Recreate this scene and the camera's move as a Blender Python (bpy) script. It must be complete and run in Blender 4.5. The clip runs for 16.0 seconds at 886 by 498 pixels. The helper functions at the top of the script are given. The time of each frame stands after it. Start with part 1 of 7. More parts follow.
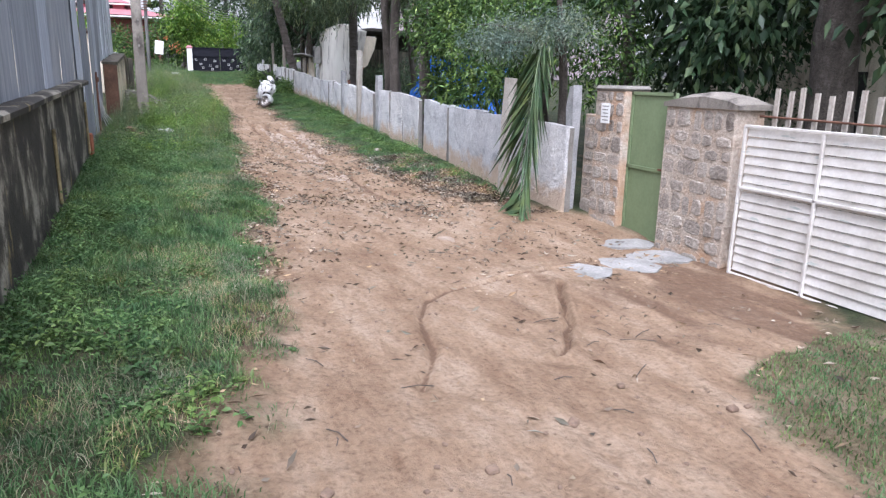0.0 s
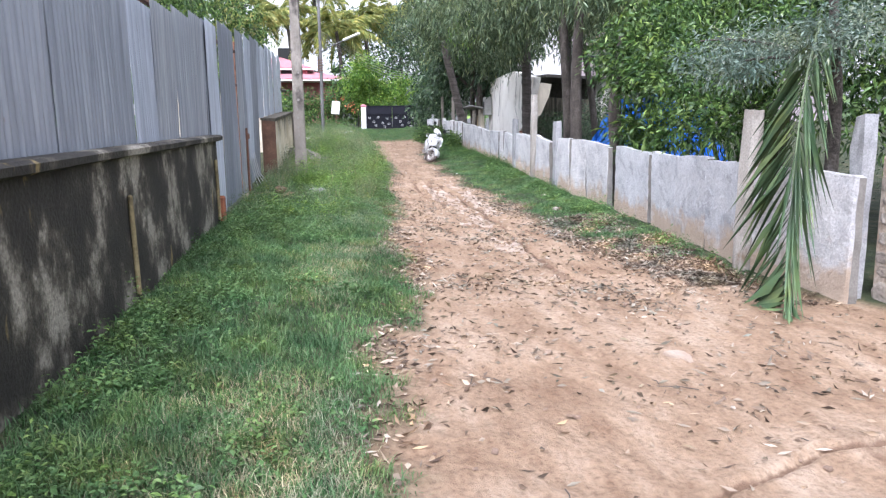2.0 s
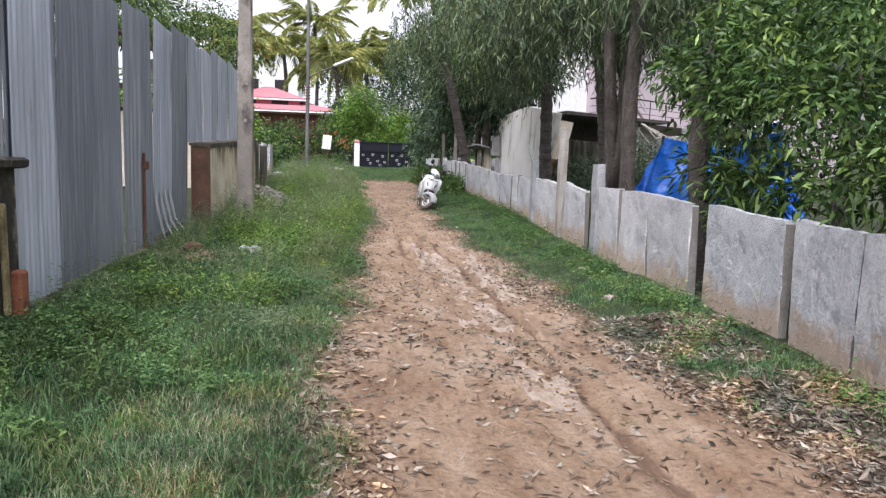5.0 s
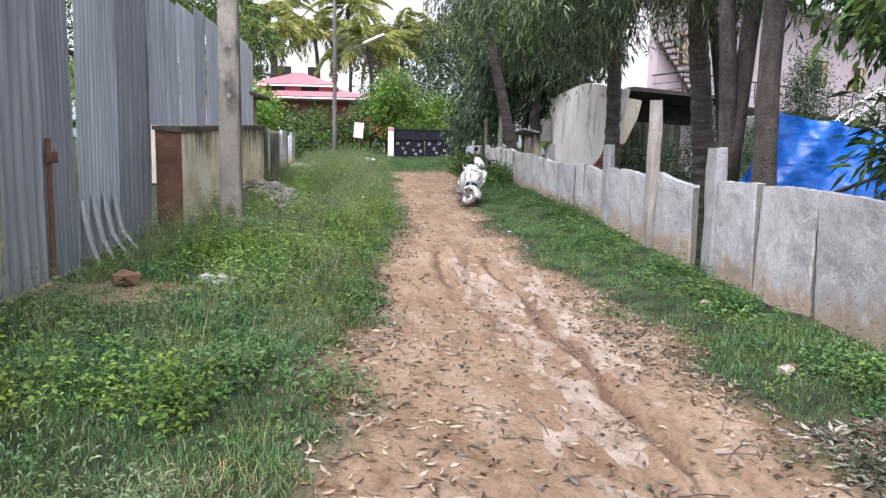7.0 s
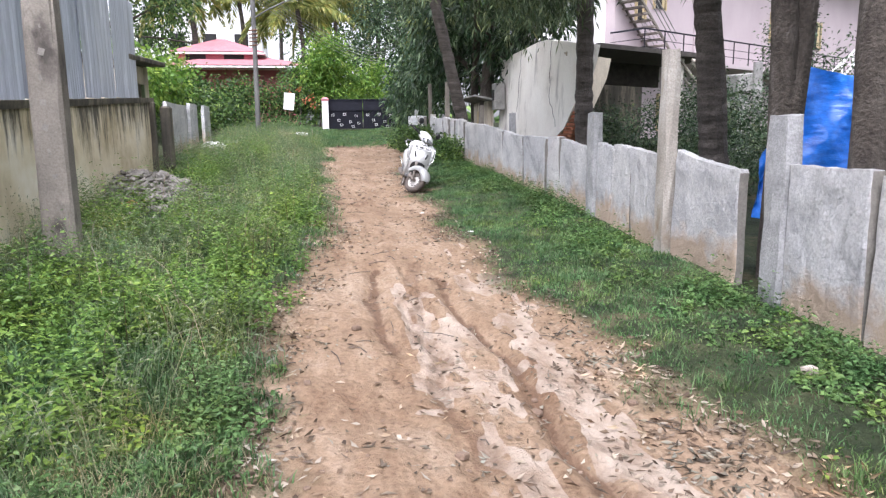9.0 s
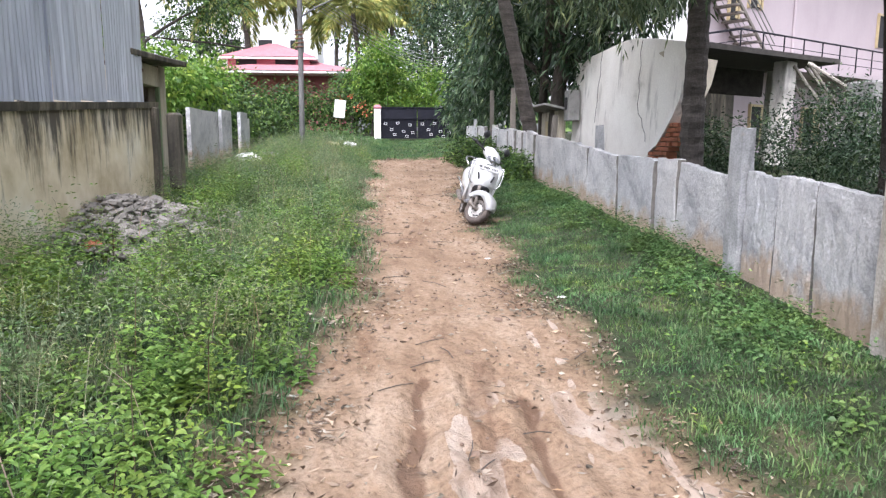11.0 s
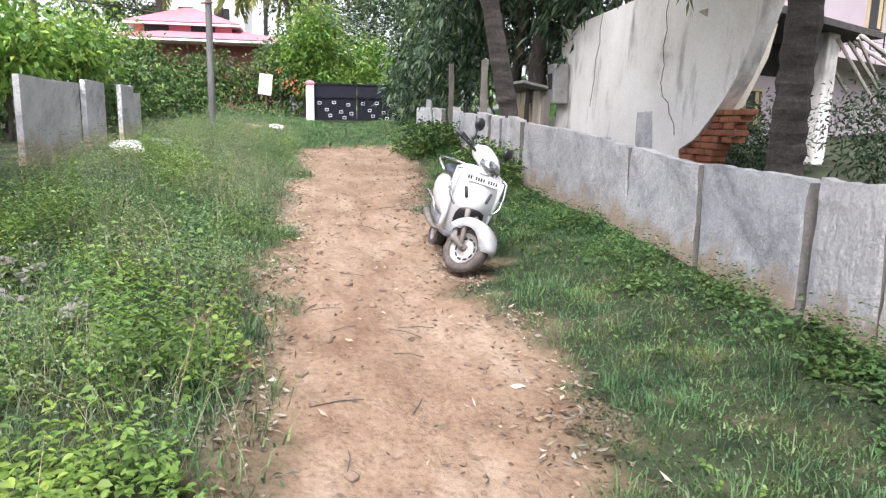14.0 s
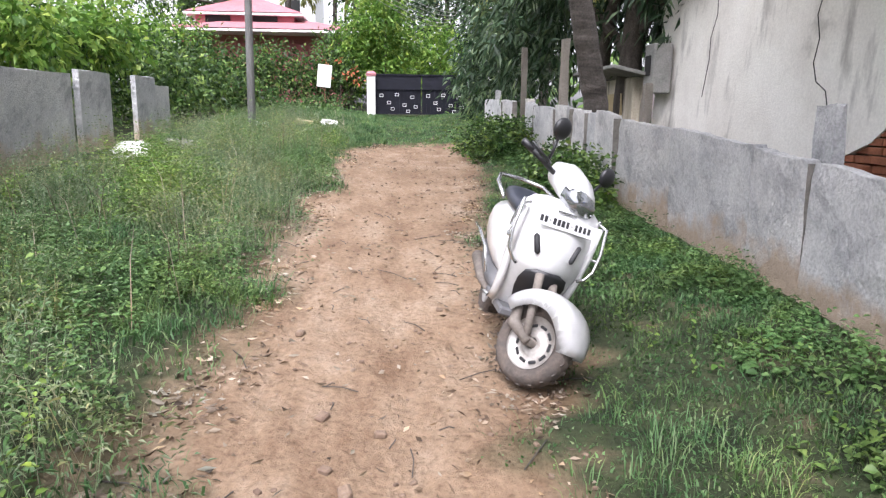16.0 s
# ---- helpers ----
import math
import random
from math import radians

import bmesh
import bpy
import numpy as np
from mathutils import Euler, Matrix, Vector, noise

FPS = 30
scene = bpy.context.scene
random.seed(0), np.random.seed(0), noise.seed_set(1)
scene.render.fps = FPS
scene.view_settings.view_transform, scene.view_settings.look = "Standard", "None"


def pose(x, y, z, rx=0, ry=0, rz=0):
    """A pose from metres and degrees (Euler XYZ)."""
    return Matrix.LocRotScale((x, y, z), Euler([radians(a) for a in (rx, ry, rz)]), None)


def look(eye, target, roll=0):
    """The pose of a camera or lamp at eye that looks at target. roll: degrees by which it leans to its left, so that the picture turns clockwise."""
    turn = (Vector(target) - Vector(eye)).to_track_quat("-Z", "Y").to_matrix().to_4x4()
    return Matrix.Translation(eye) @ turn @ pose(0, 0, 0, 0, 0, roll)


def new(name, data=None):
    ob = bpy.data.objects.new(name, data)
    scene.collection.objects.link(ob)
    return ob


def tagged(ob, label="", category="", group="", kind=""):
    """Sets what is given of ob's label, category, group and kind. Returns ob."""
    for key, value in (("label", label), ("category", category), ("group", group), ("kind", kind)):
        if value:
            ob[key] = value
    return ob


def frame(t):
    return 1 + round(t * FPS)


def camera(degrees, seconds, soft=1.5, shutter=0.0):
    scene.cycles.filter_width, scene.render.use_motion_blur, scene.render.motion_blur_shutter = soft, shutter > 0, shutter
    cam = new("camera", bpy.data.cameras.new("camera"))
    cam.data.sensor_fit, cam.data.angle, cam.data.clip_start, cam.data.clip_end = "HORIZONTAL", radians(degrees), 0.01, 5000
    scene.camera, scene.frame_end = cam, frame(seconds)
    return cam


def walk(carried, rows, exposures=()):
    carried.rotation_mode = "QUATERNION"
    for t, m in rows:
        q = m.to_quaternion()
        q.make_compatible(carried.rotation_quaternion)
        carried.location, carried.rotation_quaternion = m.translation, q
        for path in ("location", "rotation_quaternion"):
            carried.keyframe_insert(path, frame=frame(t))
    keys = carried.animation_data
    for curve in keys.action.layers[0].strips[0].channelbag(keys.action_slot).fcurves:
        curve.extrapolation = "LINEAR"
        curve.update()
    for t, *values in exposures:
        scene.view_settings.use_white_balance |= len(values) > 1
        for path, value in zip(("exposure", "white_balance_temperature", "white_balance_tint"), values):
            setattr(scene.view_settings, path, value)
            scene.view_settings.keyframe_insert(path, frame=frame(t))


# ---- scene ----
cam = camera(65.2, 16.0, soft=1.3)
METRES, EYE, TILT, LEAN, TURN = 22.0, 1.43, -3.3, 0.0, -22.5
ROWS = [
    (0.0, 0.0, 0.0, 0.0, 0.23, -10.35, -1.27),
    (0.5, -0.0031, 0.0313, -0.0021, 5.12, -8.73, -1.79),
    (1.0, -0.0087, 0.0599, -0.0011, 11.66, -6.13, -0.92),
    (1.5, -0.0142, 0.0916, -0.0009, 12.56, -6.06, -0.59),
    (2.0, -0.02, 0.1221, 0.0002, 14.01, -6.19, 0.04),
    (2.5, -0.0271, 0.1579, 0.002, 17.52, -4.96, -0.62),
    (3.0, -0.0344, 0.1894, 0.0039, 16.99, -4.09, -1.37),
    (3.5, -0.0432, 0.2202, 0.0058, 17.3, -3.42, -1.96),
    (4.0, -0.049, 0.2511, 0.0066, 13.81, -2.39, -2.29),
    (6.5, -0.0964, 0.4167, 0.0173, 15.64, -3.61, -2.7),
    (7.0, -0.1065, 0.4492, 0.0195, 17.15, -3.78, -1.91),
    (7.5, -0.1185, 0.4806, 0.0238, 16.69, -4.16, -1.16),
    (8.0, -0.1246, 0.5092, 0.026, 15.91, -4.48, -1.12),
    (8.5, -0.1314, 0.5394, 0.0293, 12.5, -5.23, -0.82),
    (9.0, -0.1405, 0.5693, 0.032, 12.54, -6.2, -0.12),
    (11.5, -0.1864, 0.7071, 0.0465, 17.38, -4.94, -1.32),
    (12.0, -0.2006, 0.7336, 0.0494, 14.92, -4.09, -1.64),
    (12.5, -0.2129, 0.7599, 0.0514, 13.0, -4.77, -2.67),
    (13.0, -0.2234, 0.7885, 0.0533, 11.84, -5.66, -2.4),
    (13.5, -0.2335, 0.8183, 0.0573, 11.76, -6.66, -1.95),
    (14.0, -0.2383, 0.8475, 0.0587, 11.87, -7.0, -1.65),
    (14.5, -0.244, 0.8769, 0.061, 13.32, -8.29, -1.25),
    (15.0, -0.2471, 0.9034, 0.0629, 13.61, -8.68, -0.85),
    (15.5, -0.2527, 0.933, 0.0657, 16.63, -8.06, -1.14),
    (16.0, -0.2574, 0.9589, 0.0681, 18.0, -7.82, -1.69),
]
walk(cam, [(t, pose(0, 0, EYE, TILT, LEAN, TURN) @ pose(METRES * x, METRES * y, METRES * z, 90 + pitch, roll, yaw)) for t, x, y, z, yaw, pitch, roll in ROWS],
     exposures=[(t, e + 0.08, k, 19) for t, e, k in ((0.0, 1.22, 5750), (1.0, 1.75, 5650), (2.0, 1.65, 5750), (3.0, 1.4, 5900), (4.0, 1.05, 6100), (6.5, 1.25, 6050), (9.0, 1.5, 6050), (12.0, 1.6, 6000), (14.5, 1.75, 6150), (16.0, 1.57, 6150))])

# ---- light: bright overcast sky ----
world = bpy.data.worlds.new("sky")
scene.world = world
world.use_nodes = True
wn = world.node_tree
sky = wn.nodes.new("ShaderNodeTexSky")
sky.sky_type, sky.sun_disc = "NISHITA", False
sky.sun_elevation, sky.sun_rotation = radians(58), radians(204)
sky.dust_density, sky.air_density = 4.0, 1.0
soft_sky = wn.nodes.new("ShaderNodeHueSaturation")
soft_sky.inputs["Saturation"].default_value = 0.12
wn.links.new(sky.outputs[0], soft_sky.inputs["Color"])
wn.links.new(soft_sky.outputs[0], wn.nodes["Background"].inputs[0])
wn.nodes["Background"].inputs[1].default_value = 0.15
sun = new("sun", bpy.data.lights.new("sun", "SUN"))
sun.data.energy, sun.data.angle, sun.data.color = 1.45, radians(40), (1.0, 0.985, 0.96)
sun.matrix_world = look((0, 0, 28), (7, 16, 0))

# ---- materials ----
def nodes_of(name):
    m = bpy.data.materials.new(name)
    m.use_nodes = True
    nt = m.node_tree
    return m, nt, nt.nodes["Principled BSDF"]


def noise_node(nt, scale, stretch=(1, 1, 1), detail=5.0, rough=0.6):
    geo = nt.nodes.new("ShaderNodeNewGeometry")
    mp = nt.nodes.new("ShaderNodeMapping")
    mp.inputs["Scale"].default_value = stretch
    nt.links.new(geo.outputs["Position"], mp.inputs["Vector"])
    n = nt.nodes.new("ShaderNodeTexNoise")
    n.inputs["Scale"].default_value, n.inputs["Detail"].default_value, n.inputs["Roughness"].default_value = scale, detail, rough
    nt.links.new(mp.outputs[0], n.inputs["Vector"])
    return n.outputs["Fac"]


def ramp_node(nt, fac, stops):
    r = nt.nodes.new("ShaderNodeValToRGB")
    while len(r.color_ramp.elements) < len(stops):
        r.color_ramp.elements.new(0.5)
    for e, (p, c) in zip(r.color_ramp.elements, stops):
        e.position, e.color = p, (*c, 1)
    nt.links.new(fac, r.inputs[0])
    return r.outputs["Color"]


def mix_node(nt, fac, a, b, blend="MIX"):
    x = nt.nodes.new("ShaderNodeMix")
    x.data_type, x.blend_type = "RGBA", blend
    for sock, val in ((x.inputs[0], fac), (x.inputs[6], a), (x.inputs[7], b)):
        if isinstance(val, (int, float)):
            sock.default_value = val
        elif isinstance(val, tuple):
            sock.default_value = (*val, 1)
        else:
            nt.links.new(val, sock)
    return x.outputs[2]


def bump_node(nt, bsdf, height, strength, distance=0.01):
    b = nt.nodes.new("ShaderNodeBump")
    b.inputs["Strength"].default_value, b.inputs["Distance"].default_value = strength, distance
    nt.links.new(height, b.inputs["Height"])
    nt.links.new(b.outputs[0], bsdf.inputs["Normal"])


def surface(name, stops, scale, rough=0.8, stretch=(1, 1, 1), fine=40.0, grain=0.35, bump=0.3, dist=0.01, metal=0.0, stain=None, per_object=0.0):
    """Two scales of noise: a broad colour ramp and a fine grain; stain: (colour, scale, from, to, stretch)."""
    m, nt, b = nodes_of(name)
    col = ramp_node(nt, noise_node(nt, scale, stretch, 9.0, 0.66), stops)
    grit = noise_node(nt, fine, (1, 1, 1), 4.0)
    dark = ramp_node(nt, grit, [(0.3, (1 - grain,) * 3), (0.7, (1 + 0 * grain,) * 3)])
    col = mix_node(nt, 1.0, col, dark, "MULTIPLY")
    if stain:
        c, sc, lo, hi, st = stain
        f = ramp_node(nt, noise_node(nt, sc, st, 6.0), [(lo, (0, 0, 0)), (hi, (1, 1, 1))])
        col = mix_node(nt, f, col, c)
    if per_object:
        info = nt.nodes.new("ShaderNodeObjectInfo")
        v = ramp_node(nt, info.outputs["Random"], [(0.0, (1 - per_object,) * 3), (1.0, (1, 1, 1))])
        col = mix_node(nt, 1.0, col, v, "MULTIPLY")
    nt.links.new(col, b.inputs["Base Color"])
    b.inputs["Roughness"].default_value, b.inputs["Metallic"].default_value = rough, metal
    if bump:
        bump_node(nt, b, grit, bump, dist)
    return m


def plain(name, colour, rough=0.5, metal=0.0, coat=0.0):
    m, nt, b = nodes_of(name)
    dirt = ramp_node(nt, noise_node(nt, 9.0), [(0.3, tuple(c * 0.8 for c in colour)), (0.7, colour)])
    nt.links.new(dirt, b.inputs["Base Color"])
    b.inputs["Roughness"].default_value, b.inputs["Metallic"].default_value = rough, metal
    b.inputs["Coat Weight"].default_value = coat
    return m


def leafy(name, stops, rough=0.5, through_light=0.35):
    """Foliage: each leaf its own tone, some light passing through it."""
    m, nt, b = nodes_of(name)
    geo = nt.nodes.new("ShaderNodeNewGeometry")
    col = ramp_node(nt, geo.outputs["Random Per Island"], stops)
    patch = ramp_node(nt, noise_node(nt, 1.5, (1, 1, 1), 4.0), [(0.36, (0.55, 0.6, 0.55)), (0.5, (0.95, 0.96, 0.95)), (0.64, (1.25, 1.25, 1.2))])
    col = mix_node(nt, 1.0, col, patch, "MULTIPLY")
    tint = ramp_node(nt, noise_node(nt, 2.4, (1, 1, 1), 4.0), [(0.34, (0.72, 0.86, 0.9)), (0.5, (1, 1, 1)), (0.68, (1.3, 1.1, 0.8))])
    col = mix_node(nt, 1.0, col, tint, "MULTIPLY")
    nt.links.new(col, b.inputs["Base Color"])
    b.inputs["Roughness"].default_value = rough
    b.inputs["Specular IOR Level"].default_value = 0.3
    tr = nt.nodes.new("ShaderNodeBsdfTranslucent")
    nt.links.new(col, tr.inputs[0])
    mx = nt.nodes.new("ShaderNodeMixShader")
    mx.inputs[0].default_value = through_light
    nt.links.new(b.outputs[0], mx.inputs[1])
    nt.links.new(tr.outputs[0], mx.inputs[2])
    nt.links.new(mx.outputs[0], nt.nodes["Material Output"].inputs[0])
    return m


def soil_material():
    m, nt, b = nodes_of("soil")
    att = {}
    for k in ("bare", "pale", "damp"):
        a = nt.nodes.new("ShaderNodeAttribute")
        a.attribute_name = k
        att[k] = a.outputs["Fac"]
    earth = ramp_node(nt, noise_node(nt, 2.0, (1.3, 0.5, 1), 12.0, 0.72), [(0.33, (0.14, 0.085, 0.05)), (0.5, (0.222, 0.154, 0.1)), (0.68, (0.305, 0.235, 0.17))])
    grit = noise_node(nt, 28.0, (1, 1, 1), 8.0, 0.7)
    speck = ramp_node(nt, grit, [(0.34, (0.66, 0.63, 0.61)), (0.5, (1.04, 1.04, 1.04)), (0.68, (1.22, 1.22, 1.22))])
    earth = mix_node(nt, 1.0, earth, speck, "MULTIPLY")
    mud = ramp_node(nt, noise_node(nt, 5.0, (1, 0.6, 1), 8.0), [(0.36, (0.23, 0.17, 0.125)), (0.62, (0.42, 0.36, 0.3))])
    crust = nt.nodes.new("ShaderNodeMath")
    crust.operation = "MULTIPLY_ADD"
    crust.inputs[1].default_value = 1.1
    nt.links.new(noise_node(nt, 9.0, (1, 0.6, 1), 10.0, 0.72), crust.inputs[0])
    nt.links.new(att["pale"], crust.inputs[2])
    earth = mix_node(nt, ramp_node(nt, crust.outputs[0], [(0.9, (0, 0, 0)), (1.25, (0.7, 0.7, 0.7))]), earth, mud)
    wet = nt.nodes.new("ShaderNodeMath")
    wet.operation = "MULTIPLY_ADD"
    wet.inputs[1].default_value = 0.8
    nt.links.new(noise_node(nt, 16.0, (1, 0.7, 1), 8.0, 0.7), wet.inputs[0])
    nt.links.new(att["damp"], wet.inputs[2])
    earth = mix_node(nt, ramp_node(nt, wet.outputs[0], [(0.6, (0, 0, 0)), (0.95, (0.85, 0.85, 0.85))]), earth, (0.105, 0.062, 0.038))
    # ground under the grass, darkened in colour to hold the shade between plants
    shaded_turf = ramp_node(nt, noise_node(nt, 3.0, (1, 1, 1), 8.0), [(0.35, (0.014, 0.022, 0.009)), (0.55, (0.034, 0.044, 0.018)), (0.72, (0.105, 0.08, 0.05))])
    shaded_turf = mix_node(nt, 1.0, shaded_turf, speck, "MULTIPLY")
    nt.links.new(mix_node(nt, att["bare"], shaded_turf, earth), b.inputs["Base Color"])
    b.inputs["Roughness"].default_value = 0.85
    b.inputs["Specular IOR Level"].default_value = 0.25
    lumps = nt.nodes.new("ShaderNodeMath")
    lumps.operation = "MULTIPLY_ADD"
    lumps.inputs[1].default_value = 2.2
    nt.links.new(noise_node(nt, 7.0, (1, 0.8, 1), 8.0, 0.65), lumps.inputs[0])
    nt.links.new(grit, lumps.inputs[2])
    bump_node(nt, b, lumps.outputs[0], 0.7, 0.03)
    return m


def sheet_material(name, gain):
    m, nt, b = nodes_of(name)
    col = ramp_node(nt, noise_node(nt, 2.2, (6, 6, 0.35), 6.0), [(0.34, (0.33, 0.355, 0.39)), (0.52, (0.43, 0.46, 0.5)), (0.7, (0.58, 0.61, 0.65))])
    info = nt.nodes.new("ShaderNodeObjectInfo")
    tone = ramp_node(nt, info.outputs["Random"], [(0.0, (0.6, 0.62, 0.66)), (0.5, (0.85, 0.87, 0.9)), (1.0, (1.0, 1.0, 1.0))])
    col = mix_node(nt, 1.0, col, tone, "MULTIPLY")
    col = mix_node(nt, 1.0, col, (gain,) * 3, "MULTIPLY")
    rust = ramp_node(nt, noise_node(nt, 3.0, (5, 5, 0.8), 8.0), [(0.68, (0, 0, 0)), (0.8, (1, 1, 1))])
    col = mix_node(nt, rust, col, (0.2, 0.12, 0.08))
    nt.links.new(col, b.inputs["Base Color"])
    b.inputs["Metallic"].default_value, b.inputs["Roughness"].default_value = 0.25, 0.45
    bump_node(nt, b, noise_node(nt, 12.0), 0.08)
    return m


def tarp_material():
    m, nt, b = nodes_of("blue_tarp")
    col = ramp_node(nt, noise_node(nt, 7.0, (1, 1, 2), 6.0), [(0.35, (0.008, 0.12, 0.55)), (0.6, (0.02, 0.2, 0.78)), (0.8, (0.1, 0.34, 0.88))])
    nt.links.new(col, b.inputs["Base Color"])
    b.inputs["Roughness"].default_value = 0.3
    bump_node(nt, b, noise_node(nt, 2.6, (0.7, 0.7, 2.2), 5.0, 0.5), 0.5, 0.08)
    return m


SOIL = soil_material()
SHEET = sheet_material("old_galvanised_sheet", 0.72)
SHEET_NEW = sheet_material("newer_galvanised_sheet", 1.3)
TARP = tarp_material()
GRANITE = surface("granite", [(0.3, (0.3, 0.31, 0.31)), (0.5, (0.44, 0.445, 0.445)), (0.7, (0.57, 0.57, 0.565))], 4.0, 0.85, (1, 1, 1), 55, 0.4, 0.6, 0.012, 0, ((0.42, 0.30, 0.19), 1.4, 0.6, 0.75, (1, 1, 1)), 0.22)
CONCRETE = surface("weathered_concrete", [(0.3, (0.15, 0.135, 0.115)), (0.55, (0.25, 0.225, 0.19)), (0.75, (0.34, 0.31, 0.27))], 2.0, 0.9, (1, 1, 0.7), 60, 0.35, 0.5, 0.008, 0, ((0.06, 0.052, 0.045), 3.5, 0.55, 0.68, (1, 1, 0.6)))
MOSSY = surface("black_mossy_plaster", [(0.34, (0.014, 0.012, 0.009)), (0.48, (0.034, 0.03, 0.022)), (0.53, (0.09, 0.08, 0.058)), (0.6, (0.36, 0.335, 0.27))], 1.9, 0.8, (1, 1, 0.75), 38, 0.55, 0.7, 0.016, 0, ((0.26, 0.2, 0.08), 2.6, 0.64, 0.71, (1.4, 1.4, 0.5)))
PLASTER = surface("stained_cream_plaster", [(0.25, (0.14, 0.12, 0.09)), (0.42, (0.44, 0.39, 0.3)), (0.6, (0.66, 0.6, 0.48)), (0.8, (0.74, 0.69, 0.58))], 1.1, 0.9, (1.5, 1.5, 0.45), 40, 0.25, 0.3, 0.008, 0, ((0.06, 0.05, 0.04), 2.2, 0.58, 0.72, (3, 3, 0.35)))
PLASTER_TOP = surface("algae_plaster", [(0.3, (0.03, 0.028, 0.022)), (0.5, (0.09, 0.08, 0.06)), (0.7, (0.3, 0.26, 0.19))], 1.6, 0.9, (3, 3, 0.5), 40, 0.35, 0.4, 0.008)
LIMEWASH = surface("limewashed_plaster", [(0.27, (0.4, 0.38, 0.34)), (0.4, (0.76, 0.73, 0.67)), (0.6, (0.88, 0.86, 0.8))], 0.9, 0.9, (1, 1, 0.7), 35, 0.15, 0.35, 0.012, 0, ((0.2, 0.185, 0.165), 1.5, 0.56, 0.76, (1.7, 1.7, 0.4)))
CRACK = plain("crack_dark", (0.03, 0.027, 0.025), 0.95)
BRICK = surface("red_brick", [(0.3, (0.25, 0.08, 0.04)), (0.6, (0.42, 0.16, 0.08)), (0.8, (0.5, 0.27, 0.16))], 6.0, 0.9, (1, 1, 1), 60, 0.3, 0.5, 0.006, 0, None, 0.3)
BROWN = surface("damp_brown_masonry", [(0.3, (0.07, 0.035, 0.022)), (0.6, (0.17, 0.09, 0.055)), (0.8, (0.24, 0.15, 0.1))], 3.0, 0.9, (1, 1, 1), 40, 0.35, 0.5)
STONE = surface("rubble_stone", [(0.3, (0.3, 0.26, 0.22)), (0.5, (0.46, 0.4, 0.34)), (0.7, (0.6, 0.55, 0.48))], 4.0, 0.9, (1, 1, 1), 30, 0.4, 0.8, 0.03, 0, ((0.13, 0.105, 0.085), 2.5, 0.6, 0.7, (1, 1, 1)), 0.3)
CLOD = surface("dried_soil_clod", [(0.3, (0.13, 0.085, 0.06)), (0.6, (0.22, 0.155, 0.11)), (0.8, (0.36, 0.3, 0.25))], 9.0, 0.95, (1, 1, 1), 60, 0.3, 0.5)
MORTAR = surface("limy_mortar", [(0.3, (0.36, 0.28, 0.21)), (0.5, (0.5, 0.42, 0.34)), (0.7, (0.6, 0.53, 0.45))], 3.0, 0.95, (1, 1, 1), 30, 0.4, 0.8, 0.03, 0, ((0.43, 0.27, 0.16), 1.3, 0.5, 0.68, (1, 1, 1)))
CONCRETE_POST = surface("pale_concrete", [(0.3, (0.3, 0.27, 0.23)), (0.55, (0.43, 0.4, 0.35)), (0.75, (0.56, 0.53, 0.48))], 3.0, 0.9, (1, 1, 0.7), 60, 0.4, 0.6, 0.01, 0, ((0.2, 0.15, 0.1), 3.5, 0.58, 0.7, (1, 1, 0.6)))
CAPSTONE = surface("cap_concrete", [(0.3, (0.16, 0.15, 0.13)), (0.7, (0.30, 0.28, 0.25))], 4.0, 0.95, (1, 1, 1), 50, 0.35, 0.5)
GREENPAINT = surface("faded_green_paint", [(0.3, (0.13, 0.18, 0.09)), (0.7, (0.20, 0.26, 0.14))], 2.0, 0.6, (1, 1, 0.5), 30, 0.15, 0.1, 0.004, 0, ((0.10, 0.09, 0.05), 4.0, 0.68, 0.74, (1, 1, 1)))
WHITEPAINT = surface("flaking_white_paint", [(0.3, (0.48, 0.45, 0.4)), (0.7, (0.7, 0.68, 0.64))], 3.0, 0.6, (1, 1, 1), 35, 0.12, 0.15, 0.004, 0, ((0.36, 0.39, 0.36), 8.0, 0.63, 0.67, (1, 0.4, 2.5)))
WOODPALE = surface("bleached_wood", [(0.3, (0.33, 0.29, 0.24)), (0.7, (0.52, 0.48, 0.42))], 5.0, 0.8, (4, 4, 0.4), 40, 0.3, 0.4)
RUST = surface("rusted_iron", [(0.3, (0.09, 0.04, 0.025)), (0.7, (0.2, 0.09, 0.05))], 8.0, 0.8, (1, 1, 1), 50, 0.35, 0.4)
BLACKIRON = surface("navy_black_iron", [(0.3, (0.003, 0.0035, 0.008)), (0.7, (0.007, 0.008, 0.016))], 4.0, 0.95, (1, 1, 1), 40, 0.2, 0.1)
PINKWALL = surface("pale_pink_wall", [(0.3, (0.36, 0.305, 0.315)), (0.7, (0.43, 0.37, 0.38))], 0.6, 0.85, (1, 1, 0.5), 30, 0.1, 0.1)
REDROOF = surface("red_roof_tile", [(0.3, (0.36, 0.13, 0.15)), (0.7, (0.45, 0.19, 0.21))], 2.0, 0.7, (1, 1, 1), 14, 0.2, 0.5, 0.03)
MAUVE = surface("red_house_wall", [(0.3, (0.45, 0.12, 0.15)), (0.7, (0.52, 0.16, 0.19))], 1.5, 0.8)
WHITE = plain("white_paint", (0.8, 0.8, 0.78), 0.55)
CREAM = plain("cream_paint", (0.45, 0.36, 0.2), 0.6)
DARK = plain("dark_interior", (0.02, 0.02, 0.02), 0.9)
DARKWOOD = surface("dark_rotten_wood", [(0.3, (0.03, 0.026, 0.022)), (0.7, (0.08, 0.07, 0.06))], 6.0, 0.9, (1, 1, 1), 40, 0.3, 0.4)
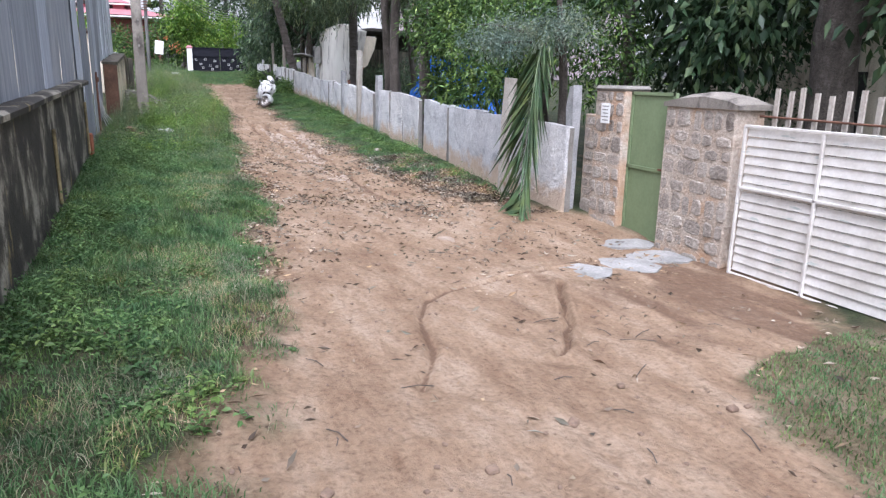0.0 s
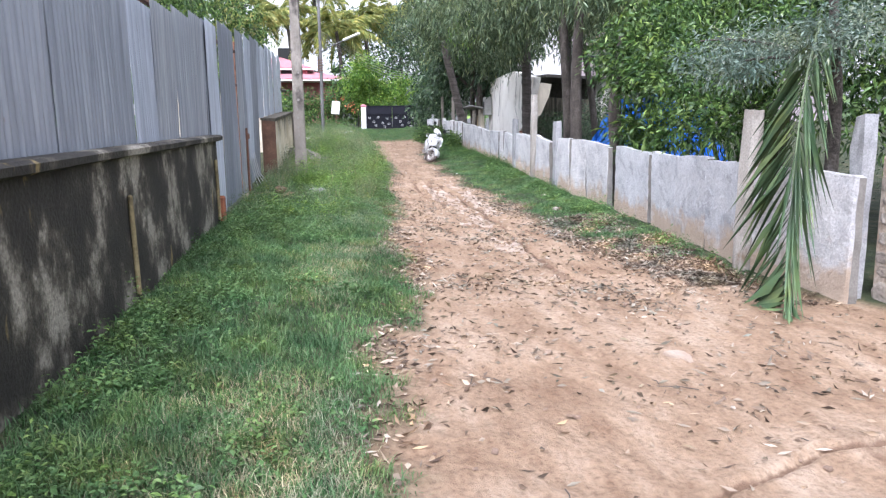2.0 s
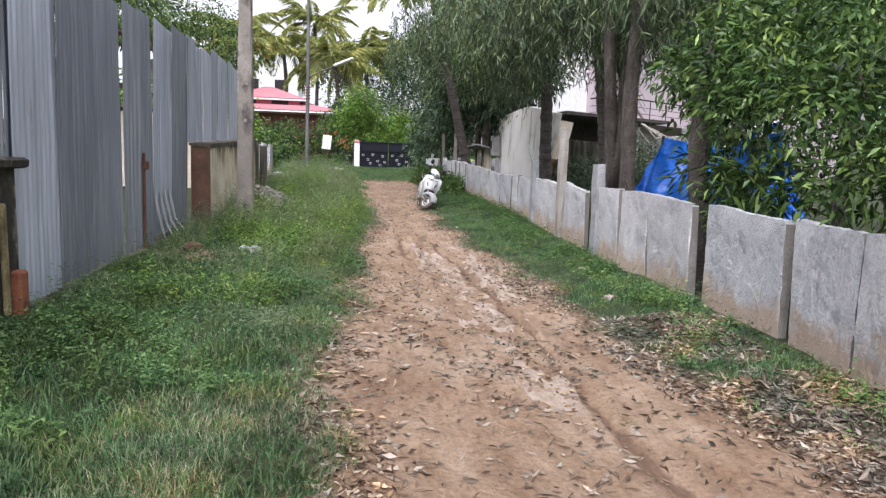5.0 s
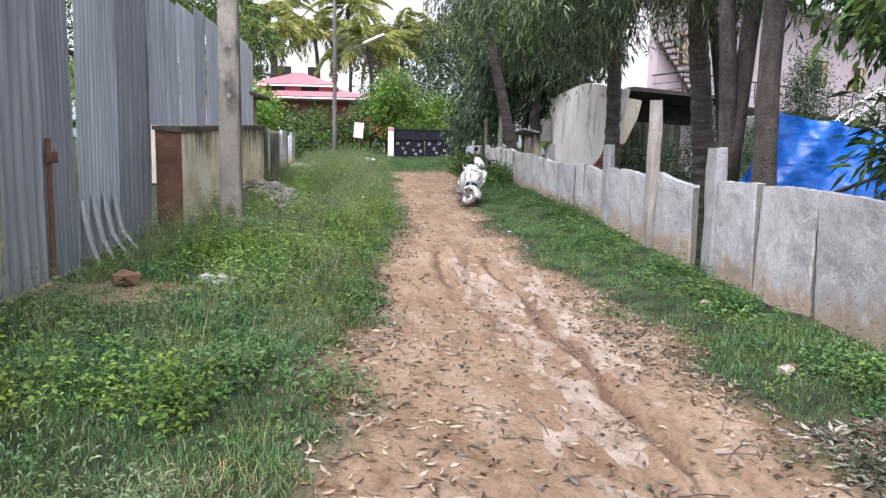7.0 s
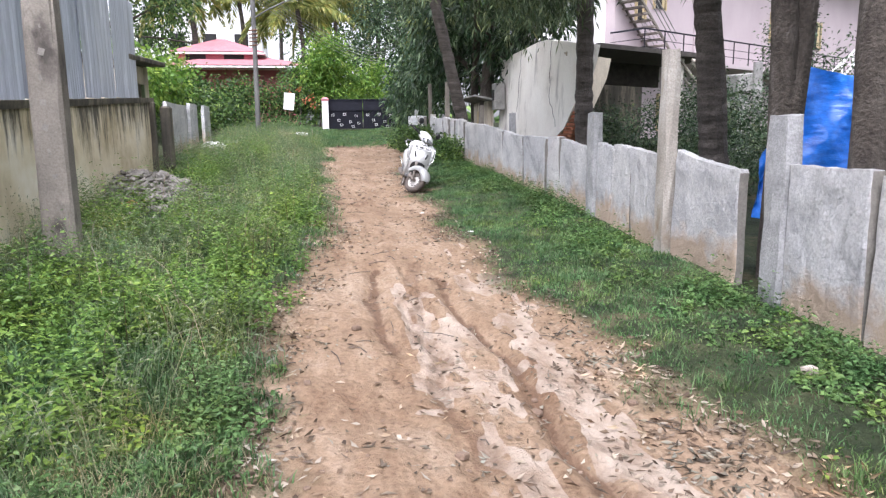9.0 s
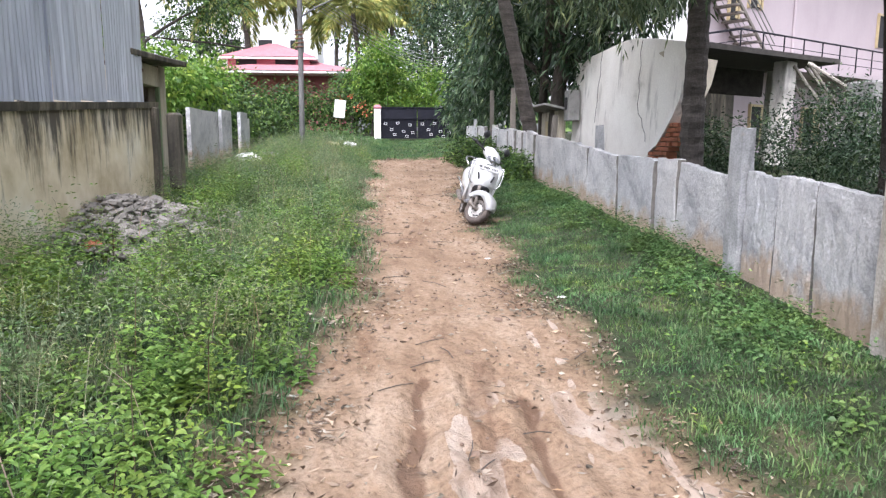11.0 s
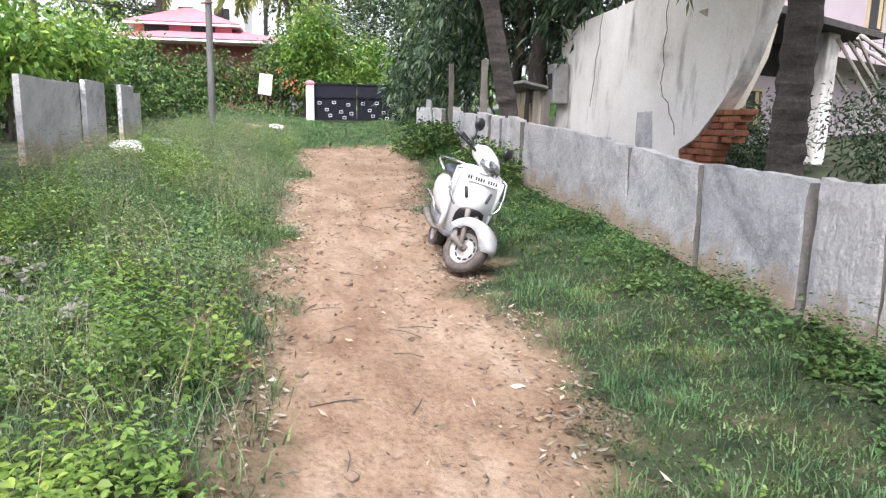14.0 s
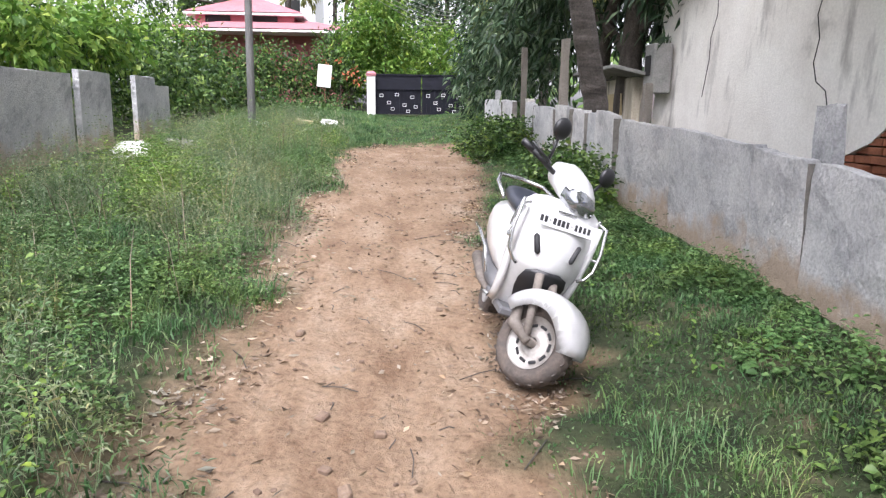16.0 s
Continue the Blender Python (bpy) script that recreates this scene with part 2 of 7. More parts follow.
ASBESTOS = surface("asbestos_cement", [(0.3, (0.2, 0.2, 0.19)), (0.7, (0.38, 0.37, 0.35))], 3.0, 0.9)
BARK = surface("rough_bark", [(0.3, (0.045, 0.035, 0.028)), (0.55, (0.1, 0.085, 0.07)), (0.75, (0.19, 0.17, 0.15))], 5.0, 0.95, (1.5, 1.5, 0.6), 35, 0.5, 0.9, 0.03)
PALMBARK = surface("ringed_palm_bark", [(0.3, (0.05, 0.043, 0.037)), (0.55, (0.11, 0.096, 0.084)), (0.75, (0.19, 0.17, 0.15))], 4.0, 0.95, (0.7, 0.7, 4.0), 40, 0.45, 0.8, 0.02)
GRASS = leafy("grass_blades", [(0.0, (0.044, 0.095, 0.034)), (0.45, (0.084, 0.165, 0.06)), (0.8, (0.125, 0.215, 0.084)), (0.98, (0.185, 0.235, 0.115))], 0.6, 0.3)
WEED = leafy("broad_weed_leaf", [(0.0, (0.062, 0.122, 0.037)), (0.6, (0.1, 0.185, 0.058)), (1.0, (0.16, 0.255, 0.092))], 0.45, 0.3)
YELLOWWEED = leafy("yellow_green_weed_leaf", [(0.0, (0.09, 0.165, 0.03)), (0.6, (0.14, 0.235, 0.045)), (1.0, (0.21, 0.31, 0.075))], 0.45, 0.35)
SEEDGRASS = leafy("seeding_grass", [(0.0, (0.13, 0.17, 0.09)), (0.6, (0.2, 0.24, 0.13)), (1.0, (0.3, 0.28, 0.2))], 0.6, 0.3)
LEAF_DARK = leafy("dark_tree_leaf", [(0.0, (0.012, 0.028, 0.012)), (0.6, (0.04, 0.078, 0.036)), (1.0, (0.14, 0.2, 0.11))], 0.4, 0.2)
LEAF_MID = leafy("mid_green_leaf", [(0.0, (0.018, 0.04, 0.012)), (0.6, (0.06, 0.12, 0.03)), (1.0, (0.19, 0.29, 0.08))], 0.42, 0.3)
LEAF_BRIGHT = leafy("bright_green_leaf", [(0.0, (0.06, 0.14, 0.02)), (0.6, (0.16, 0.29, 0.05)), (1.0, (0.3, 0.42, 0.1))], 0.45, 0.45)
LEAF_GREY = leafy("grey_green_narrow_leaf", [(0.0, (0.03, 0.05, 0.024)), (0.6, (0.088, 0.128, 0.06)), (1.0, (0.24, 0.3, 0.17))], 0.45, 0.3)
DULLWEED = leafy("dull_grey_green_weed_leaf", [(0.0, (0.11, 0.155, 0.075)), (0.6, (0.19, 0.245, 0.13)), (1.0, (0.32, 0.355, 0.22))], 0.5, 0.3)
STRAW = leafy("dry_straw_grass", [(0.0, (0.2, 0.17, 0.1)), (0.6, (0.32, 0.28, 0.18)), (1.0, (0.46, 0.41, 0.29))], 0.7, 0.2)
LEAF_BLUE = leafy("blue_grey_feathery_leaf", [(0.0, (0.09, 0.13, 0.1)), (0.6, (0.15, 0.2, 0.155)), (1.0, (0.22, 0.27, 0.22))], 0.5, 0.3)
# yellow-green leaflets, their colours brightened in place of distance haze
LEAF_PALM = leafy("palm_leaflet", [(0.0, (0.18, 0.22, 0.06)), (0.6, (0.33, 0.36, 0.12)), (1.0, (0.5, 0.47, 0.2))], 0.5, 0.55)
LEAF_FROND = leafy("cut_frond_leaflet", [(0.0, (0.045, 0.08, 0.036)), (0.6, (0.08, 0.13, 0.06)), (1.0, (0.14, 0.19, 0.085))], 0.5, 0.2)
LITTER = leafy("dry_leaf_litter", [(0.0, (0.05, 0.032, 0.022)), (0.4, (0.15, 0.108, 0.08)), (0.75, (0.27, 0.215, 0.165)), (1.0, (0.4, 0.34, 0.28))], 0.8, 0.05)
FLOWER = leafy("orange_flower", [(0.0, (0.55, 0.12, 0.06)), (1.0, (0.7, 0.25, 0.15))], 0.6, 0.3)

# ---- building helpers ----
rng = np.random.default_rng(7)


def part(name, bm, material, parent=None, label="", smooth=False):
    """Links a bmesh as one mesh object under parent (in the parent's space)."""
    me = bpy.data.meshes.new(name)
    bm.normal_update()
    bm.to_mesh(me)
    bm.free()
    if smooth:
        me.polygons.foreach_set("use_smooth", [True] * len(me.polygons))
    me.materials.append(material)
    ob = new(name, me)
    if parent is not None:
        ob.parent = parent
    if label:
        ob["label"] = label
    return ob


def shared(name, me, m, parent=None):
    ob = new(name, me)
    ob.parent = parent
    ob.matrix_basis = m
    return ob


def thing(name, label, category, m=None, kind="", group=""):
    ob = new(name)
    ob.empty_display_size = 0.2
    if m is not None:
        ob.matrix_world = m
    return tagged(ob, label, category, group, kind)


def np_mesh(name, V, T, material, smooth=False):
    V, T = np.asarray(V, np.float32), np.asarray(T, np.int32)
    me = bpy.data.meshes.new(name)
    k = T.shape[1]
    me.vertices.add(len(V))
    me.vertices.foreach_set("co", V.ravel())
    me.loops.add(T.size)
    me.loops.foreach_set("vertex_index", T.ravel())
    me.polygons.add(len(T))
    me.polygons.foreach_set("loop_start", np.arange(0, T.size, k, dtype=np.int32))
    if smooth:
        me.polygons.foreach_set("use_smooth", np.ones(len(T), bool))
    me.update(calc_edges=True)
    me.materials.append(material)
    return me


def box(bm, c, size, m=None, bevel=0.0):
    """A box round c; m turns it about c; bevel rounds its edges."""
    r = bmesh.ops.create_cube(bm, size=1.0)
    vs = r["verts"]
    bmesh.ops.scale(bm, vec=size, verts=vs)
    if bevel:
        es = list({e for v in vs for e in v.link_edges})
        vs = list({v for f in bmesh.ops.bevel(bm, geom=es, offset=bevel, segments=1, affect="EDGES")["faces"] for v in f.verts} | {v for v in vs if v.is_valid})
    if m is not None:
        bmesh.ops.transform(bm, matrix=m, verts=vs)
    bmesh.ops.translate(bm, vec=c, verts=vs)
    return vs


def tube(bm, pts, radii, seg=8, caps=True):
    """A tube of given radii along pts."""
    pts = [Vector(p) for p in pts]
    if isinstance(radii, (int, float)):
        radii = [radii] * len(pts)
    rings, up = [], None
    for i, p in enumerate(pts):
        d = (pts[min(i + 1, len(pts) - 1)] - pts[max(i - 1, 0)]).normalized()
        if up is None:
            up = d.orthogonal().normalized()
        up = (up - d * up.dot(d)).normalized()
        s = d.cross(up)
        rings.append([bm.verts.new(p + (up * math.cos(a) + s * math.sin(a)) * radii[i]) for a in (2 * math.pi * k / seg for k in range(seg))])
    for a, b in zip(rings, rings[1:]):
        for k in range(seg):
            bm.faces.new((a[k], a[(k + 1) % seg], b[(k + 1) % seg], b[k]))
    if caps:
        bm.faces.new(rings[0][::-1])
        bm.faces.new(rings[-1])
    return rings


def loft(bm, rings, closed=True, caps=True):
    """Skins rings of equal length."""
    vr = [[bm.verts.new(p) for p in r] for r in rings]
    n = len(vr[0])
    for a, b in zip(vr, vr[1:]):
        for k in range(n if closed else n - 1):
            bm.faces.new((a[k], a[(k + 1) % n], b[(k + 1) % n], b[k]))
    if caps and closed:
        bm.faces.new(vr[0][::-1])
        bm.faces.new(vr[-1])
    return vr


def arc(p0, p1, p2, n=8):
    """Points of a quadratic curve."""
    p0, p1, p2 = Vector(p0), Vector(p1), Vector(p2)
    return [(p0 * (1 - t) ** 2 + p1 * 2 * t * (1 - t) + p2 * t * t) for t in (i / (n - 1) for i in range(n))]


_lat = np.random.default_rng(3).random((64, 64))


def vnoise(x, y, scale, shift=0.0):
    """Smooth value noise, 0 to 1."""
    u, v = np.asarray(x) / scale + shift * 7.3 + 100, np.asarray(y) / scale + shift * 3.1 + 100
    i, j = np.floor(u).astype(int), np.floor(v).astype(int)
    a, b = u - i, v - j
    a, b = a * a * (3 - 2 * a), b * b * (3 - 2 * b)
    g = lambda p, q: _lat[p % 64, q % 64]
    return (g(i, j) * (1 - a) + g(i + 1, j) * a) * (1 - b) + (g(i, j + 1) * (1 - a) + g(i + 1, j + 1) * a) * b


# ---- ground ----
GY = [-30, 0, 4, 7, 10, 13, 16, 20.5, 25, 29, 33, 38, 43, 48, 60, 90, 140]
GZ = [-.6, -.38, -.40, -.40, -.28, -.18, -.08, .18, .38, .6, .8, .98, 1.35, 1.62, 2.0, 2.4, 2.6]
LEFT_Y = [-5, 0, 2.7, 5, 8.5, 10, 15, 17, 20.5, 24, 30, 36, 37.5, 39]
LEFT_X = [-0.3, -0.2, 0.16, 0.62, 1.06, 1.25, 1.37, 1.6, 2.0, 2.0, 2.0, 2.15, 2.6, 3.6]
RIGHT_Y = [-5, 1.4, 2.4, 3.1, 3.6, 5.0, 8.0, 9.0, 11, 12.5, 16.5, 20.5, 24, 28.7, 34, 37.5, 39]
RIGHT_X = [2.4, 2.75, 3.0, 3.4, 5.0, 6.0, 5.8, 4.8, 4.05, 3.9, 3.75, 3.5, 3.63, 3.8, 4.6, 4.8, 3.6]
GROOVES = [  # erosion cracks and wheel ruts: width, depth, points
    (0.03, 0.06, [(3.4, 5.35), (3.18, 4.95), (3.02, 4.5), (2.8, 4.25), (2.62, 3.95), (2.45, 3.8)]),
    (0.03, 0.03, [(4.2, 5.75), (3.7, 5.85), (3.1, 5.75), (2.4, 5.45), (1.95, 5.05), (1.72, 4.6), (1.58, 4.0), (1.3, 3.4)]),
    (0.09, 0.011, [(2.5, 4.0), (2.2, 3.4), (1.95, 2.6), (1.85, 1.6)]),
    (0.08, 0.010, [(3.0, 4.4), (2.75, 3.6), (2.5, 2.6), (2.3, 1.5)]),
    (0.07, 0.009, [(1.3, 3.4), (1.2, 2.6), (1.05, 1.6)]),
    (0.06, 0.009, [(2.05, 3.6), (1.7, 2.8), (1.5, 1.8)]),
    (0.055, 0.05, [(3.1, 13.2), (3.12, 15.0), (3.1, 16.5), (3.0, 18.0), (2.95, 19.0)]),
    (0.06, 0.03, [(2.35, 17.0), (2.32, 18.2), (2.4, 19.2)]),
    (0.08, 0.017, [(2.62, 15.6), (2.6, 17.4), (2.75, 19.4)]),
    (0.05, 0.010, [(2.2, 22.5), (2.25, 25.0), (2.35, 28.0), (2.5, 32.0)]),
    (0.09, 0.008, [(2.75, 20.0), (2.9, 23.0), (2.95, 27.0), (3.1, 31.0)]),
    (0.05, 0.03, [(3.2, 9.6), (3.1, 10.8), (3.08, 12.0), (3.1, 13.2)]),
]
PALE = [  # pale dried mud: centre, radii
    (3.32, 16.6, 0.22, 2.4), (2.75, 17.4, 0.26, 1.2), (2.85, 14.0, 0.22, 1.2), (3.04, 7.3, 0.22, 0.13),
    (2.9, 11.5, 0.2, 0.6),
]
DAMP = [(4.7, 4.6, 1.4, 1.3), (5.2, 5.3, 0.9, 0.8), (3.1, 15.2, 0.09, 2.2), (4.0, 38.0, 1.2, 0.5), (5.0, 4.4, 0.6, 0.6), (3.05, 9.8, 0.1, 1.2)]


def level(x, y):
    """The height of the ground before ruts."""
    b = np.interp(y, GY, GZ)
    xl = np.clip(3 - x, 0, 4.3)
    b = b + 0.09 * np.minimum(xl, 2) + 0.075 * np.clip(xl - 2, 0, 9)
    return b + np.clip((x - 3.9) / 1.2, 0, 1) * np.interp(y, [6, 9, 13, 20, 22, 50], [-.1, .0, .08, .06, .16, .15])


def bareness(x, y):
    """1 on the trodden lane, 0 in the grass, with a ragged border."""
    l = np.interp(y, LEFT_Y, LEFT_X)
    r = np.interp(y, RIGHT_Y, RIGHT_X)
    wob = (vnoise(x, y, 0.9) - 0.5) * 0.42 + (vnoise(x, y, 0.25, 1) - 0.5) * 0.34 + (vnoise(x, y, 0.08, 4) - 0.5) * 0.16
    d = np.minimum(x - l, r - x) + wob
    d = np.where(y > 38.8, -0.5, d)
    d = np.maximum(d, 0.3 - 0.55 * np.hypot((x + 0.55) / 0.9, (y - 15.6) / 0.8) + wob)
    sparse = 0.42 * np.clip((3.9 - y) / 0.5, 0, 1) * np.clip((y + 1.5) / 1.5, 0, 1) * np.clip((x - 2.0) / 0.3, 0, 1) * np.clip((6.4 - x) / 0.8, 0, 1)
    return np.clip(np.maximum(d / 0.4 + 0.5, sparse), 0, 1)


def near_line(x, y, pts):
    best = np.full(np.shape(x), 9.0)
    for (x0, y0), (x1, y1) in zip(pts, pts[1:]):
        dx, dy = x1 - x0, y1 - y0
        t = np.clip(((x - x0) * dx + (y - y0) * dy) / (dx * dx + dy * dy), 0, 1)
        best = np.minimum(best, np.hypot(x - x0 - t * dx, y - y0 - t * dy))
    return best


def terrain(x, y):
    z = level(x, y)
    bare = bareness(x, y)
    z = z + (vnoise(x, y, 1.1) - 0.5) * 0.06 + (vnoise(x, y, 0.35, 2) - 0.5) * 0.03 + (vnoise(x, y, 0.12, 3) - 0.5) * 0.014
    z = z + (1 - bare) * 0.03
    z = z + np.exp(-((x - 2.62) / 0.34) ** 2 - ((y - 17.7) / 1.9) ** 2) * ((vnoise(x * 1.5, y * 0.6, 0.16, 23) - 0.5) * 0.06 + (vnoise(x, y * 0.7, 0.07, 29) - 0.5) * 0.08)
    z = z + bare * (vnoise(x, y, 0.06, 33) - 0.5) * 0.012
    wob = (vnoise(x, y, 0.4, 5) - 0.5) * 0.14
    for w, dep, pts in GROOVES:
        d = near_line(x + wob, y + wob, pts)
        z = z - dep * np.exp(-(d / w) ** 2) + 0.4 * dep * np.exp(-((d - 2.2 * w) / w) ** 2)
    return z


def build_ground():
    xs = np.concatenate([[-400, -200, -100, -60, -40, -25, -16, -11, -8, -6, -4, -3, -2.4], np.arange(-2, -0.6, 0.2), np.arange(-0.6, 0.9, 0.05), np.arange(0.9, 4.6, 0.028), np.arange(4.6, 5.7, 0.05), np.arange(5.7, 9, 0.3), [10, 12, 15, 20, 28, 40, 60, 100, 200, 400]])
    ys = np.concatenate([[-400, -150, -60, -25, -12, -6, -3, -1], np.arange(0, 1.5, 0.06), np.arange(1.5, 7.2, 0.032), np.arange(7.2, 13, 0.055), np.arange(13, 21, 0.034), np.arange(21, 27, 0.055), np.arange(27, 40, 0.12), np.arange(40, 50, 0.5), [52, 56, 62, 70, 85, 110, 140, 200, 300, 500]])
    X, Y = np.meshgrid(xs, ys)
    Z = terrain(X, Y)
    nx, ny = len(xs), len(ys)
    idx = np.arange(nx * ny).reshape(ny, nx)
    Q = np.stack([idx[:-1, :-1], idx[:-1, 1:], idx[1:, 1:], idx[1:, :-1]], -1).reshape(-1, 4)
    me = np_mesh("ground", np.stack([X, Y, Z], -1).reshape(-1, 3), Q, SOIL, True)
    rag = vnoise(X * 1.6, Y * 0.5, 0.3, 8)
    rag2 = vnoise(X * 1.4, Y * 0.6, 0.1, 9)
    pale = np.zeros_like(X)
    for cx, cy, rx, ry in PALE:
        pale = np.maximum(pale, np.clip((1.1 - np.hypot((X - cx) / rx, (Y - cy) / ry) - (rag - 0.5) * 1.2 - (rag2 - 0.5) * 1.5) * 2.5, 0, 1))
    damp = np.zeros_like(X)
    for cx, cy, rx, ry in DAMP:
        damp = np.maximum(damp, 0.5 * np.clip(1.4 - np.hypot((X - cx) / rx, (Y - cy) / ry) - (rag - 0.5) * 1.6, 0, 1))
    for w, dep, pts in GROOVES:
        wob = (vnoise(X, Y, 0.4, 5) - 0.5) * 0.14
        d = near_line(X + wob, Y + wob, pts)
        damp = np.maximum(damp, np.clip(1.1 - d / (0.9 * w) - (rag - 0.5) * 0.7 - (rag2 - 0.5) * 0.7, 0, min(0.95, dep * 22)))
    for k, a in (("bare", bareness(X, Y)), ("pale", pale * 0.85), ("damp", damp)):
        at = me.attributes.new(k, "FLOAT", "POINT")
        at.data.foreach_set("value", a.ravel().astype(np.float32))
    return tagged(new("ground", me), "rutted reddish dirt lane between grassy weedy verges", "ground", "", "structure")


build_ground()


def gz(x, y):
    return float(terrain(np.array([float(x)]), np.array([float(y)]))[0])


# ---- granite slab wall along the lane ----
def wall_x(y):
    return float(np.interp(y, [8, 9.7, 12, 15, 45], [5.55, 5.05, 5.22, 5.4, 5.42]))


def slab_top(y):
    return float(np.interp(y, [8.5, 11, 15, 17.3, 19, 23.3, 24.7, 29.2, 38.8], [0.86, 0.92, 1.08, 1.14, 1.16, 1.35, 1.38, 1.7, 2.1]))


def granite_slab(y0, y1, lift, slope, seed, parent, lean=0.0):
    """One rough-split slab standing on edge: uneven top, chipped corners, bulging faces; its foot is stained by soil."""
    r = random.Random(seed)
    y0, y1 = y0 - 0.004, y1 + 0.004
    x0, x1 = wall_x(y0), wall_x(y1)
    n, rows = 15, 10
    phase, dip = r.uniform(0, 6.3), r.uniform(0.003, 0.012)
    zb = gz(x0, (y0 + y1) / 2) - 0.12
    th = 0.1
    off, yaw = r.uniform(-0.014, 0.014), r.uniform(-0.02, 0.02)
    bm = bmesh.new()
    front, back = [], []
    tops = [slab_top(y0 + (y1 - y0) * i / n) + lift + slope * (i / n - 0.5) + dip * math.sin(phase + 5 * i / n) + r.uniform(-0.007, 0.007) - (0.035 * r.random() if i in (0, n) else 0) for i in range(n + 1)]
    for j in range(rows + 1):
        fr, bk = [], []
        for i in range(n + 1):
            y = y0 + (y1 - y0) * i / n + (r.uniform(-0.006, 0.006) if i in (0, n) else 0)
            if i in (1, n - 1):
                y = (y0 + 0.018) if i == 1 else (y1 - 0.018)
            z = zb + (tops[i] - zb) * j / rows
            x = x0 + (x1 - x0) * i / n + lean * (z - zb) + off + yaw * (i / n - 0.5)
            fr.append(bm.verts.new((x - th / 2 + r.uniform(-0.007, 0.007) + 0.012 * math.sin(phase + 3.1 * y + 2.3 * z) + (0.014 if i in (0, n) else 0.008 if j == rows else 0), y, z)))
            bk.append(bm.verts.new((x + th / 2, y, z)))
        front.append(fr)
        back.append(bk)
    for j in range(rows):
        for i in range(n):
            bm.faces.new((front[j][i + 1], front[j][i], front[j + 1][i], front[j + 1][i + 1]))
            bm.faces.new((back[j][i], back[j][i + 1], back[j + 1][i + 1], back[j + 1][i]))
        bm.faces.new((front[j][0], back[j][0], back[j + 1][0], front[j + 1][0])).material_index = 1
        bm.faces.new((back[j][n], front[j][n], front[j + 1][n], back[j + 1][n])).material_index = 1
    for i in range(n):
        bm.faces.new((front[rows][i + 1], front[rows][i], back[rows][i], back[rows][i + 1]))
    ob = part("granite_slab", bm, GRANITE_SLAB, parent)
    # second slot: darker concrete on the end faces, so joints read as dark lines
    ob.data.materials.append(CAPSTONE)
    return ob


def diagonal_noise(nt, scale, tilt, stretch):
    """Noise drawn out into slanting bands across the lane-side faces."""
    geo = nt.nodes.new("ShaderNodeNewGeometry")
    mp = nt.nodes.new("ShaderNodeMapping")
    mp.inputs["Rotation"].default_value = (radians(tilt), 0, 0)
    nt.links.new(geo.outputs["Position"], mp.inputs["Vector"])
    st = nt.nodes.new("ShaderNodeMapping")
    st.inputs["Scale"].default_value = stretch
    nt.links.new(mp.outputs[0], st.inputs["Vector"])
    n = nt.nodes.new("ShaderNodeTexNoise")
    n.inputs["Scale"].default_value, n.inputs["Detail"].default_value, n.inputs["Roughness"].default_value = scale * 0.5, 9.0, 0.7
    nt.links.new(st.outputs[0], n.inputs["Vector"])
    return n.outputs["Fac"]


def slab_material():
    """Grey granite with diagonal pale veins and a soil-splashed foot of its own ragged shape."""
    m, nt, b = nodes_of("granite_slab")
    info = nt.nodes.new("ShaderNodeObjectInfo")
    base = ramp_node(nt, noise_node(nt, 2.2, (1, 1, 1), 8.0, 0.65), [(0.34, (0.45, 0.46, 0.475)), (0.5, (0.64, 0.645, 0.65)), (0.66, (0.8, 0.8, 0.79))])
    vein = ramp_node(nt, diagonal_noise(nt, 5.0, 48, (1, 1.6, 0.7)), [(0.46, (0, 0, 0)), (0.52, (0.85, 0.85, 0.85)), (0.57, (0, 0, 0))])
    base = mix_node(nt, vein, base, (0.7, 0.7, 0.69))
    dull = ramp_node(nt, diagonal_noise(nt, 4.0, 55, (1, 1.5, 0.7)), [(0.54, (0, 0, 0)), (0.64, (0.75, 0.75, 0.75))])
    base = mix_node(nt, dull, base, (0.34, 0.345, 0.36))
    grit = noise_node(nt, 48.0, (1, 1, 1), 6.0, 0.75)
    base = mix_node(nt, 1.0, base, ramp_node(nt, grit, [(0.36, (0.72, 0.72, 0.72)), (0.58, (1.04, 1.04, 1.04))]), "MULTIPLY")
    tone = ramp_node(nt, info.outputs["Random"], [(0.0, (0.86, 0.875, 0.89)), (1.0, (1.02, 1.0, 0.98))])
    base = mix_node(nt, 1.0, base, tone, "MULTIPLY")
    tc = nt.nodes.new("ShaderNodeTexCoord")
    sep = nt.nodes.new("ShaderNodeSeparateXYZ")
    nt.links.new(tc.outputs["Generated"], sep.inputs[0])
    add = nt.nodes.new("ShaderNodeMath")
    add.operation = "MULTIPLY_ADD"
    add.inputs[1].default_value, add.inputs[2].default_value = 0.75, -0.34
    nt.links.new(noise_node(nt, 3.5, (1, 1, 1), 6.0), add.inputs[0])
    sub = nt.nodes.new("ShaderNodeMath")
    sub.operation = "SUBTRACT"
    nt.links.new(sep.outputs["Z"], sub.inputs[0])
    nt.links.new(add.outputs[0], sub.inputs[1])
    splash = ramp_node(nt, sub.outputs[0], [(0.18, (0.85, 0.85, 0.85)), (0.36, (0, 0, 0))])
    base = mix_node(nt, splash, base, (0.47, 0.35, 0.24))
    nt.links.new(base, b.inputs["Base Color"])
    b.inputs["Roughness"].default_value = 0.85
    bump_node(nt, b, noise_node(nt, 11.0, (1, 1, 1), 10.0, 0.75), 1.0, 0.09)
    return m


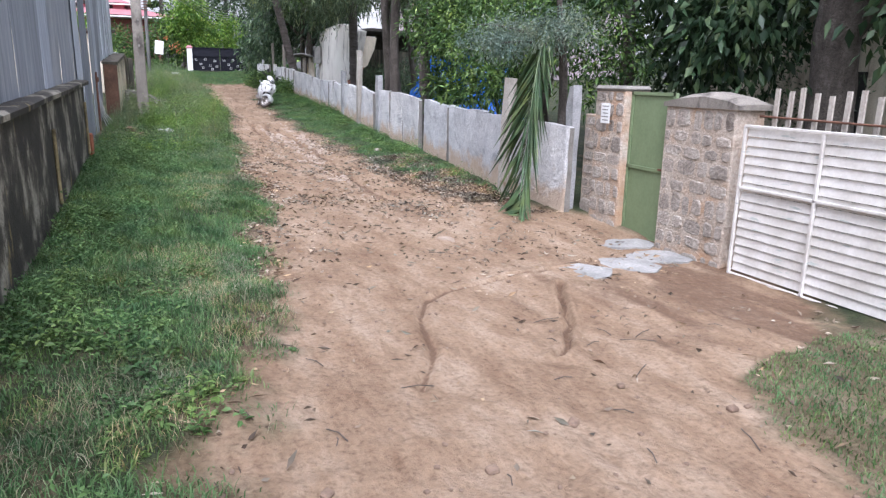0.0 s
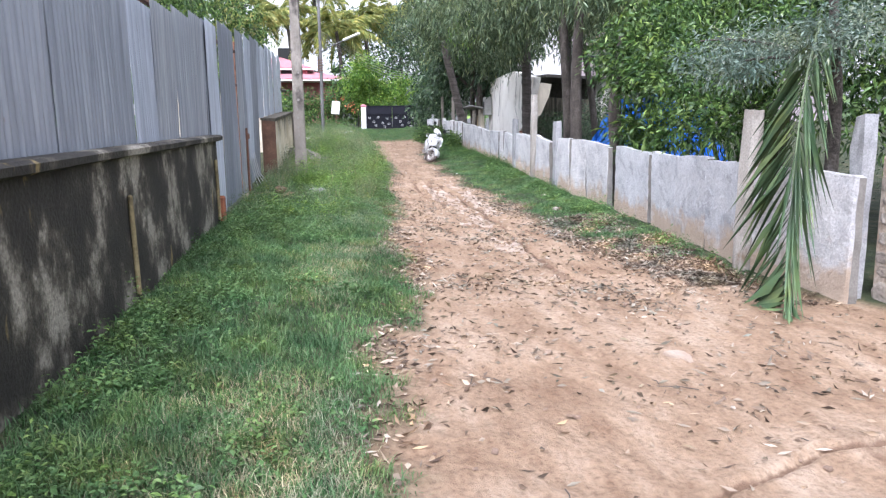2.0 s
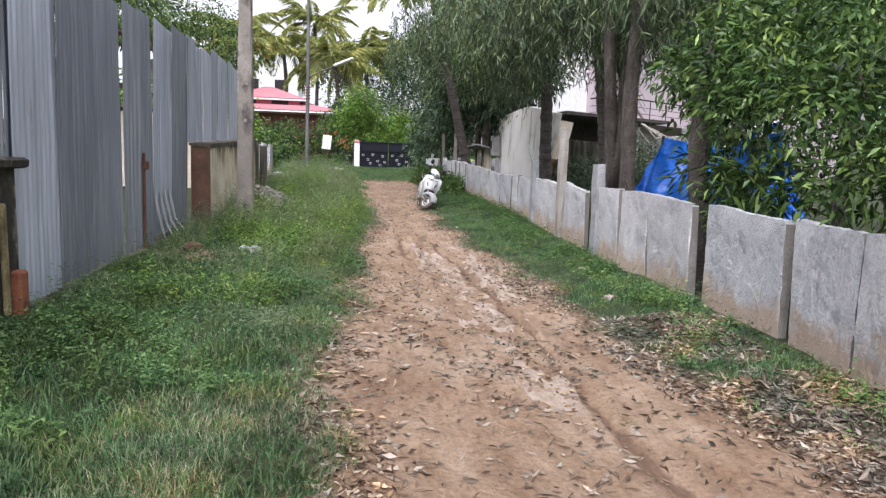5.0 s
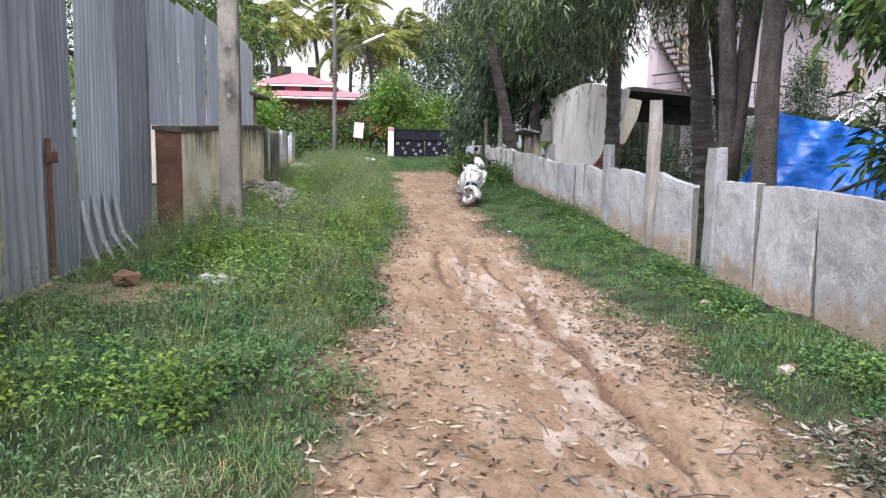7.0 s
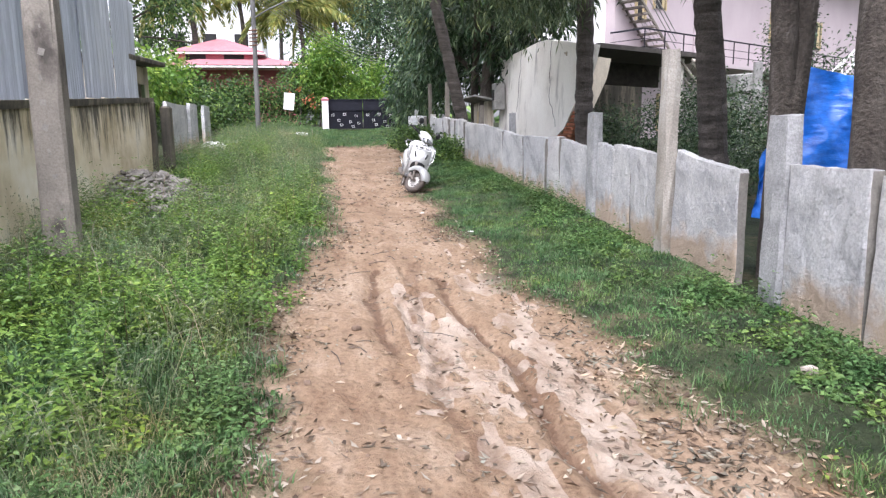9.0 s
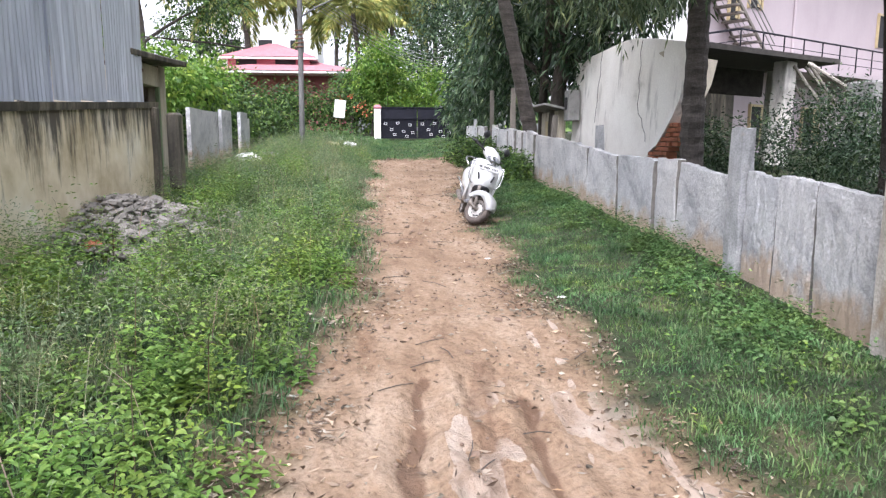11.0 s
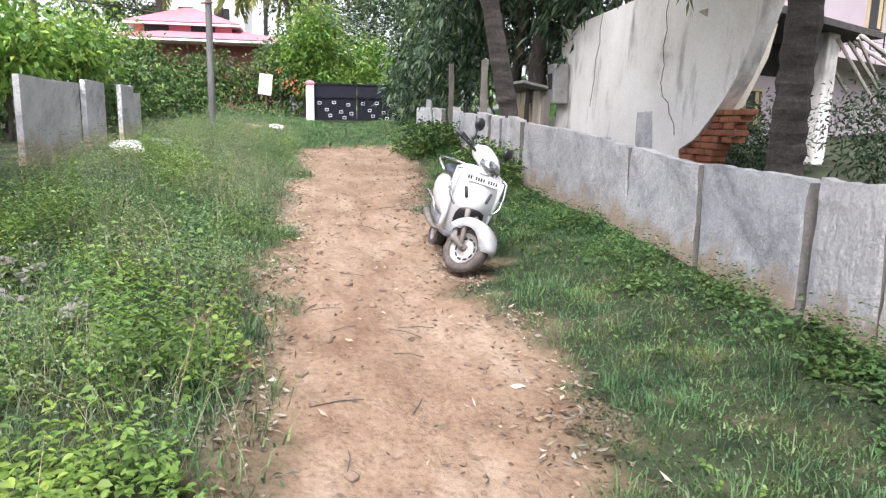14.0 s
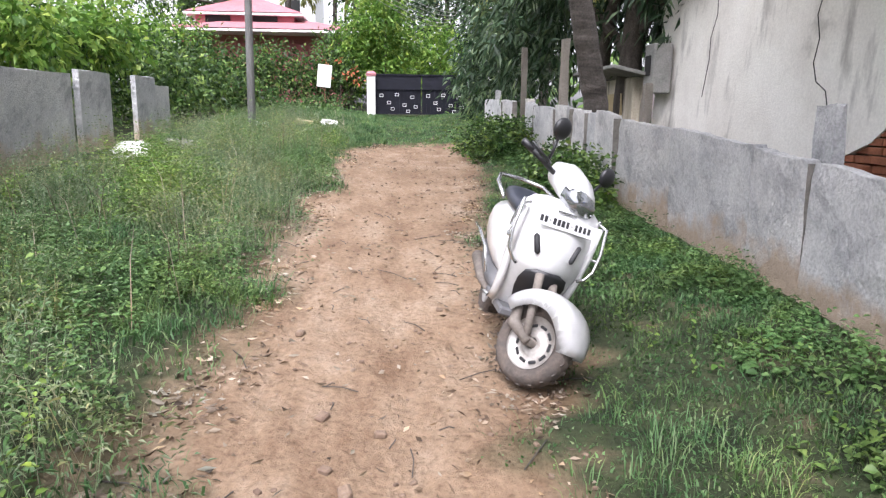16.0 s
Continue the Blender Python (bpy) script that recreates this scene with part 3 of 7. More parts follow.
def algae_run_material():
    """Cream plaster with black algae running down from the coping in ragged streaks."""
    m, nt, b = nodes_of("plaster_algae_runs")
    base = ramp_node(nt, noise_node(nt, 1.6, (1, 1, 1), 8.0), [(0.3, (0.44, 0.36, 0.22)), (0.5, (0.68, 0.6, 0.43)), (0.7, (0.82, 0.77, 0.66))])
    tc = nt.nodes.new("ShaderNodeTexCoord")
    sep = nt.nodes.new("ShaderNodeSeparateXYZ")
    nt.links.new(tc.outputs["Generated"], sep.inputs[0])
    run = nt.nodes.new("ShaderNodeMath")
    run.operation = "MULTIPLY_ADD"
    run.inputs[1].default_value = 1.8
    nt.links.new(noise_node(nt, 4.5, (1, 1, 0.14), 10.0, 0.72), run.inputs[0])
    nt.links.new(sep.outputs["Z"], run.inputs[2])
    half = nt.nodes.new("ShaderNodeMath")
    half.operation = "MULTIPLY"
    half.inputs[1].default_value = 0.545
    nt.links.new(run.outputs[0], half.inputs[0])
    streak = ramp_node(nt, half.outputs[0], [(0.86, (0, 0, 0)), (0.93, (0.4, 0.4, 0.4)), (1.0, (0.92, 0.92, 0.92))])
    col = mix_node(nt, streak, base, (0.045, 0.04, 0.032))
    nt.links.new(col, b.inputs["Base Color"])
    b.inputs["Roughness"].default_value = 0.9
    bump_node(nt, b, noise_node(nt, 30.0), 0.3, 0.01)
    return m


ALGAE_RUN = algae_run_material()
GRANITE_SLAB = slab_material()
slab_wall = thing("wall_slab", "boundary wall of upright grey granite slabs with soil-stained feet", "wall", None, "structure")
SLABS = [  # from, to, lift, slope
    (8.46, 9.55, 0.0, 0.03), (9.78, 10.6, 0.02, 0.0), (10.64, 11.51, 0.03, -0.03), (11.56, 12.38, 0.0, 0.03), (12.56, 14.02, -0.01, 0.05), (14.38, 15.6, 0.0, 0.03), (15.65, 16.56, 0.02, -0.01), (16.6, 17.38, 0.03, -0.02),
    (18.02, 19.08, 0.0, 0.16), (19.4, 20.04, 0.02, 0.02), (20.09, 20.57, 0.04, 0.0), (20.62, 21.1, 0.02, 0.02), (21.38, 22.44, -0.02, 0.06), (22.47, 23.04, 0.03, -0.02), (23.12, 24.34, 0.0, 0.03),
    (24.44, 25.64, 0.0, 0.05), (25.68, 26.28, 0.02, 0.0), (26.32, 27.72, 0.03, -0.02), (27.75, 29.2, 0.0, 0.0), (29.4, 30.12, 0.04, 0.02), (30.18, 30.5, 0.0, 0.0), (30.56, 31.15, 0.03, 0.02), (31.2, 32.1, 0.05, 0.03), (32.4, 33.8, 0.0, 0.0), (33.85, 34.6, 0.03, 0.0), (35.95, 37.2, 0.02, 0.0), (37.25, 38.6, 0.0, -0.03), (38.65, 40.2, 0.0, 0.0),
]
for k, (a, b, lift, slope) in enumerate(SLABS):
    granite_slab(a, b, lift, slope, k, slab_wall, random.Random(k + 50).uniform(-0.02, 0.02))


def granite_post(x, y, top, w, d, parent, seed, lean=0.0, material=None):
    """A rough hewn post with bolt holes' hollows left as notches."""
    r = random.Random(seed)
    zb = gz(x, y) - 0.15
    bm = bmesh.new()
    rings = []
    for j in range(7):
        z = zb + (top - zb) * j / 6
        k = 0.012
        s = 1.0 if j < 6 else 0.93
        rings.append([(x + sx * w / 2 * s + r.uniform(-k, k) + lean * (z - zb), y + sy * d / 2 * s + r.uniform(-k, k), z + (r.uniform(-0.015, 0.015) if j == 6 else 0)) for sx, sy in ((-1, -1), (0, -1.06), (1, -1), (1.05, 0), (1, 1), (0, 1.05), (-1, 1), (-1.06, 0))])
    loft(bm, rings)
    return part("granite_post", bm, material or GRANITE, parent)


for k, (x, y, top, w, d, lean, mt) in enumerate([(5.0, 9.65, 1.5, 0.15, 0.17, 0.03, CONCRETE_POST), (5.5, 8.6, 1.4, 0.14, 0.15, 0.02, GRANITE), (5.38, 17.5, 1.52, 0.14, 0.22, 0.0, GRANITE), (5.34, 19.22, 2.2, 0.14, 0.16, 0.0, CONCRETE_POST), (5.4, 21.25, 1.66, 0.12, 0.22, 0.0, GRANITE), (5.62, 25.9, 1.8, 0.08, 0.2, 0.0, GRANITE), (5.5, 32.25, 2.84, 0.11, 0.12, 0.0, CONCRETE), (5.56, 35.75, 3.03, 0.1, 0.1, 0.0, CONCRETE), (5.5, 34.75, 2.02, 0.14, 0.14, 0.0, WHITEPAINT), (5.9, 30.0, 2.1, 0.1, 0.1, 0.05, CONCRETE), (5.5, 38.62, 2.3, 0.13, 0.13, 0.0, GRANITE)]):
    granite_post(x, y, top, w, d, slab_wall, 100 + k, lean, mt)


# added blocks close off light behind the narrow joints so the gaps look dark
for (a, b, lift, slope), (c, d, lift2, slope2) in zip(SLABS, SLABS[1:]):
    if c - b < 0.08:
        ym = (b + c) / 2
        zb = gz(wall_x(ym), ym) - 0.1
        bm = bmesh.new()
        box(bm, (wall_x(ym) + 0.125, ym, (zb + slab_top(ym) - 0.12) / 2), (0.1, 0.2, slab_top(ym) - 0.12 - zb), None, 0.02)
        part("backing_stone", bm, MOSSY, slab_wall)


# ---- stone gateway: rubble pillars, green door ----
def stone_block(name, x, y0, y1, z0, z1, parent, seed, depth=0.4, step=0.24):
    """A rubble pillar: a mortar core and rough stones set proud of its lane face and ends."""
    bm = bmesh.new()
    box(bm, (x + depth / 2, (y0 + y1) / 2, (z0 + z1) / 2), (depth, y1 - y0, z1 - z0), None, 0.015)
    part(name, bm, MORTAR, parent)
    r = random.Random(seed)
    z = z0 + 0.02
    while z < z1 - 0.06:
        h = min(r.uniform(0.13, 0.27), z1 - z)
        y = y0
        while y < y1 - 0.05:
            w = r.uniform(0.13, 0.34)
            if y1 - y - w < 0.12:
                w = y1 - y
            stone(x - 0.004, y + 0.012, y + w - 0.012, z + 0.01, z + h - 0.012, r, parent)
            y += w
        z += h


def stone(x, y0, y1, z0, z1, r, parent):
    """One rough stone, bedded deep or standing a little proud, with an uneven outline."""
    bm = bmesh.new()
    cy, cz = (y0 + y1) / 2 + r.uniform(-0.015, 0.015), (z0 + z1) / 2 + r.uniform(-0.015, 0.015)
    ring0, ring1, ring2 = [], [], []
    p = r.uniform(-0.006, 0.006)
    shrink = r.uniform(0.82, 1.02)
    tilt = r.uniform(-0.25, 0.25)
    for k in range(11):
        a = 2 * math.pi * k / 11 + r.uniform(-0.15, 0.15)
        c, d = math.cos(a), math.sin(a)
        u = math.copysign(abs(c) ** 0.55, c) * (y1 - y0) / 2 * shrink * r.uniform(0.84, 1.06)
        v = math.copysign(abs(d) ** 0.55, d) * (z1 - z0) / 2 * shrink * r.uniform(0.84, 1.06) + tilt * u * 0.25
        ring0.append((x + 0.05, cy + u, cz + v))
        ring1.append((x - p * 0.5, cy + u * 0.97, cz + v * 0.97))
        ring2.append((x - p - 0.003 + r.uniform(-0.005, 0.003), cy + u * 0.82, cz + v * 0.8))
    loft(bm, [ring0, ring1, ring2])
    part("stone", bm, STONE, parent)


gateway = thing("wall_stone", "rubble stone gate pillars with flaking limewash beside a green door", "wall", None, "structure")
stone_block("pillar_core", 5.62, 7.55, 8.2, -0.75, 1.36, gateway, 1)
stone_block("pillar_core", 5.7, 8.2, 8.55, -0.7, 1.02, gateway, 2, 0.3)
stone_block("pillar_core", 5.6, 5.62, 6.72, -0.8, 1.22, gateway, 3)
bm = bmesh.new()
box(bm, (5.81, 7.87, 1.38), (0.44, 0.68, 0.08), None, 0.035)
part("cap", bm, CAPSTONE, gateway)
bm = bmesh.new()
loft(bm, [[(5.57 + 0.5 * sx, y, 1.2 + h * (1 - (2 * sx - 1) ** 4 * 0.3) * up) for sx, up in ((0, 0), (0, 1), (0.25, 1), (0.5, 1), (0.75, 1), (1, 1), (1, 0))] for y, h in ((5.57, 0.06), (5.75, 0.13), (6.1, 0.18), (6.45, 0.14), (6.74, 0.07))])
part("cap", bm, CONCRETE, gateway)

door = thing("door_1", "closed faded green sheet steel door between stone pillars", "door", None, "structure")
bm = bmesh.new()
box(bm, (5.76, 7.14, 0.86), (0.03, 0.8, 0.9), None, 0.005)
part("upper_panel", bm, GREENPAINT, door)
bm = bmesh.new()
box(bm, (5.76, 7.14, -0.07), (0.03, 0.8, 0.92), None, 0.005)
part("lower_panel", bm, GREENPAINT, door)
bm = bmesh.new()
for zz in (1.33, 0.4, -0.5):
    box(bm, (5.745, 7.14, zz), (0.05, 0.82, 0.04))
for yy in (6.74, 7.54):
    box(bm, (5.745, yy, 0.42), (0.05, 0.04, 1.86))
part("door_frame", bm, GREENPAINT, door)
bm = bmesh.new()
box(bm, (5.72, 6.85, 0.42), (0.03, 0.14, 0.025), None, 0.005)
part("bolt", bm, RUST, door)
notice = thing("notice", "small white paper notice pasted on the stone pillar", "notice")
bm = bmesh.new()
box(bm, (5.55, 7.86, 1.06), (0.003, 0.2, 0.26))
part("sheet", bm, WHITE, notice)
for k in range(5):
    bm = bmesh.new()
    box(bm, (5.547, 7.86 + 0.01 * (k % 2), 1.15 - k * 0.045), (0.002, 0.15 - 0.02 * (k % 3), 0.014))
    part("print_line", bm, ASBESTOS, notice)
step = thing("doorstep", "flat worn stone slabs set before the green door", "step")
for k, (x, y, w, d, a) in enumerate([(5.3, 6.25, 0.45, 0.55, 10), (4.62, 5.95, 0.42, 0.6, -15), (3.95, 5.72, 0.3, 0.5, 20), (5.35, 6.9, 0.4, 0.5, 0)]):
    bm = bmesh.new()
    r = random.Random(k)
    ring = [(math.cos(t) * w * r.uniform(0.75, 1.05), math.sin(t) * d * 0.6 * r.uniform(0.75, 1.05)) for t in (2 * math.pi * i / 10 for i in range(10))]
    z = gz(x, y)
    loft(bm, [[(x + p, y + q, z + h) for p, q in ring] for h in (-0.06, 0.012)])
    part("flagstone", bm, ASBESTOS, step)

# ---- white slatted gate ----
gate = thing("gate", "wide white-painted steel gate of horizontal louvre slats, flaking", "gate", pose(5.62, 3.35, 0))
for k in range(16):
    bm = bmesh.new()
    box(bm, (0, 0.0, -0.42 + k * 0.094), (0.012, 4.2, 0.088), pose(0, 0, 0, 0, 11, 0))
    part("slat", bm, WHITEPAINT, gate)
for yy in (2.12, 1.2, 0.25, -0.7, -2.1):
    bm = bmesh.new()
    box(bm, (-0.03, yy, 0.27), (0.03, 0.032, 1.56), None, 0.004)
    part("upright", bm, WHITEPAINT, gate)
for zz in (-0.5, 0.42, 1.05):
    bm = bmesh.new()
    box(bm, (-0.03, 0, zz), (0.03, 4.25, 0.028), None, 0.004)
    part("rail", bm, WHITEPAINT, gate)
pickets = thing("picket_fence", "row of thin bleached wooden pickets above the white gate", "fence", pose(5.95, 3.35, 0))
for k in range(26):
    bm = bmesh.new()
    r = random.Random(k)
    box(bm, (0, 2.1 - k * 0.16, 0.55 + r.uniform(-0.02, 0.02)), (0.022, 0.05, 1.7 + r.uniform(-0.05, 0.05)), pose(0, 0, 0, r.uniform(-1.5, 1.5), 0, 0))
    part("picket", bm, WOODPALE, pickets)
bm = bmesh.new()
tube(bm, [(-0.03, 2.3, 1.14), (-0.03, 0.5, 1.12), (-0.03, -2, 1.14)], 0.012, 6)
part("rail", bm, RUST, pickets)


# ---- left side: mossy wall, metal sheets, plaster wall ----
def wall_run(name, label, x, y0, y1, top0, top1, th, material, cap_material):
    ob = thing(name, label, "wall", None, "structure")
    bm = bmesh.new()
    n = 14
    r = random.Random(len(name))
    rings = []
    for i in range(n + 1):
        y = y0 + (y1 - y0) * i / n
        t = top0 + (top1 - top0) * i / n + r.uniform(-0.01, 0.01)
        zb = gz(x, y) - 0.3
        rings.append([(x + r.uniform(-0.01, 0.01), y, zb), (x + r.uniform(-0.01, 0.01), y, zb * 0.4 + t * 0.6), (x - 0.01, y, t - 0.02), (x - 0.03, y, t), (x - th + 0.02, y, t), (x - th, y, t - 0.03), (x - th, y, zb)])
    loft(bm, rings)
    part("masonry", bm, material, ob)
    return ob


BUFF = surface("yellowed_plaster", [(0.3, (0.07, 0.055, 0.03)), (0.5, (0.3, 0.24, 0.12)), (0.7, (0.5, 0.41, 0.22))], 5.0, 0.9, (1, 1, 0.6), 40, 0.4, 0.4)
low_wall = wall_run("wall_left_low", "low plastered wall black with moss and algae", -1.0, -6.0, 12.45, 0.86, 1.29, 0.26, MOSSY, MOSSY)
bm = bmesh.new()
rings = []
for i in range(20):
    y = -6 + 18.5 * i / 19
    t = 0.86 + 0.43 * i / 19
    o = 0.012 * math.sin(i * 2.1)
    rings.append([(-0.975 + o, y, t - 0.05), (-0.94 + o, y, t - 0.035), (-0.935 + o, y, t + 0.01), (-0.97 + o, y, t + 0.03), (-1.26, y, t + 0.03), (-1.28, y, t - 0.012)])
loft(bm, rings)
part("coping", bm, MOSSY, low_wall, "blackened rounded coping")
for yy, w in ((12.2, 0.1), (8.3, 0.06)):
    bm = bmesh.new()
    box(bm, (-0.985, yy, gz(-1, yy) + 0.45), (0.035, w * 0.7, 0.8), pose(0, 0, 0, 2, 0, 0), 0.012)
    part("buttress", bm, BUFF, low_wall, "yellow-stained plaster rib")
bm = bmesh.new()
box(bm, (-0.98, 12.38, 0.2), (0.1, 0.14, 0.6), None, 0.02)
part("broken_corner", bm, BRICK, low_wall, "broken corner with bare red brick")

plaster_wall = wall_run("wall_left_plaster", "cream plastered wall with dark algae streaks along the top", -0.76, 18.76, 25.1, 1.66, 2.02, 0.3, ALGAE_RUN, PLASTER_TOP)
bm = bmesh.new()
loft(bm, [[(-0.742, y, t - 0.04), (-0.738, y, t - 0.01), (-0.735, y, t + 0.035), (-1.08, y, t + 0.035), (-1.08, y, t - 0.01)] for y, t in ((18.7 + 6.45 * i / 40, 1.66 + 0.36 * i / 40) for i in range(41))])
part("coping", bm, PLASTER_TOP, plaster_wall)
bm = bmesh.new()
box(bm, (-0.9, 18.735, 1.02), (0.3, 0.04, 1.28), None, 0.01)
part("end_face", bm, BROWN, plaster_wall, "damp brown end of the wall")
for yy in (24.95,):
    bm = bmesh.new()
    box(bm, (-0.74, yy, 1.25), (0.09, 0.16, 1.45), None, 0.012)
    part("pier", bm, PLASTER_TOP, plaster_wall)
bm = bmesh.new()
box(bm, (-0.62, 25.45, 1.4), (0.16, 0.28, 1.05), None, 0.03)
part("stub_pillar", bm, PLASTER_TOP, plaster_wall)


def sheet_mesh(w, h, pitch, amp, material):
    """A corrugated sheet, w along y, h along z, wavy across."""
    n = max(8, int(w / pitch * 6))
    y = np.linspace(0, w, n + 1)
    ph = (y / pitch) % 1.0
    x = amp * np.clip(np.sin(2 * np.pi * ph) * 1.6, -1, 1)
    zs = np.linspace(0, h, 5)
    V = np.array([(xx + 0.004 * math.sin(3 * z + yy * 5), yy, z) for z in zs for xx, yy in zip(x, y)])
    idx = np.arange(len(V)).reshape(5, n + 1)
    Q = np.stack([idx[:-1, :-1], idx[:-1, 1:], idx[1:, 1:], idx[1:, :-1]], -1).reshape(-1, 4)
    me = np_mesh("metal_sheet", V, Q, material)
    return me


def sheet_top(y):
    return float(np.interp(y, [-6, 8, 11.3, 16.2, 19.2, 26], [1.9, 2.45, 2.68, 3.12, 3.4, 3.72]))


sheets = thing("wall_sheet", "tall fence of grey galvanised corrugated metal sheets", "fence", None, "structure")
r = random.Random(4)
y = -5.0
SHEETRUN = []
while y < 12.6:
    w = r.uniform(0.72, 0.95)
    SHEETRUN.append((y, w, None, -1.13))
    y += w - (0.03 if r.random() < 0.75 else -0.012)
for y, w, gap in ((12.6, 0.85, 0), (13.42, 0.9, 0), (14.3, 0.95, 0), (15.25, 0.75, 0), (15.98, 0.55, 0), (16.68, 1.0, 0), (17.66, 1.08, 0)):
    SHEETRUN.append((y, w, 0.0, -1.08 if y < 16.5 else -1.14))
y = 18.72
while y < 25.2:
    w = r.uniform(0.6, 0.95)
    SHEETRUN.append((y, w, 2.0, -1.12))
    y += w - 0.02
for k, (y, w, kind, x) in enumerate(SHEETRUN):
    ym = y + w / 2
    zb = gz(x, ym) + 0.02 if kind == 0.0 else (np.interp(ym, [-6, 12.45], [0.87, 1.31]) if kind is None else np.interp(ym, [18.7, 25.1], [1.69, 2.05]))
    h = sheet_top(ym) - zb + r.uniform(-0.06, 0.06)
    pitch = r.choice([0.076, 0.076, 0.11]) if kind is None else r.choice([0.076, 0.09, 0.15])
    ob = new("metal_sheet", sheet_mesh(w, h, pitch, 0.011, SHEET_NEW if kind == 2.0 or k % 5 == 2 else SHEET))
    ob.parent = sheets
    ob.matrix_basis = pose(x + (0.016 if k % 2 else 0), y, zb, r.uniform(-0.7, 0.7), r.uniform(-0.8, 0.8), r.uniform(-0.6, 0.6))
# rails and posts behind the sheets
for z0, z1 in ((1.75, 2.55), (2.25, 3.2)):
    bm = bmesh.new()
    tube(bm, [(-1.2, -5, z0 - 0.2), (-1.2, 26, z1)], 0.03, 6)
    part("rail", bm, RUST, sheets)
for yy in (-3, 3, 9, 13.2, 16.5, 19, 22.5, 26):
    bm = bmesh.new()
    tube(bm, [(-1.24, yy, 0), (-1.24, yy, sheet_top(yy) - 0.1)], 0.035, 6)
    part("post", bm, DARKWOOD if yy != 16.5 else RUST, sheets)
# dark backing added so the open joint looks like a dark gap
bm = bmesh.new()
box(bm, (-1.22, 16.6, 1.5), (0.03, 0.3, 2.9))
part("plank", bm, DARKWOOD, sheets, "dark backing added to darken the open joint")
bm = bmesh.new()
tube(bm, [(-1.04, 15.95, gz(-1, 16) + 0.05), (-1.04, 15.96, 1.45)], 0.022, 6)
part("gate_edge", bm, RUST, sheets, "rusty frame edge of the sheet gate")
bm = bmesh.new()
box(bm, (-1.02, 15.97, 1.3), (0.05, 0.12, 0.1), None, 0.01)
part("latch", bm, RUST, sheets)
# torn bottom strips that curl outwards
for k in range(4):
    bm = bmesh.new()
    yy = 16.7 + k * 0.26
    z0 = gz(-1, yy)
    loft(bm, [[(-1.1 + o, yy - ww, z0 + z), (-1.1 + o + 0.01, yy, z0 + z), (-1.1 + o, yy + ww, z0 + z)] for z, o, ww in ((0.0, 0.14 + 0.03 * k, 0.03), (0.2, 0.08, 0.06), (0.45, 0.03, 0.07), (0.62, 0.0, 0.02))], False)
    part("torn_strip", bm, plain("bare_zinc", (0.6, 0.61, 0.62), 0.35, 0.6), sheets)

# ---- poles ----
RUSTYGREY = surface("dull_grey_steel", [(0.3, (0.08, 0.08, 0.078)), (0.7, (0.17, 0.168, 0.16))], 3.0, 0.7, (1, 1, 0.5), 40, 0.3, 0.2)
def concrete_pole():
    ob = thing("concrete_pole", "weathered square concrete pole leaning among the weeds", "pole")
    bm = bmesh.new()
    x, y = -0.24, 19.1
    zb = gz(x, y) - 0.3
    r = random.Random(9)
    rings = []
    for j in range(15):
        z = zb + 7.2 * j / 14
        w = 0.135 - 0.05 * j / 14
        rings.append([(x + sx * w + r.uniform(-0.006, 0.006), y + sy * w * 0.8 + r.uniform(-0.006, 0.006), z) for sx, sy in ((-1, -0.8), (-0.8, -1), (0.8, -1), (1, -0.8), (1, 0.8), (0.8, 1), (-0.8, 1), (-1, 0.8))])
    loft(bm, rings)
    part("shaft", bm, CONCRETE, ob)
    for k in range(18):
        bm = bmesh.new()
        z = zb + 1.0 + k * 0.2
        w = 0.135 - 0.05 * (z - zb) / 7.2
        rr = random.Random(k * 7)
        box(bm, (x + rr.uniform(-0.03, 0.03), y - w * 0.8, z), (rr.uniform(0.015, 0.06), 0.004, rr.uniform(0.015, 0.07)), pose(0, 0, 0, 0, rr.uniform(-25, 25), 0))
        part("painted_mark", bm, CAPSTONE, ob, "dark worn painted mark")
    return ob


concrete_pole()
epole = thing("street_lamp", "grey steel electric pole with a street lamp arm and wires", "pole")
bm = bmesh.new()
x, y = -0.08, 37.2
zb = gz(x, y)
tube(bm, [(x, y, zb - 0.3), (x + 0.03, y, zb + 4), (x + 0.02, y, zb + 8.5)], [0.085, 0.075, 0.06], 10)
part("shaft", bm, RUSTYGREY, epole)
bm = bmesh.new()
tube(bm, [(x, y, zb + 3.95), (x + 0.5, y - 0.3, zb + 4.2), (x + 1.1, y - 0.6, zb + 4.42)], 0.025, 6)
part("lamp_arm", bm, RUSTYGREY, epole)
bm = bmesh.new()
box(bm, (x + 1.5, y - 0.8, zb + 4.58), (0.9, 0.16, 0.1), pose(0, 0, 0, 0, -18, -26), 0.03)
part("lamp_head", bm, WHITE, epole)
for k in range(5):
    bm = bmesh.new()
    tube(bm, [(x - 0.14, y - 0.05, zb + 3.1 + k * 0.12), (x + 0.14, y - 0.1, zb + 3.12 + k * 0.12)], 0.02, 6)
    part("clamp", bm, RUST, epole)
cables = thing("overhead_cables", "bundle of dark overhead wires looping between poles", "cable")
for k in range(5):
    bm = bmesh.new()
    tube(bm, arc((5.2 + 0.1 * k, 50, 5.2 + 0.12 * k), (4.0, 46, 4.2 + 0.16 * k), (x, y, zb + 4.6 + 0.1 * k), 16), 0.009, 5)
    part("wire", bm, ASBESTOS, cables)
sign = thing("sign_board", "small blank white sign board on a thin post", "sign")
bm = bmesh.new()
box(bm, (0.55, 47.9, 3.05), (0.5, 0.03, 0.8), pose(0, 0, 0, 0, 6, 0), 0.01)
part("board", bm, WHITE, sign)
bm = bmesh.new()
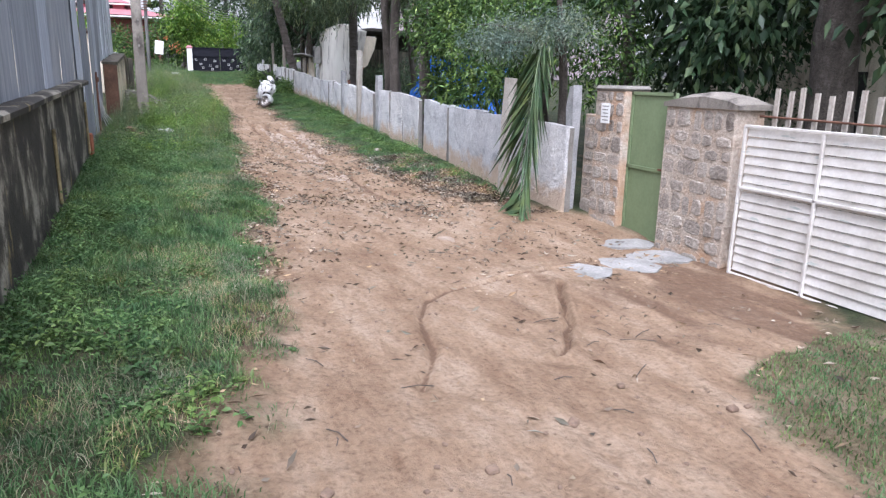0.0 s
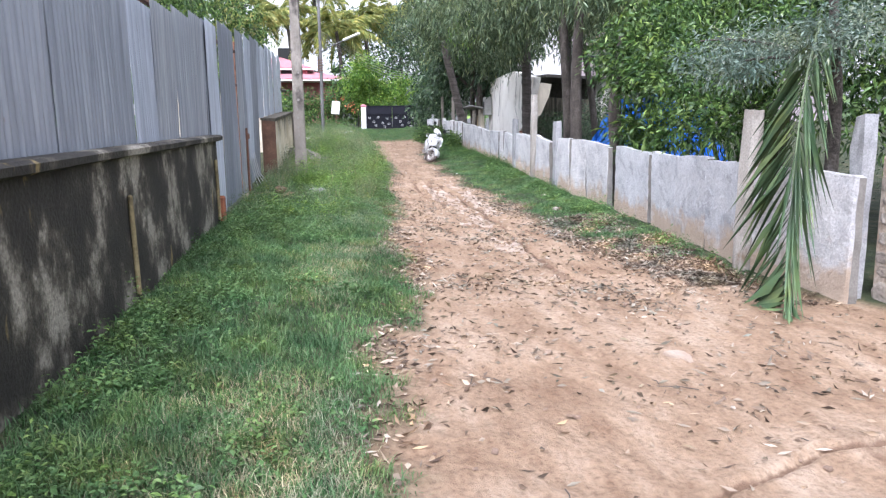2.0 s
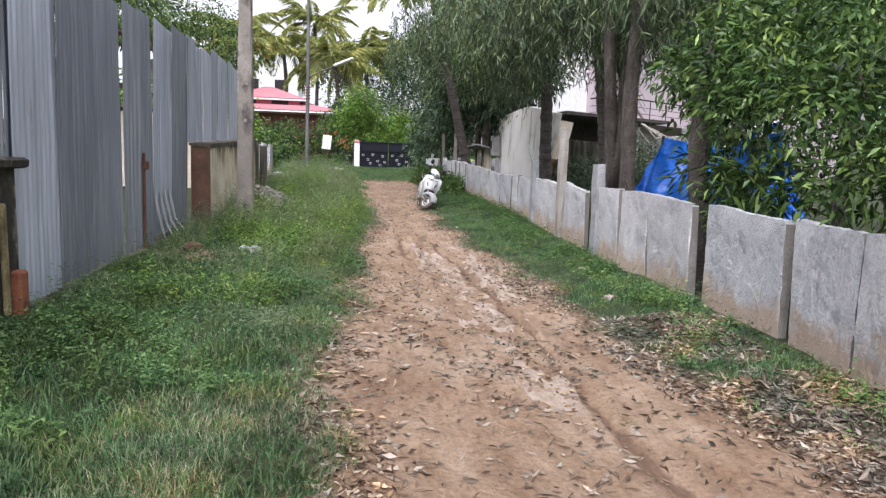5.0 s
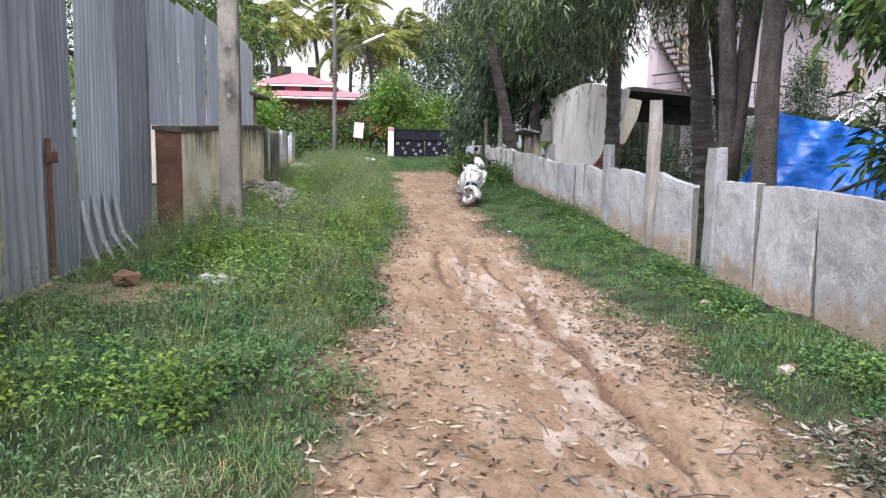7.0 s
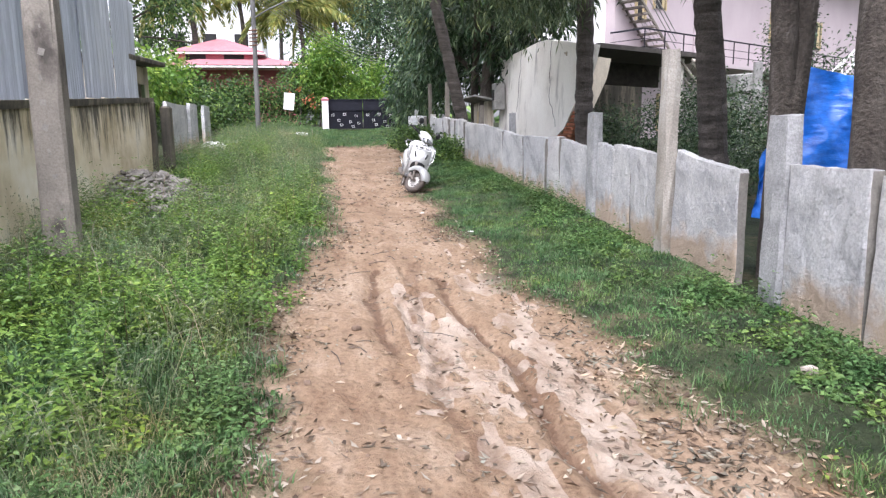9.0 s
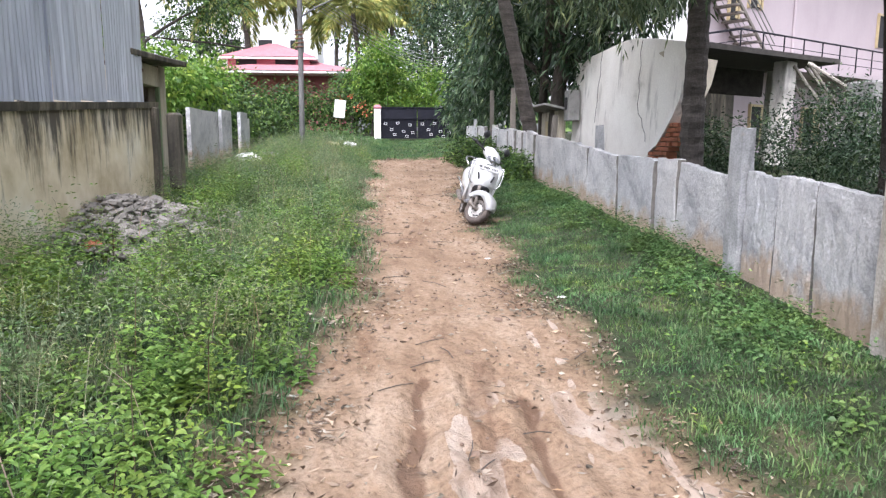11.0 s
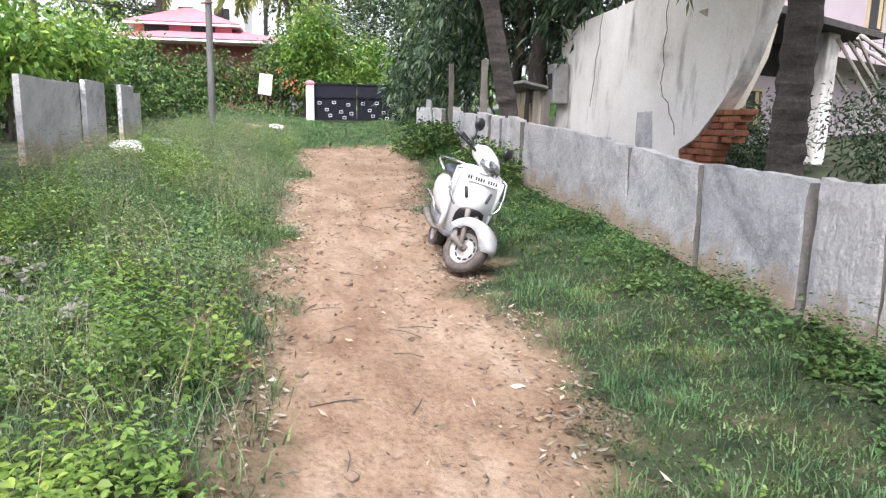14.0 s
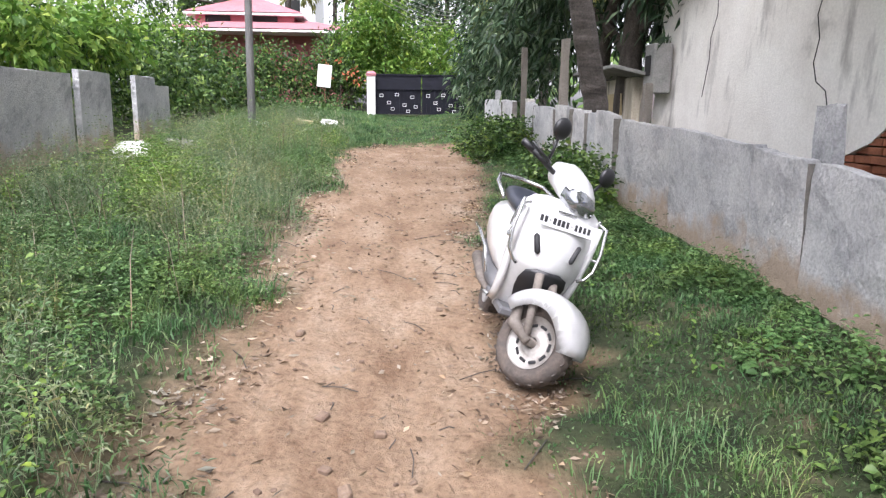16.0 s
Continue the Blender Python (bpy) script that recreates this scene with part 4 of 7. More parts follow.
tube(bm, [(0.55, 47.95, gz(0.5, 48) - 0.1), (0.55, 47.95, 2.8)], 0.03, 6)
part("post", bm, RUST, sign)

# ---- far gate ----
far_gate = thing("metal_gate", "closed navy black steel gate with white rectangular trim", "gate", pose(4.05, 47.1, 1.62))
for s in (-1, 1):
    bm = bmesh.new()
    box(bm, (s * 0.83, 0, 1.22), (1.62, 0.03, 0.5))
    part("panel", bm, BLACKIRON, far_gate)
    bm = bmesh.new()
    box(bm, (s * 0.83, 0.03, 0.55), (1.62, 0.02, 0.86))
    part("backing_sheet", bm, BLACKIRON, far_gate)
    for k in range(12):
        bm = bmesh.new()
        box(bm, (s * 0.83 - 0.76 + k * 0.138, -0.012, 0.56), (0.05, 0.03, 0.84))
        part("bar", bm, BLACKIRON, far_gate)
    for zz in (0.12, 0.98, 1.47):
        bm = bmesh.new()
        box(bm, (s * 0.83, -0.02, zz), (1.66, 0.05, 0.05))
        part("rail", bm, BLACKIRON, far_gate)
    for k, (px, pz) in enumerate(((-0.6, 0.75), (-0.33, 0.5), (-0.05, 0.78), (0.22, 0.42), (0.5, 0.7), (-0.2, 0.28), (0.35, 0.2), (0.62, 0.36))):
        for dz in (-0.045, 0.045):
            bm = bmesh.new()
            box(bm, (s * 0.83 + px, -0.04, pz + dz), (0.12, 0.012, 0.016))
            part("white_trim", bm, WHITE, far_gate, "white painted trim")
        for dx in (-0.06, 0.06):
            bm = bmesh.new()
            box(bm, (s * 0.83 + px + dx, -0.04, pz), (0.014, 0.012, 0.1))
            part("white_trim", bm, WHITE, far_gate, "white painted trim")
gatepost = thing("gate_post", "square white gate post with a red cap", "post", pose(2.26, 47.05, 1.58))
bm = bmesh.new()
box(bm, (0, 0, 0.68), (0.3, 0.3, 1.55), None, 0.015)
part("shaft", bm, WHITE, gatepost)
bm = bmesh.new()
loft(bm, [[(sx * w, sy * w, z) for sx, sy in ((-1, -1), (1, -1), (1, 1), (-1, 1))] for z, w in ((1.45, 0.17), (1.53, 0.18), (1.62, 0.09))])
part("cap", bm, REDROOF, gatepost, "red painted cap")

# ---- red roofed house ----
house = thing("house", "distant bungalow with pinkish red hipped roofs and white eaves", "house", pose(-3.6, 57, 1.9))


def hip(cx, cy, w, d, z0, z1, ridge, name="roof"):
    bm = bmesh.new()
    loft(bm, [[(cx + sx * w / 2, cy + sy * d / 2, z0) for sx, sy in ((-1, -1), (1, -1), (1, 1), (-1, 1))], [(cx + sx * ridge / 2, cy + sy * 0.05, z1) for sx, sy in ((-1, -1), (1, -1), (1, 1), (-1, 1))]])
    part(name, bm, REDROOF, house)
    bm = bmesh.new()
    box(bm, (cx, cy, z0 - 0.09), (w + 0.06, d + 0.06, 0.09))
    part("fascia", bm, WHITE, house, "white eaves board")


hip(0.0, 0.0, 5.2, 4.5, 4.25, 5.2, 0.5)
hip(1.2, -1.0, 8.6, 7.0, 3.3, 4.05, 3.0)
bm = bmesh.new()
box(bm, (0.9, 0, 1.6), (7.0, 6, 3.3))
part("wall", bm, MAUVE, house)
bm = bmesh.new()
box(bm, (0, 0, 3.9), (4.4, 3.8, 0.6))
part("clerestory", bm, MAUVE, house)
for px in (-1.2, 0.9):
    bm = bmesh.new()
    box(bm, (px, -1.92, 3.95), (1.1, 0.06, 0.35))
    part("window", bm, DARK, house)
bm = bmesh.new()
box(bm, (4.0, -1.5, 3.3), (1.0, 3.2, 0.5), None, 0.03)
part("parapet", bm, WHITE, house)
white_house = thing("apartment_building", "white building far behind the trees", "building", pose(-9, 85, 2.2))
bm = bmesh.new()
box(bm, (0, 0, 5), (12, 8, 10))
part("wall", bm, WHITE, white_house)
for a in range(4):
    for k in range(3):
        bm = bmesh.new()
        box(bm, (-4.2 + a * 2.8, -4.02, 1.8 + k * 3), (1.2, 0.1, 1.3))
        part("window", bm, DARK, white_house)

# ---- shed at the end of the plaster wall ----
shed = thing("shed", "small cream plastered shed with a flat concrete roof and open doorway", "shed")
zf = gz(-1.4, 26.8)
for y0, y1, z0, z1 in ((25.55, 26.68, zf - 0.2, 2.7), (27.5, 27.85, zf - 0.2, 2.78), (26.68, 27.5, 2.42, 2.74)):
    bm = bmesh.new()
    box(bm, (-1.5, (y0 + y1) / 2, (z0 + z1) / 2), (0.2, y1 - y0, z1 - z0), None, 0.008)
    part("front_wall", bm, PLASTER, shed)
for yy in (25.6, 27.75):
    bm = bmesh.new()
    box(bm, (-2.9, yy, (zf + 2.6) / 2), (2.6, 0.16, 2.75 - zf), None, 0.008)
    part("side_wall", bm, PLASTER, shed)
bm = bmesh.new()
box(bm, (-4.2, 26.7, 1.8), (0.16, 2.3, 2.0))
part("back_wall", bm, PLASTER, shed)
bm = bmesh.new()
box(bm, (-2.75, 26.75, 2.83), (3.3, 2.75, 0.09), pose(0, 0, 0, 2.5, 1.0, 0), 0.015)
part("roof", bm, PLASTER_TOP, shed)
bm = bmesh.new()
box(bm, (-1.42, 27.45, 1.65), (0.06, 0.06, 1.55))
part("door_frame", bm, GREENPAINT, shed)
bm = bmesh.new()
box(bm, (-1.3, 27.2, zf + 0.03), (0.4, 1.3, 0.16), None, 0.02)
part("plinth", bm, CONCRETE, shed)

# slabs standing past the shed
for k, (a, b, tp, xo) in enumerate([(29.2, 31.55, 2.18, -1.4), (31.64, 32.7, 2.26, -1.33), (33.7, 34.66, 2.3, -1.3), (34.9, 36.1, 2.2, -1.5)]):
    ob = thing("standing_slab", "grey granite slab standing upright in the weeds", "slab", None, "", "slabs past the shed")
    bm = bmesh.new()
    rr = random.Random(k)
    zb = gz(xo, a) - 0.1
    loft(bm, [[(xo + dx + 0.03 * (z > 1.5) * 0, yy + rr.uniform(-0.01, 0.01), z + (rr.uniform(-0.015, 0.015) if z > 1.6 else 0)) for dx, yy in ((0.04, a), (0.045, (a + b) / 2), (0.04, b), (-0.04, b), (-0.04, (a + b) / 2), (-0.04, a))] for z in (zb, (zb + tp) / 2, tp)])
    part("face", bm, GRANITE_SLAB, ob)

# rubble heap and litter
rub = thing("rubble_heap", "heap of broken stone chips and debris in the grass", "rubble", None, "stuff")
bm = bmesh.new()
r = random.Random(21)
for k in range(900):
    x, y = -0.2 + r.gauss(0, 0.38), 22.9 + r.gauss(0, 0.8)
    x = max(x, -0.7)
    s = r.uniform(0.02, 0.06) if r.random() < 0.92 else r.uniform(0.07, 0.11)
    z = gz(x, y) + 0.03 + 0.28 * math.exp(-((x + 0.5) / 0.55) ** 2 - ((y - 22.9) / 1.0) ** 2) + r.uniform(-0.02, 0.03)
    box(bm, (x, y, z), (s * 1.6, s * r.uniform(0.8, 1.8), s * 0.45), pose(0, 0, 0, r.uniform(-30, 30), r.uniform(-30, 30), r.uniform(0, 180)))
part("chips", bm, CAPSTONE, rub)["kind"] = "stuff"
for k, (x, y, s, mt) in enumerate([(-0.35, 21.7, 0.11, BRICK), (-0.2, 21.9, 0.09, BRICK), (4.35, 14.3, 0.06, STONE), (4.45, 14.4, 0.045, BROWN), (4.7, 16.2, 0.05, STONE), (0.25, 16.2, 0.1, GRANITE), (0.1, 16.3, 0.08, GRANITE), (-0.5, 16.0, 0.12, BROWN)]):
    ob = thing("loose_stone", "loose broken stone lying in the grass", "stone")
    bm = bmesh.new()
    bmesh.ops.create_icosphere(bm, subdivisions=1, radius=s)
    rr = random.Random(k)
    for v in bm.verts:
        v.co = Vector((v.co.x * rr.uniform(0.9, 1.4), v.co.y * rr.uniform(0.8, 1.2), v.co.z * 0.7)) + Vector((x, y, gz(x, y) + s * 0.45))
    part("block", bm, mt, ob)
for k, (x, y, z, mt) in enumerate([(-0.9, 32.3, 1.35, WHITE), (-0.7, 31.6, 1.25, WHITE), (-0.5, 33.2, 1.3, ASBESTOS), (0.6, 40.5, 1.35, YELLOWWEED), (-0.2, 38.8, 1.45, WHITE), (1.2, 41.3, 1.35, WHITE), (3.7, 20.9, 0.3, WHITE), (3.35, 22.6, 0.3, WHITE)]):
    ob = thing("plastic_bag", "crumpled pale plastic bag dropped in the weeds", "litter")
    bm = bmesh.new()
    bmesh.ops.create_icosphere(bm, subdivisions=2, radius=1)
    rr = random.Random(k)
    s = 0.2 if k < 6 else 0.03
    for v in bm.verts:
        f = rr.uniform(0.6, 1.25)
        v.co = Vector((v.co.x * s * f * 1.3, v.co.y * s * f, v.co.z * s * f * (0.6 if k < 6 else 0.2))) + Vector((x, y, max(gz(x, y) + s * 0.25, 0)))
    part("film", bm, mt if mt is not YELLOWWEED else CREAM, ob)

# ---- ruined wall, carport, two-storey house ----
ruin = thing("wall_ruin", "tall broken limewashed wall cracked open to red brick", "wall", None, "structure")


def ruin_top(y):
    return float(np.interp(y, [26.9, 28.2, 29.6, 32.4, 33.5], [3.2, 3.45, 3.66, 3.55, 3.5]))


def ruin_x(y, z):
    return 7.35 - 0.04 * (y - 28) + 0.05 * (z - 1)


# broken edge runs in from the top corner down to the exposed brick
EDGE = [(0.4, 28.35), (1.35, 28.3), (1.5, 27.95), (1.9, 27.5), (2.3, 27.2), (2.8, 26.95), (3.2, 26.8), (3.25, 26.75)]
bm = bmesh.new()
rings = []
zs = [0.4, 0.9, 1.35, 1.5, 1.75, 2.0, 2.3, 2.6, 2.9, 3.2]
for th in (0.0, 0.23):
    grid = []
    for z in zs:
        e = float(np.interp(z, [p[0] for p in EDGE], [p[1] for p in EDGE]))
        row = []
        for i in range(13):
            y = e + (33.0 - e) * i / 12
            zz = z if z < 3.2 else ruin_top(y)
            row.append(bm.verts.new((ruin_x(y, zz) + th, y, zz)))
        grid.append(row)
    rings.append(grid)
F, B = rings
for j in range(len(zs) - 1):
    for i in range(12):
        bm.faces.new((F[j][i + 1], F[j][i], F[j + 1][i], F[j + 1][i + 1]))
        bm.faces.new((B[j][i], B[j][i + 1], B[j + 1][i + 1], B[j + 1][i]))
    bm.faces.new((F[j][0], B[j][0], B[j + 1][0], F[j + 1][0]))
    bm.faces.new((B[j][12], F[j][12], F[j + 1][12], B[j + 1][12]))
for i in range(12):
    bm.faces.new((F[-1][i + 1], F[-1][i], B[-1][i], B[-1][i + 1]))
part("plaster_face", bm, LIMEWASH, ruin)
for pts in ([(3.55, 29.0), (3.3, 29.06), (3.05, 28.98), (2.8, 29.04), (2.55, 28.95), (2.3, 28.99), (2.1, 28.9), (2.0, 28.72), (1.85, 28.66), (1.7, 28.5), (1.55, 28.46)], [(3.6, 31.2), (3.35, 31.27), (3.1, 31.22), (2.8, 31.33), (2.5, 31.3), (2.0, 31.38)]):
    bm = bmesh.new()
    tube(bm, [(ruin_x(y, z) - 0.001, y, z) for z, y in pts], 0.007, 5)
    part("crack", bm, CRACK, ruin, "dark open crack in plaster")
# stepped brick core showing under the broken edge
r = random.Random(5)
for j in range(11):
    z = 1.0 + j * 0.085
    e = float(np.interp(z, [p[0] for p in EDGE], [p[1] for p in EDGE]))
    lo = 27.05 + 0.06 * j if j > 5 else 26.95 + 0.05 * r.random()
    lo = max(26.85, e - 0.75 + 0.03 * j)
    yy = e + 0.1
    while yy > lo:
        bm = bmesh.new()
        w = r.uniform(0.18, 0.24)
        box(bm, (ruin_x(yy, z) + 0.13 + r.uniform(-0.03, 0.03), yy - w / 2, z), (0.2, w - 0.015, 0.07), pose(0, 0, 0, r.uniform(-3, 3), 0, r.uniform(-6, 6)), 0.005)
        part("brick", bm, BRICK, ruin)
        yy -= w
# return wall facing down the lane
bm = bmesh.new()
loft(bm, [[(x, 28.0 + 0.2 * k, z) for x, z in ((7.5, 2.0), (7.75, 1.75), (8.1, 1.95), (8.4, 2.6), (8.5, 3.05), (7.45, 3.2))] for k in (0, 1)])
part("return_face", bm, PLASTER, ruin)
meter = thing("meter_box", "grey electric meter box fixed to the plaster wall", "meter box")
bm = bmesh.new()
box(bm, (7.05, 32.55, 2.45), (0.3, 0.4, 0.75), None, 0.02)
part("case", bm, ASBESTOS, meter)
bm = bmesh.new()
box(bm, (6.89, 32.55, 2.5), (0.02, 0.22, 0.3), None, 0.01)
part("window", bm, DARK, meter)
hut = thing("brick_hut", "low cream hut wall behind the slab fence under the tree", "hut")
bm = bmesh.new()
box(bm, (6.9, 33.8, 1.6), (0.2, 1.8, 1.5), None, 0.02)
part("wall", bm, PLASTER, hut)
bm = bmesh.new()
box(bm, (6.78, 33.7, 1.55), (0.05, 0.7, 1.1))
part("shutter", bm, CREAM, hut)
bm = bmesh.new()
box(bm, (6.8, 33.8, 2.4), (0.9, 2.4, 0.06), pose(0, 0, 0, 0, 12, 0), 0.01)
part("roof", bm, ASBESTOS, hut)

port = thing("carport", "ruined carport with a sagging dark concrete roof slab", "carport")
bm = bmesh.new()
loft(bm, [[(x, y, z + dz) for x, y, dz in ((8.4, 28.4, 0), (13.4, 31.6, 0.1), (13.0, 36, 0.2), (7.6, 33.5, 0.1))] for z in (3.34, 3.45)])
part("roof_slab", bm, DARKWOOD, port, "dark sagging roof slab")
# added dark panel: soot and the shade under the roof, put into its colour
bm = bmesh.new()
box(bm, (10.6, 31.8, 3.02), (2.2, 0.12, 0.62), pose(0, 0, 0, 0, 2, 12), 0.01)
part("hanging_panel", bm, DARKWOOD, port, "dark panel added for the sooty, shaded carport interior")
# the inner column takes dark plaster to carry the shade inside the carport
for x, y in ((11.6, 31.0), (9.2, 33.4), (12.6, 33.0)):
    bm = bmesh.new()
    box(bm, (x, y, 2.2), (0.4, 0.35, 2.4), pose(0, 0, 0, 0, 3, 25), 0.02)
    part("column", bm, PLASTER_TOP if x < 10 else LIMEWASH, port)
# the roof's shadow is put into this wall's dark plaster colour
bm = bmesh.new()
loft(bm, [[(x, y, z) for x, y in ((7.6, 33.6), (13.4, 36.6), (13.4, 36.8), (7.6, 33.8))] for z in (0.6, 3.35)])
part("back_wall", bm, PLASTER_TOP, port)
for k in range(7):
    bm = bmesh.new()
    r = random.Random(k + 3)
    p = Vector((11.7 + r.uniform(-0.2, 0.9), 30.6 + r.uniform(-0.4, 0.8), 3.3))
    q = p + Vector((r.uniform(0.8, 2.2), r.uniform(-0.5, 0.6), -r.uniform(0.8, 1.8)))
    tube(bm, [p, q], 0.035, 6)
    part("fallen_pole", bm, WOODPALE, port)
chimney = thing("pillar", "stacked grey cement pillar with corrugated offcuts", "pillar")
for z, w, a in ((1.0, 0.55, 0), (1.9, 0.5, 4), (2.55, 0.6, -5)):
    bm = bmesh.new()
    box(bm, (12.0, 28.6, z), (w, w, 0.85 if z < 2.5 else 0.45), pose(0, 0, 0, 0, a, 20), 0.03)
    part("block", bm, ASBESTOS, chimney)
bm = bmesh.new()
box(bm, (12.45, 28.4, 2.4), (0.3, 0.06, 1.3), pose(0, 0, 0, 0, -3, 20), 0.01)
part("offcut", bm, ASBESTOS, chimney)
truss = thing("lattice_truss", "fallen pale steel lattice boom lying in the bushes", "truss")
for k in range(2):
    bm = bmesh.new()
    tube(bm, [(11.0, 25.2 + 0.25 * k, 1.4 + 0.2 * k), (16.5, 29.5 + 0.25 * k, 3.6 + 0.2 * k)], 0.03, 6)
    part("chord", bm, WHITE, truss)
for k in range(14):
    bm = bmesh.new()
    f, g = k / 14, (k + 1) / 14
    tube(bm, [(11 + 5.5 * f, 25.2 + 4.3 * f + 0.25 * (k % 2), 1.4 + 2.2 * f + 0.2 * (k % 2)), (11 + 5.5 * g, 25.2 + 4.3 * g + 0.25 * (1 - k % 2), 1.4 + 2.2 * g + 0.2 * (1 - k % 2))], 0.018, 5)
    part("lattice", bm, WHITE, truss)

# two-storey house: local x runs along the facade, y into the house
block = thing("house", "two-storey pale pink house with outside stair and black railing", "house", pose(13.2, 35.6, 0.9, 0, 0, 30))


def bpart(name, c, size, mt, label="", rot=None, bev=0.0):
    bm = bmesh.new()
    box(bm, c, size, rot, bev)
    return part(name, bm, mt, block, label)


bpart("wall", (14.5, 3.6, 3.9), (29.5, 4.5, 7.8), PINKWALL)
bpart("balcony_slab", (8.2, 0.7, 3.0), (17.4, 1.6, 0.16), PINKWALL)
bpart("roof_slab", (14.5, 3.3, 7.9), (30.4, 5.6, 0.2), WHITE)
bpart("stair_tower", (-0.6, 3.0, 4.4), (0.9, 2.5, 4.2), WHITE)
for px, w, z0, h in ((1.2, 0.55, 4.55, 1.15), (2.4, 0.75, 5.05, 0.8), (12.0, 1.5, 4.5, 1.25), (16.0, 1.2, 4.5, 1.25), (3.0, 1.0, 0.6, 1.3), (6.5, 1.2, 0.6, 1.3)):
    win = bpart("window", (px, 1.33, z0 + h / 2), (w, 0.06, h), DARK)
    for dx in (-w / 2, w / 2):
        bm = bmesh.new()
        box(bm, (px + dx, 1.3, z0 + h / 2), (0.05, 0.1, h + 0.1))
        ob = part("frame", bm, CREAM, win)
    bm = bmesh.new()
    box(bm, (px, 1.3, z0 + h), (w, 0.1, 0.07))
    part("frame", bm, CREAM, win)
    bm = bmesh.new()
    box(bm, (px + w * 0.28, 1.32, z0 + h / 2), (w * 0.22, 0.06, h * 0.92))
    part("curtain", bm, CREAM, win, "yellow ochre curtain")
for zz in (3.35, 3.62, 3.95):
    bm = bmesh.new()
    tube(bm, [(-0.4, 1.4, zz), (-0.4, 0.0, zz), (16.6, 0.0, zz)], 0.03 if zz > 3.9 else 0.012, 6)
    part("rail", bm, BLACKIRON, block)
for k in range(15):
    bm = bmesh.new()
    tube(bm, [(-0.4 + k * 1.2, 0.0, 3.08), (-0.4 + k * 1.2, 0.0, 3.97)], 0.022, 6)
    part("baluster", bm, BLACKIRON, block)
for k in range(11):
    bpart("stair_tread", (2.2 - k * 0.24, 0.95, 3.2 + k * 0.2), (0.3, 0.85, 0.05), CONCRETE)
for s in (0.55, 1.35):
    bm = bmesh.new()
    tube(bm, [(2.4, s, 3.1), (-0.4, s, 5.45)], 0.06, 6)
    part("stringer", bm, CONCRETE, block)
    for d in (0.45, 0.7, 0.95):
        bm = bmesh.new()
        tube(bm, [(2.4, s, 3.1 + d), (-0.4, s, 5.45 + d)], 0.02, 6)
        part("stair_rail", bm, ASBESTOS, block)
bm = bmesh.new()
tube(bm, [(4.9, 1.3, 0.2), (4.9, 1.3, 7.7)], 0.05, 8)
part("downpipe", bm, PINKWALL, block)

# ---- blue tarpaulin on poles behind the slabs ----
tarp = thing("tarpaulin", "bright blue plastic tarpaulin draped over a leaning pole frame", "tarpaulin")


def cloth(name, a, b, c, d, sag, seed, parent, n=36):
    """A sagging, wrinkled sheet between four corners a b c d."""
    a, b, c, d = (Vector(p) for p in (a, b, c, d))
    nrm = (b - a).cross(d - a).normalized()
    V = []
    for j in range(n + 1):
        for i in range(n + 1):
            u, v = i / n, j / n
            p = (a * (1 - u) + b * u) * (1 - v) + (d * (1 - u) + c * u) * v
            w = (1 - abs(math.sin(seed + 5.5 * u - 4 * v))) * 0.11 + math.sin(seed * 2 + 17 * u - 9 * v) * 0.02 + (1 - abs(math.sin(seed * 3 + 10 * u + 7 * v))) * 0.055
            p = p + nrm * (w + sag * math.sin(math.pi * u) * math.sin(math.pi * v))
            V.append(p)
    idx = np.arange(len(V)).reshape(n + 1, n + 1)
    Q = np.stack([idx[:-1, :-1], idx[:-1, 1:], idx[1:, 1:], idx[1:, :-1]], -1).reshape(-1, 4)
    ob = new(name, np_mesh(name, V, Q, TARP, True))
    ob.parent = parent
    return ob


cloth("sheet", (7.45, 20.7, 0.1), (10.2, 20.1, 0.25), (9.95, 21.0, 1.95), (8.12, 21.0, 2.2), -0.1, 1, tarp)
cloth("side_sheet", (7.3, 20.72, 0.1), (7.5, 20.72, 0.12), (8.13, 21.01, 2.19), (7.32, 20.7, 1.05), 0.03, 3, tarp, 12)
cloth("sheet", (10.2, 20.1, 0.25), (10.9, 19.8, 0.2), (10.7, 20.7, 1.85), (9.95, 21.0, 1.95), -0.08, 5, tarp)
cloth("edge_flap", (5.56, 13.75, 0.15), (5.56, 14.35, 0.1), (5.7, 14.6, 1.0), (5.62, 13.9, 0.95), 0.02, 2, tarp, 10)
cloth("bundled_sheet", (5.9, 14.3, 1.3), (6.65, 15.2, 1.25), (6.6, 15.35, 2.0), (5.95, 14.5, 1.85), -0.25, 8, tarp, 26)
cloth("bundled_sheet", (6.0, 14.6, 1.25), (6.9, 15.0, 1.45), (6.7, 15.1, 2.1), (6.2, 14.5, 1.75), 0.2, 4, tarp, 26)
for p, q in (((8.12, 21.03, 0), (8.12, 21.03, 2.25)), ((8.6, 20.3, 0.9), (10.6, 20.0, 1.75)), ((9.97, 21.03, 0), (9.97, 21.03, 2.0)), ((10.72, 20.73, 0), (10.72, 20.73, 1.95))):
    bm = bmesh.new()
    tube(bm, [p, q], 0.035, 6)
    part("pole", bm, DARKWOOD, tarp)

# closing house behind the near trees
shade = thing("shed", "dim low shed standing behind the trees and gate", "shed", None)
bm = bmesh.new()
box(bm, (12.0, 7.0, 1.1), (0.3, 12, 3.2), None, 0.02)
part("wall", bm, PLASTER, shade)
bm = bmesh.new()
box(bm, (13, 7.0, 2.8), (3.2, 12.5, 0.1), pose(0, 0, 0, 0, 8, 0))
part("roof", bm, ASBESTOS, shade)
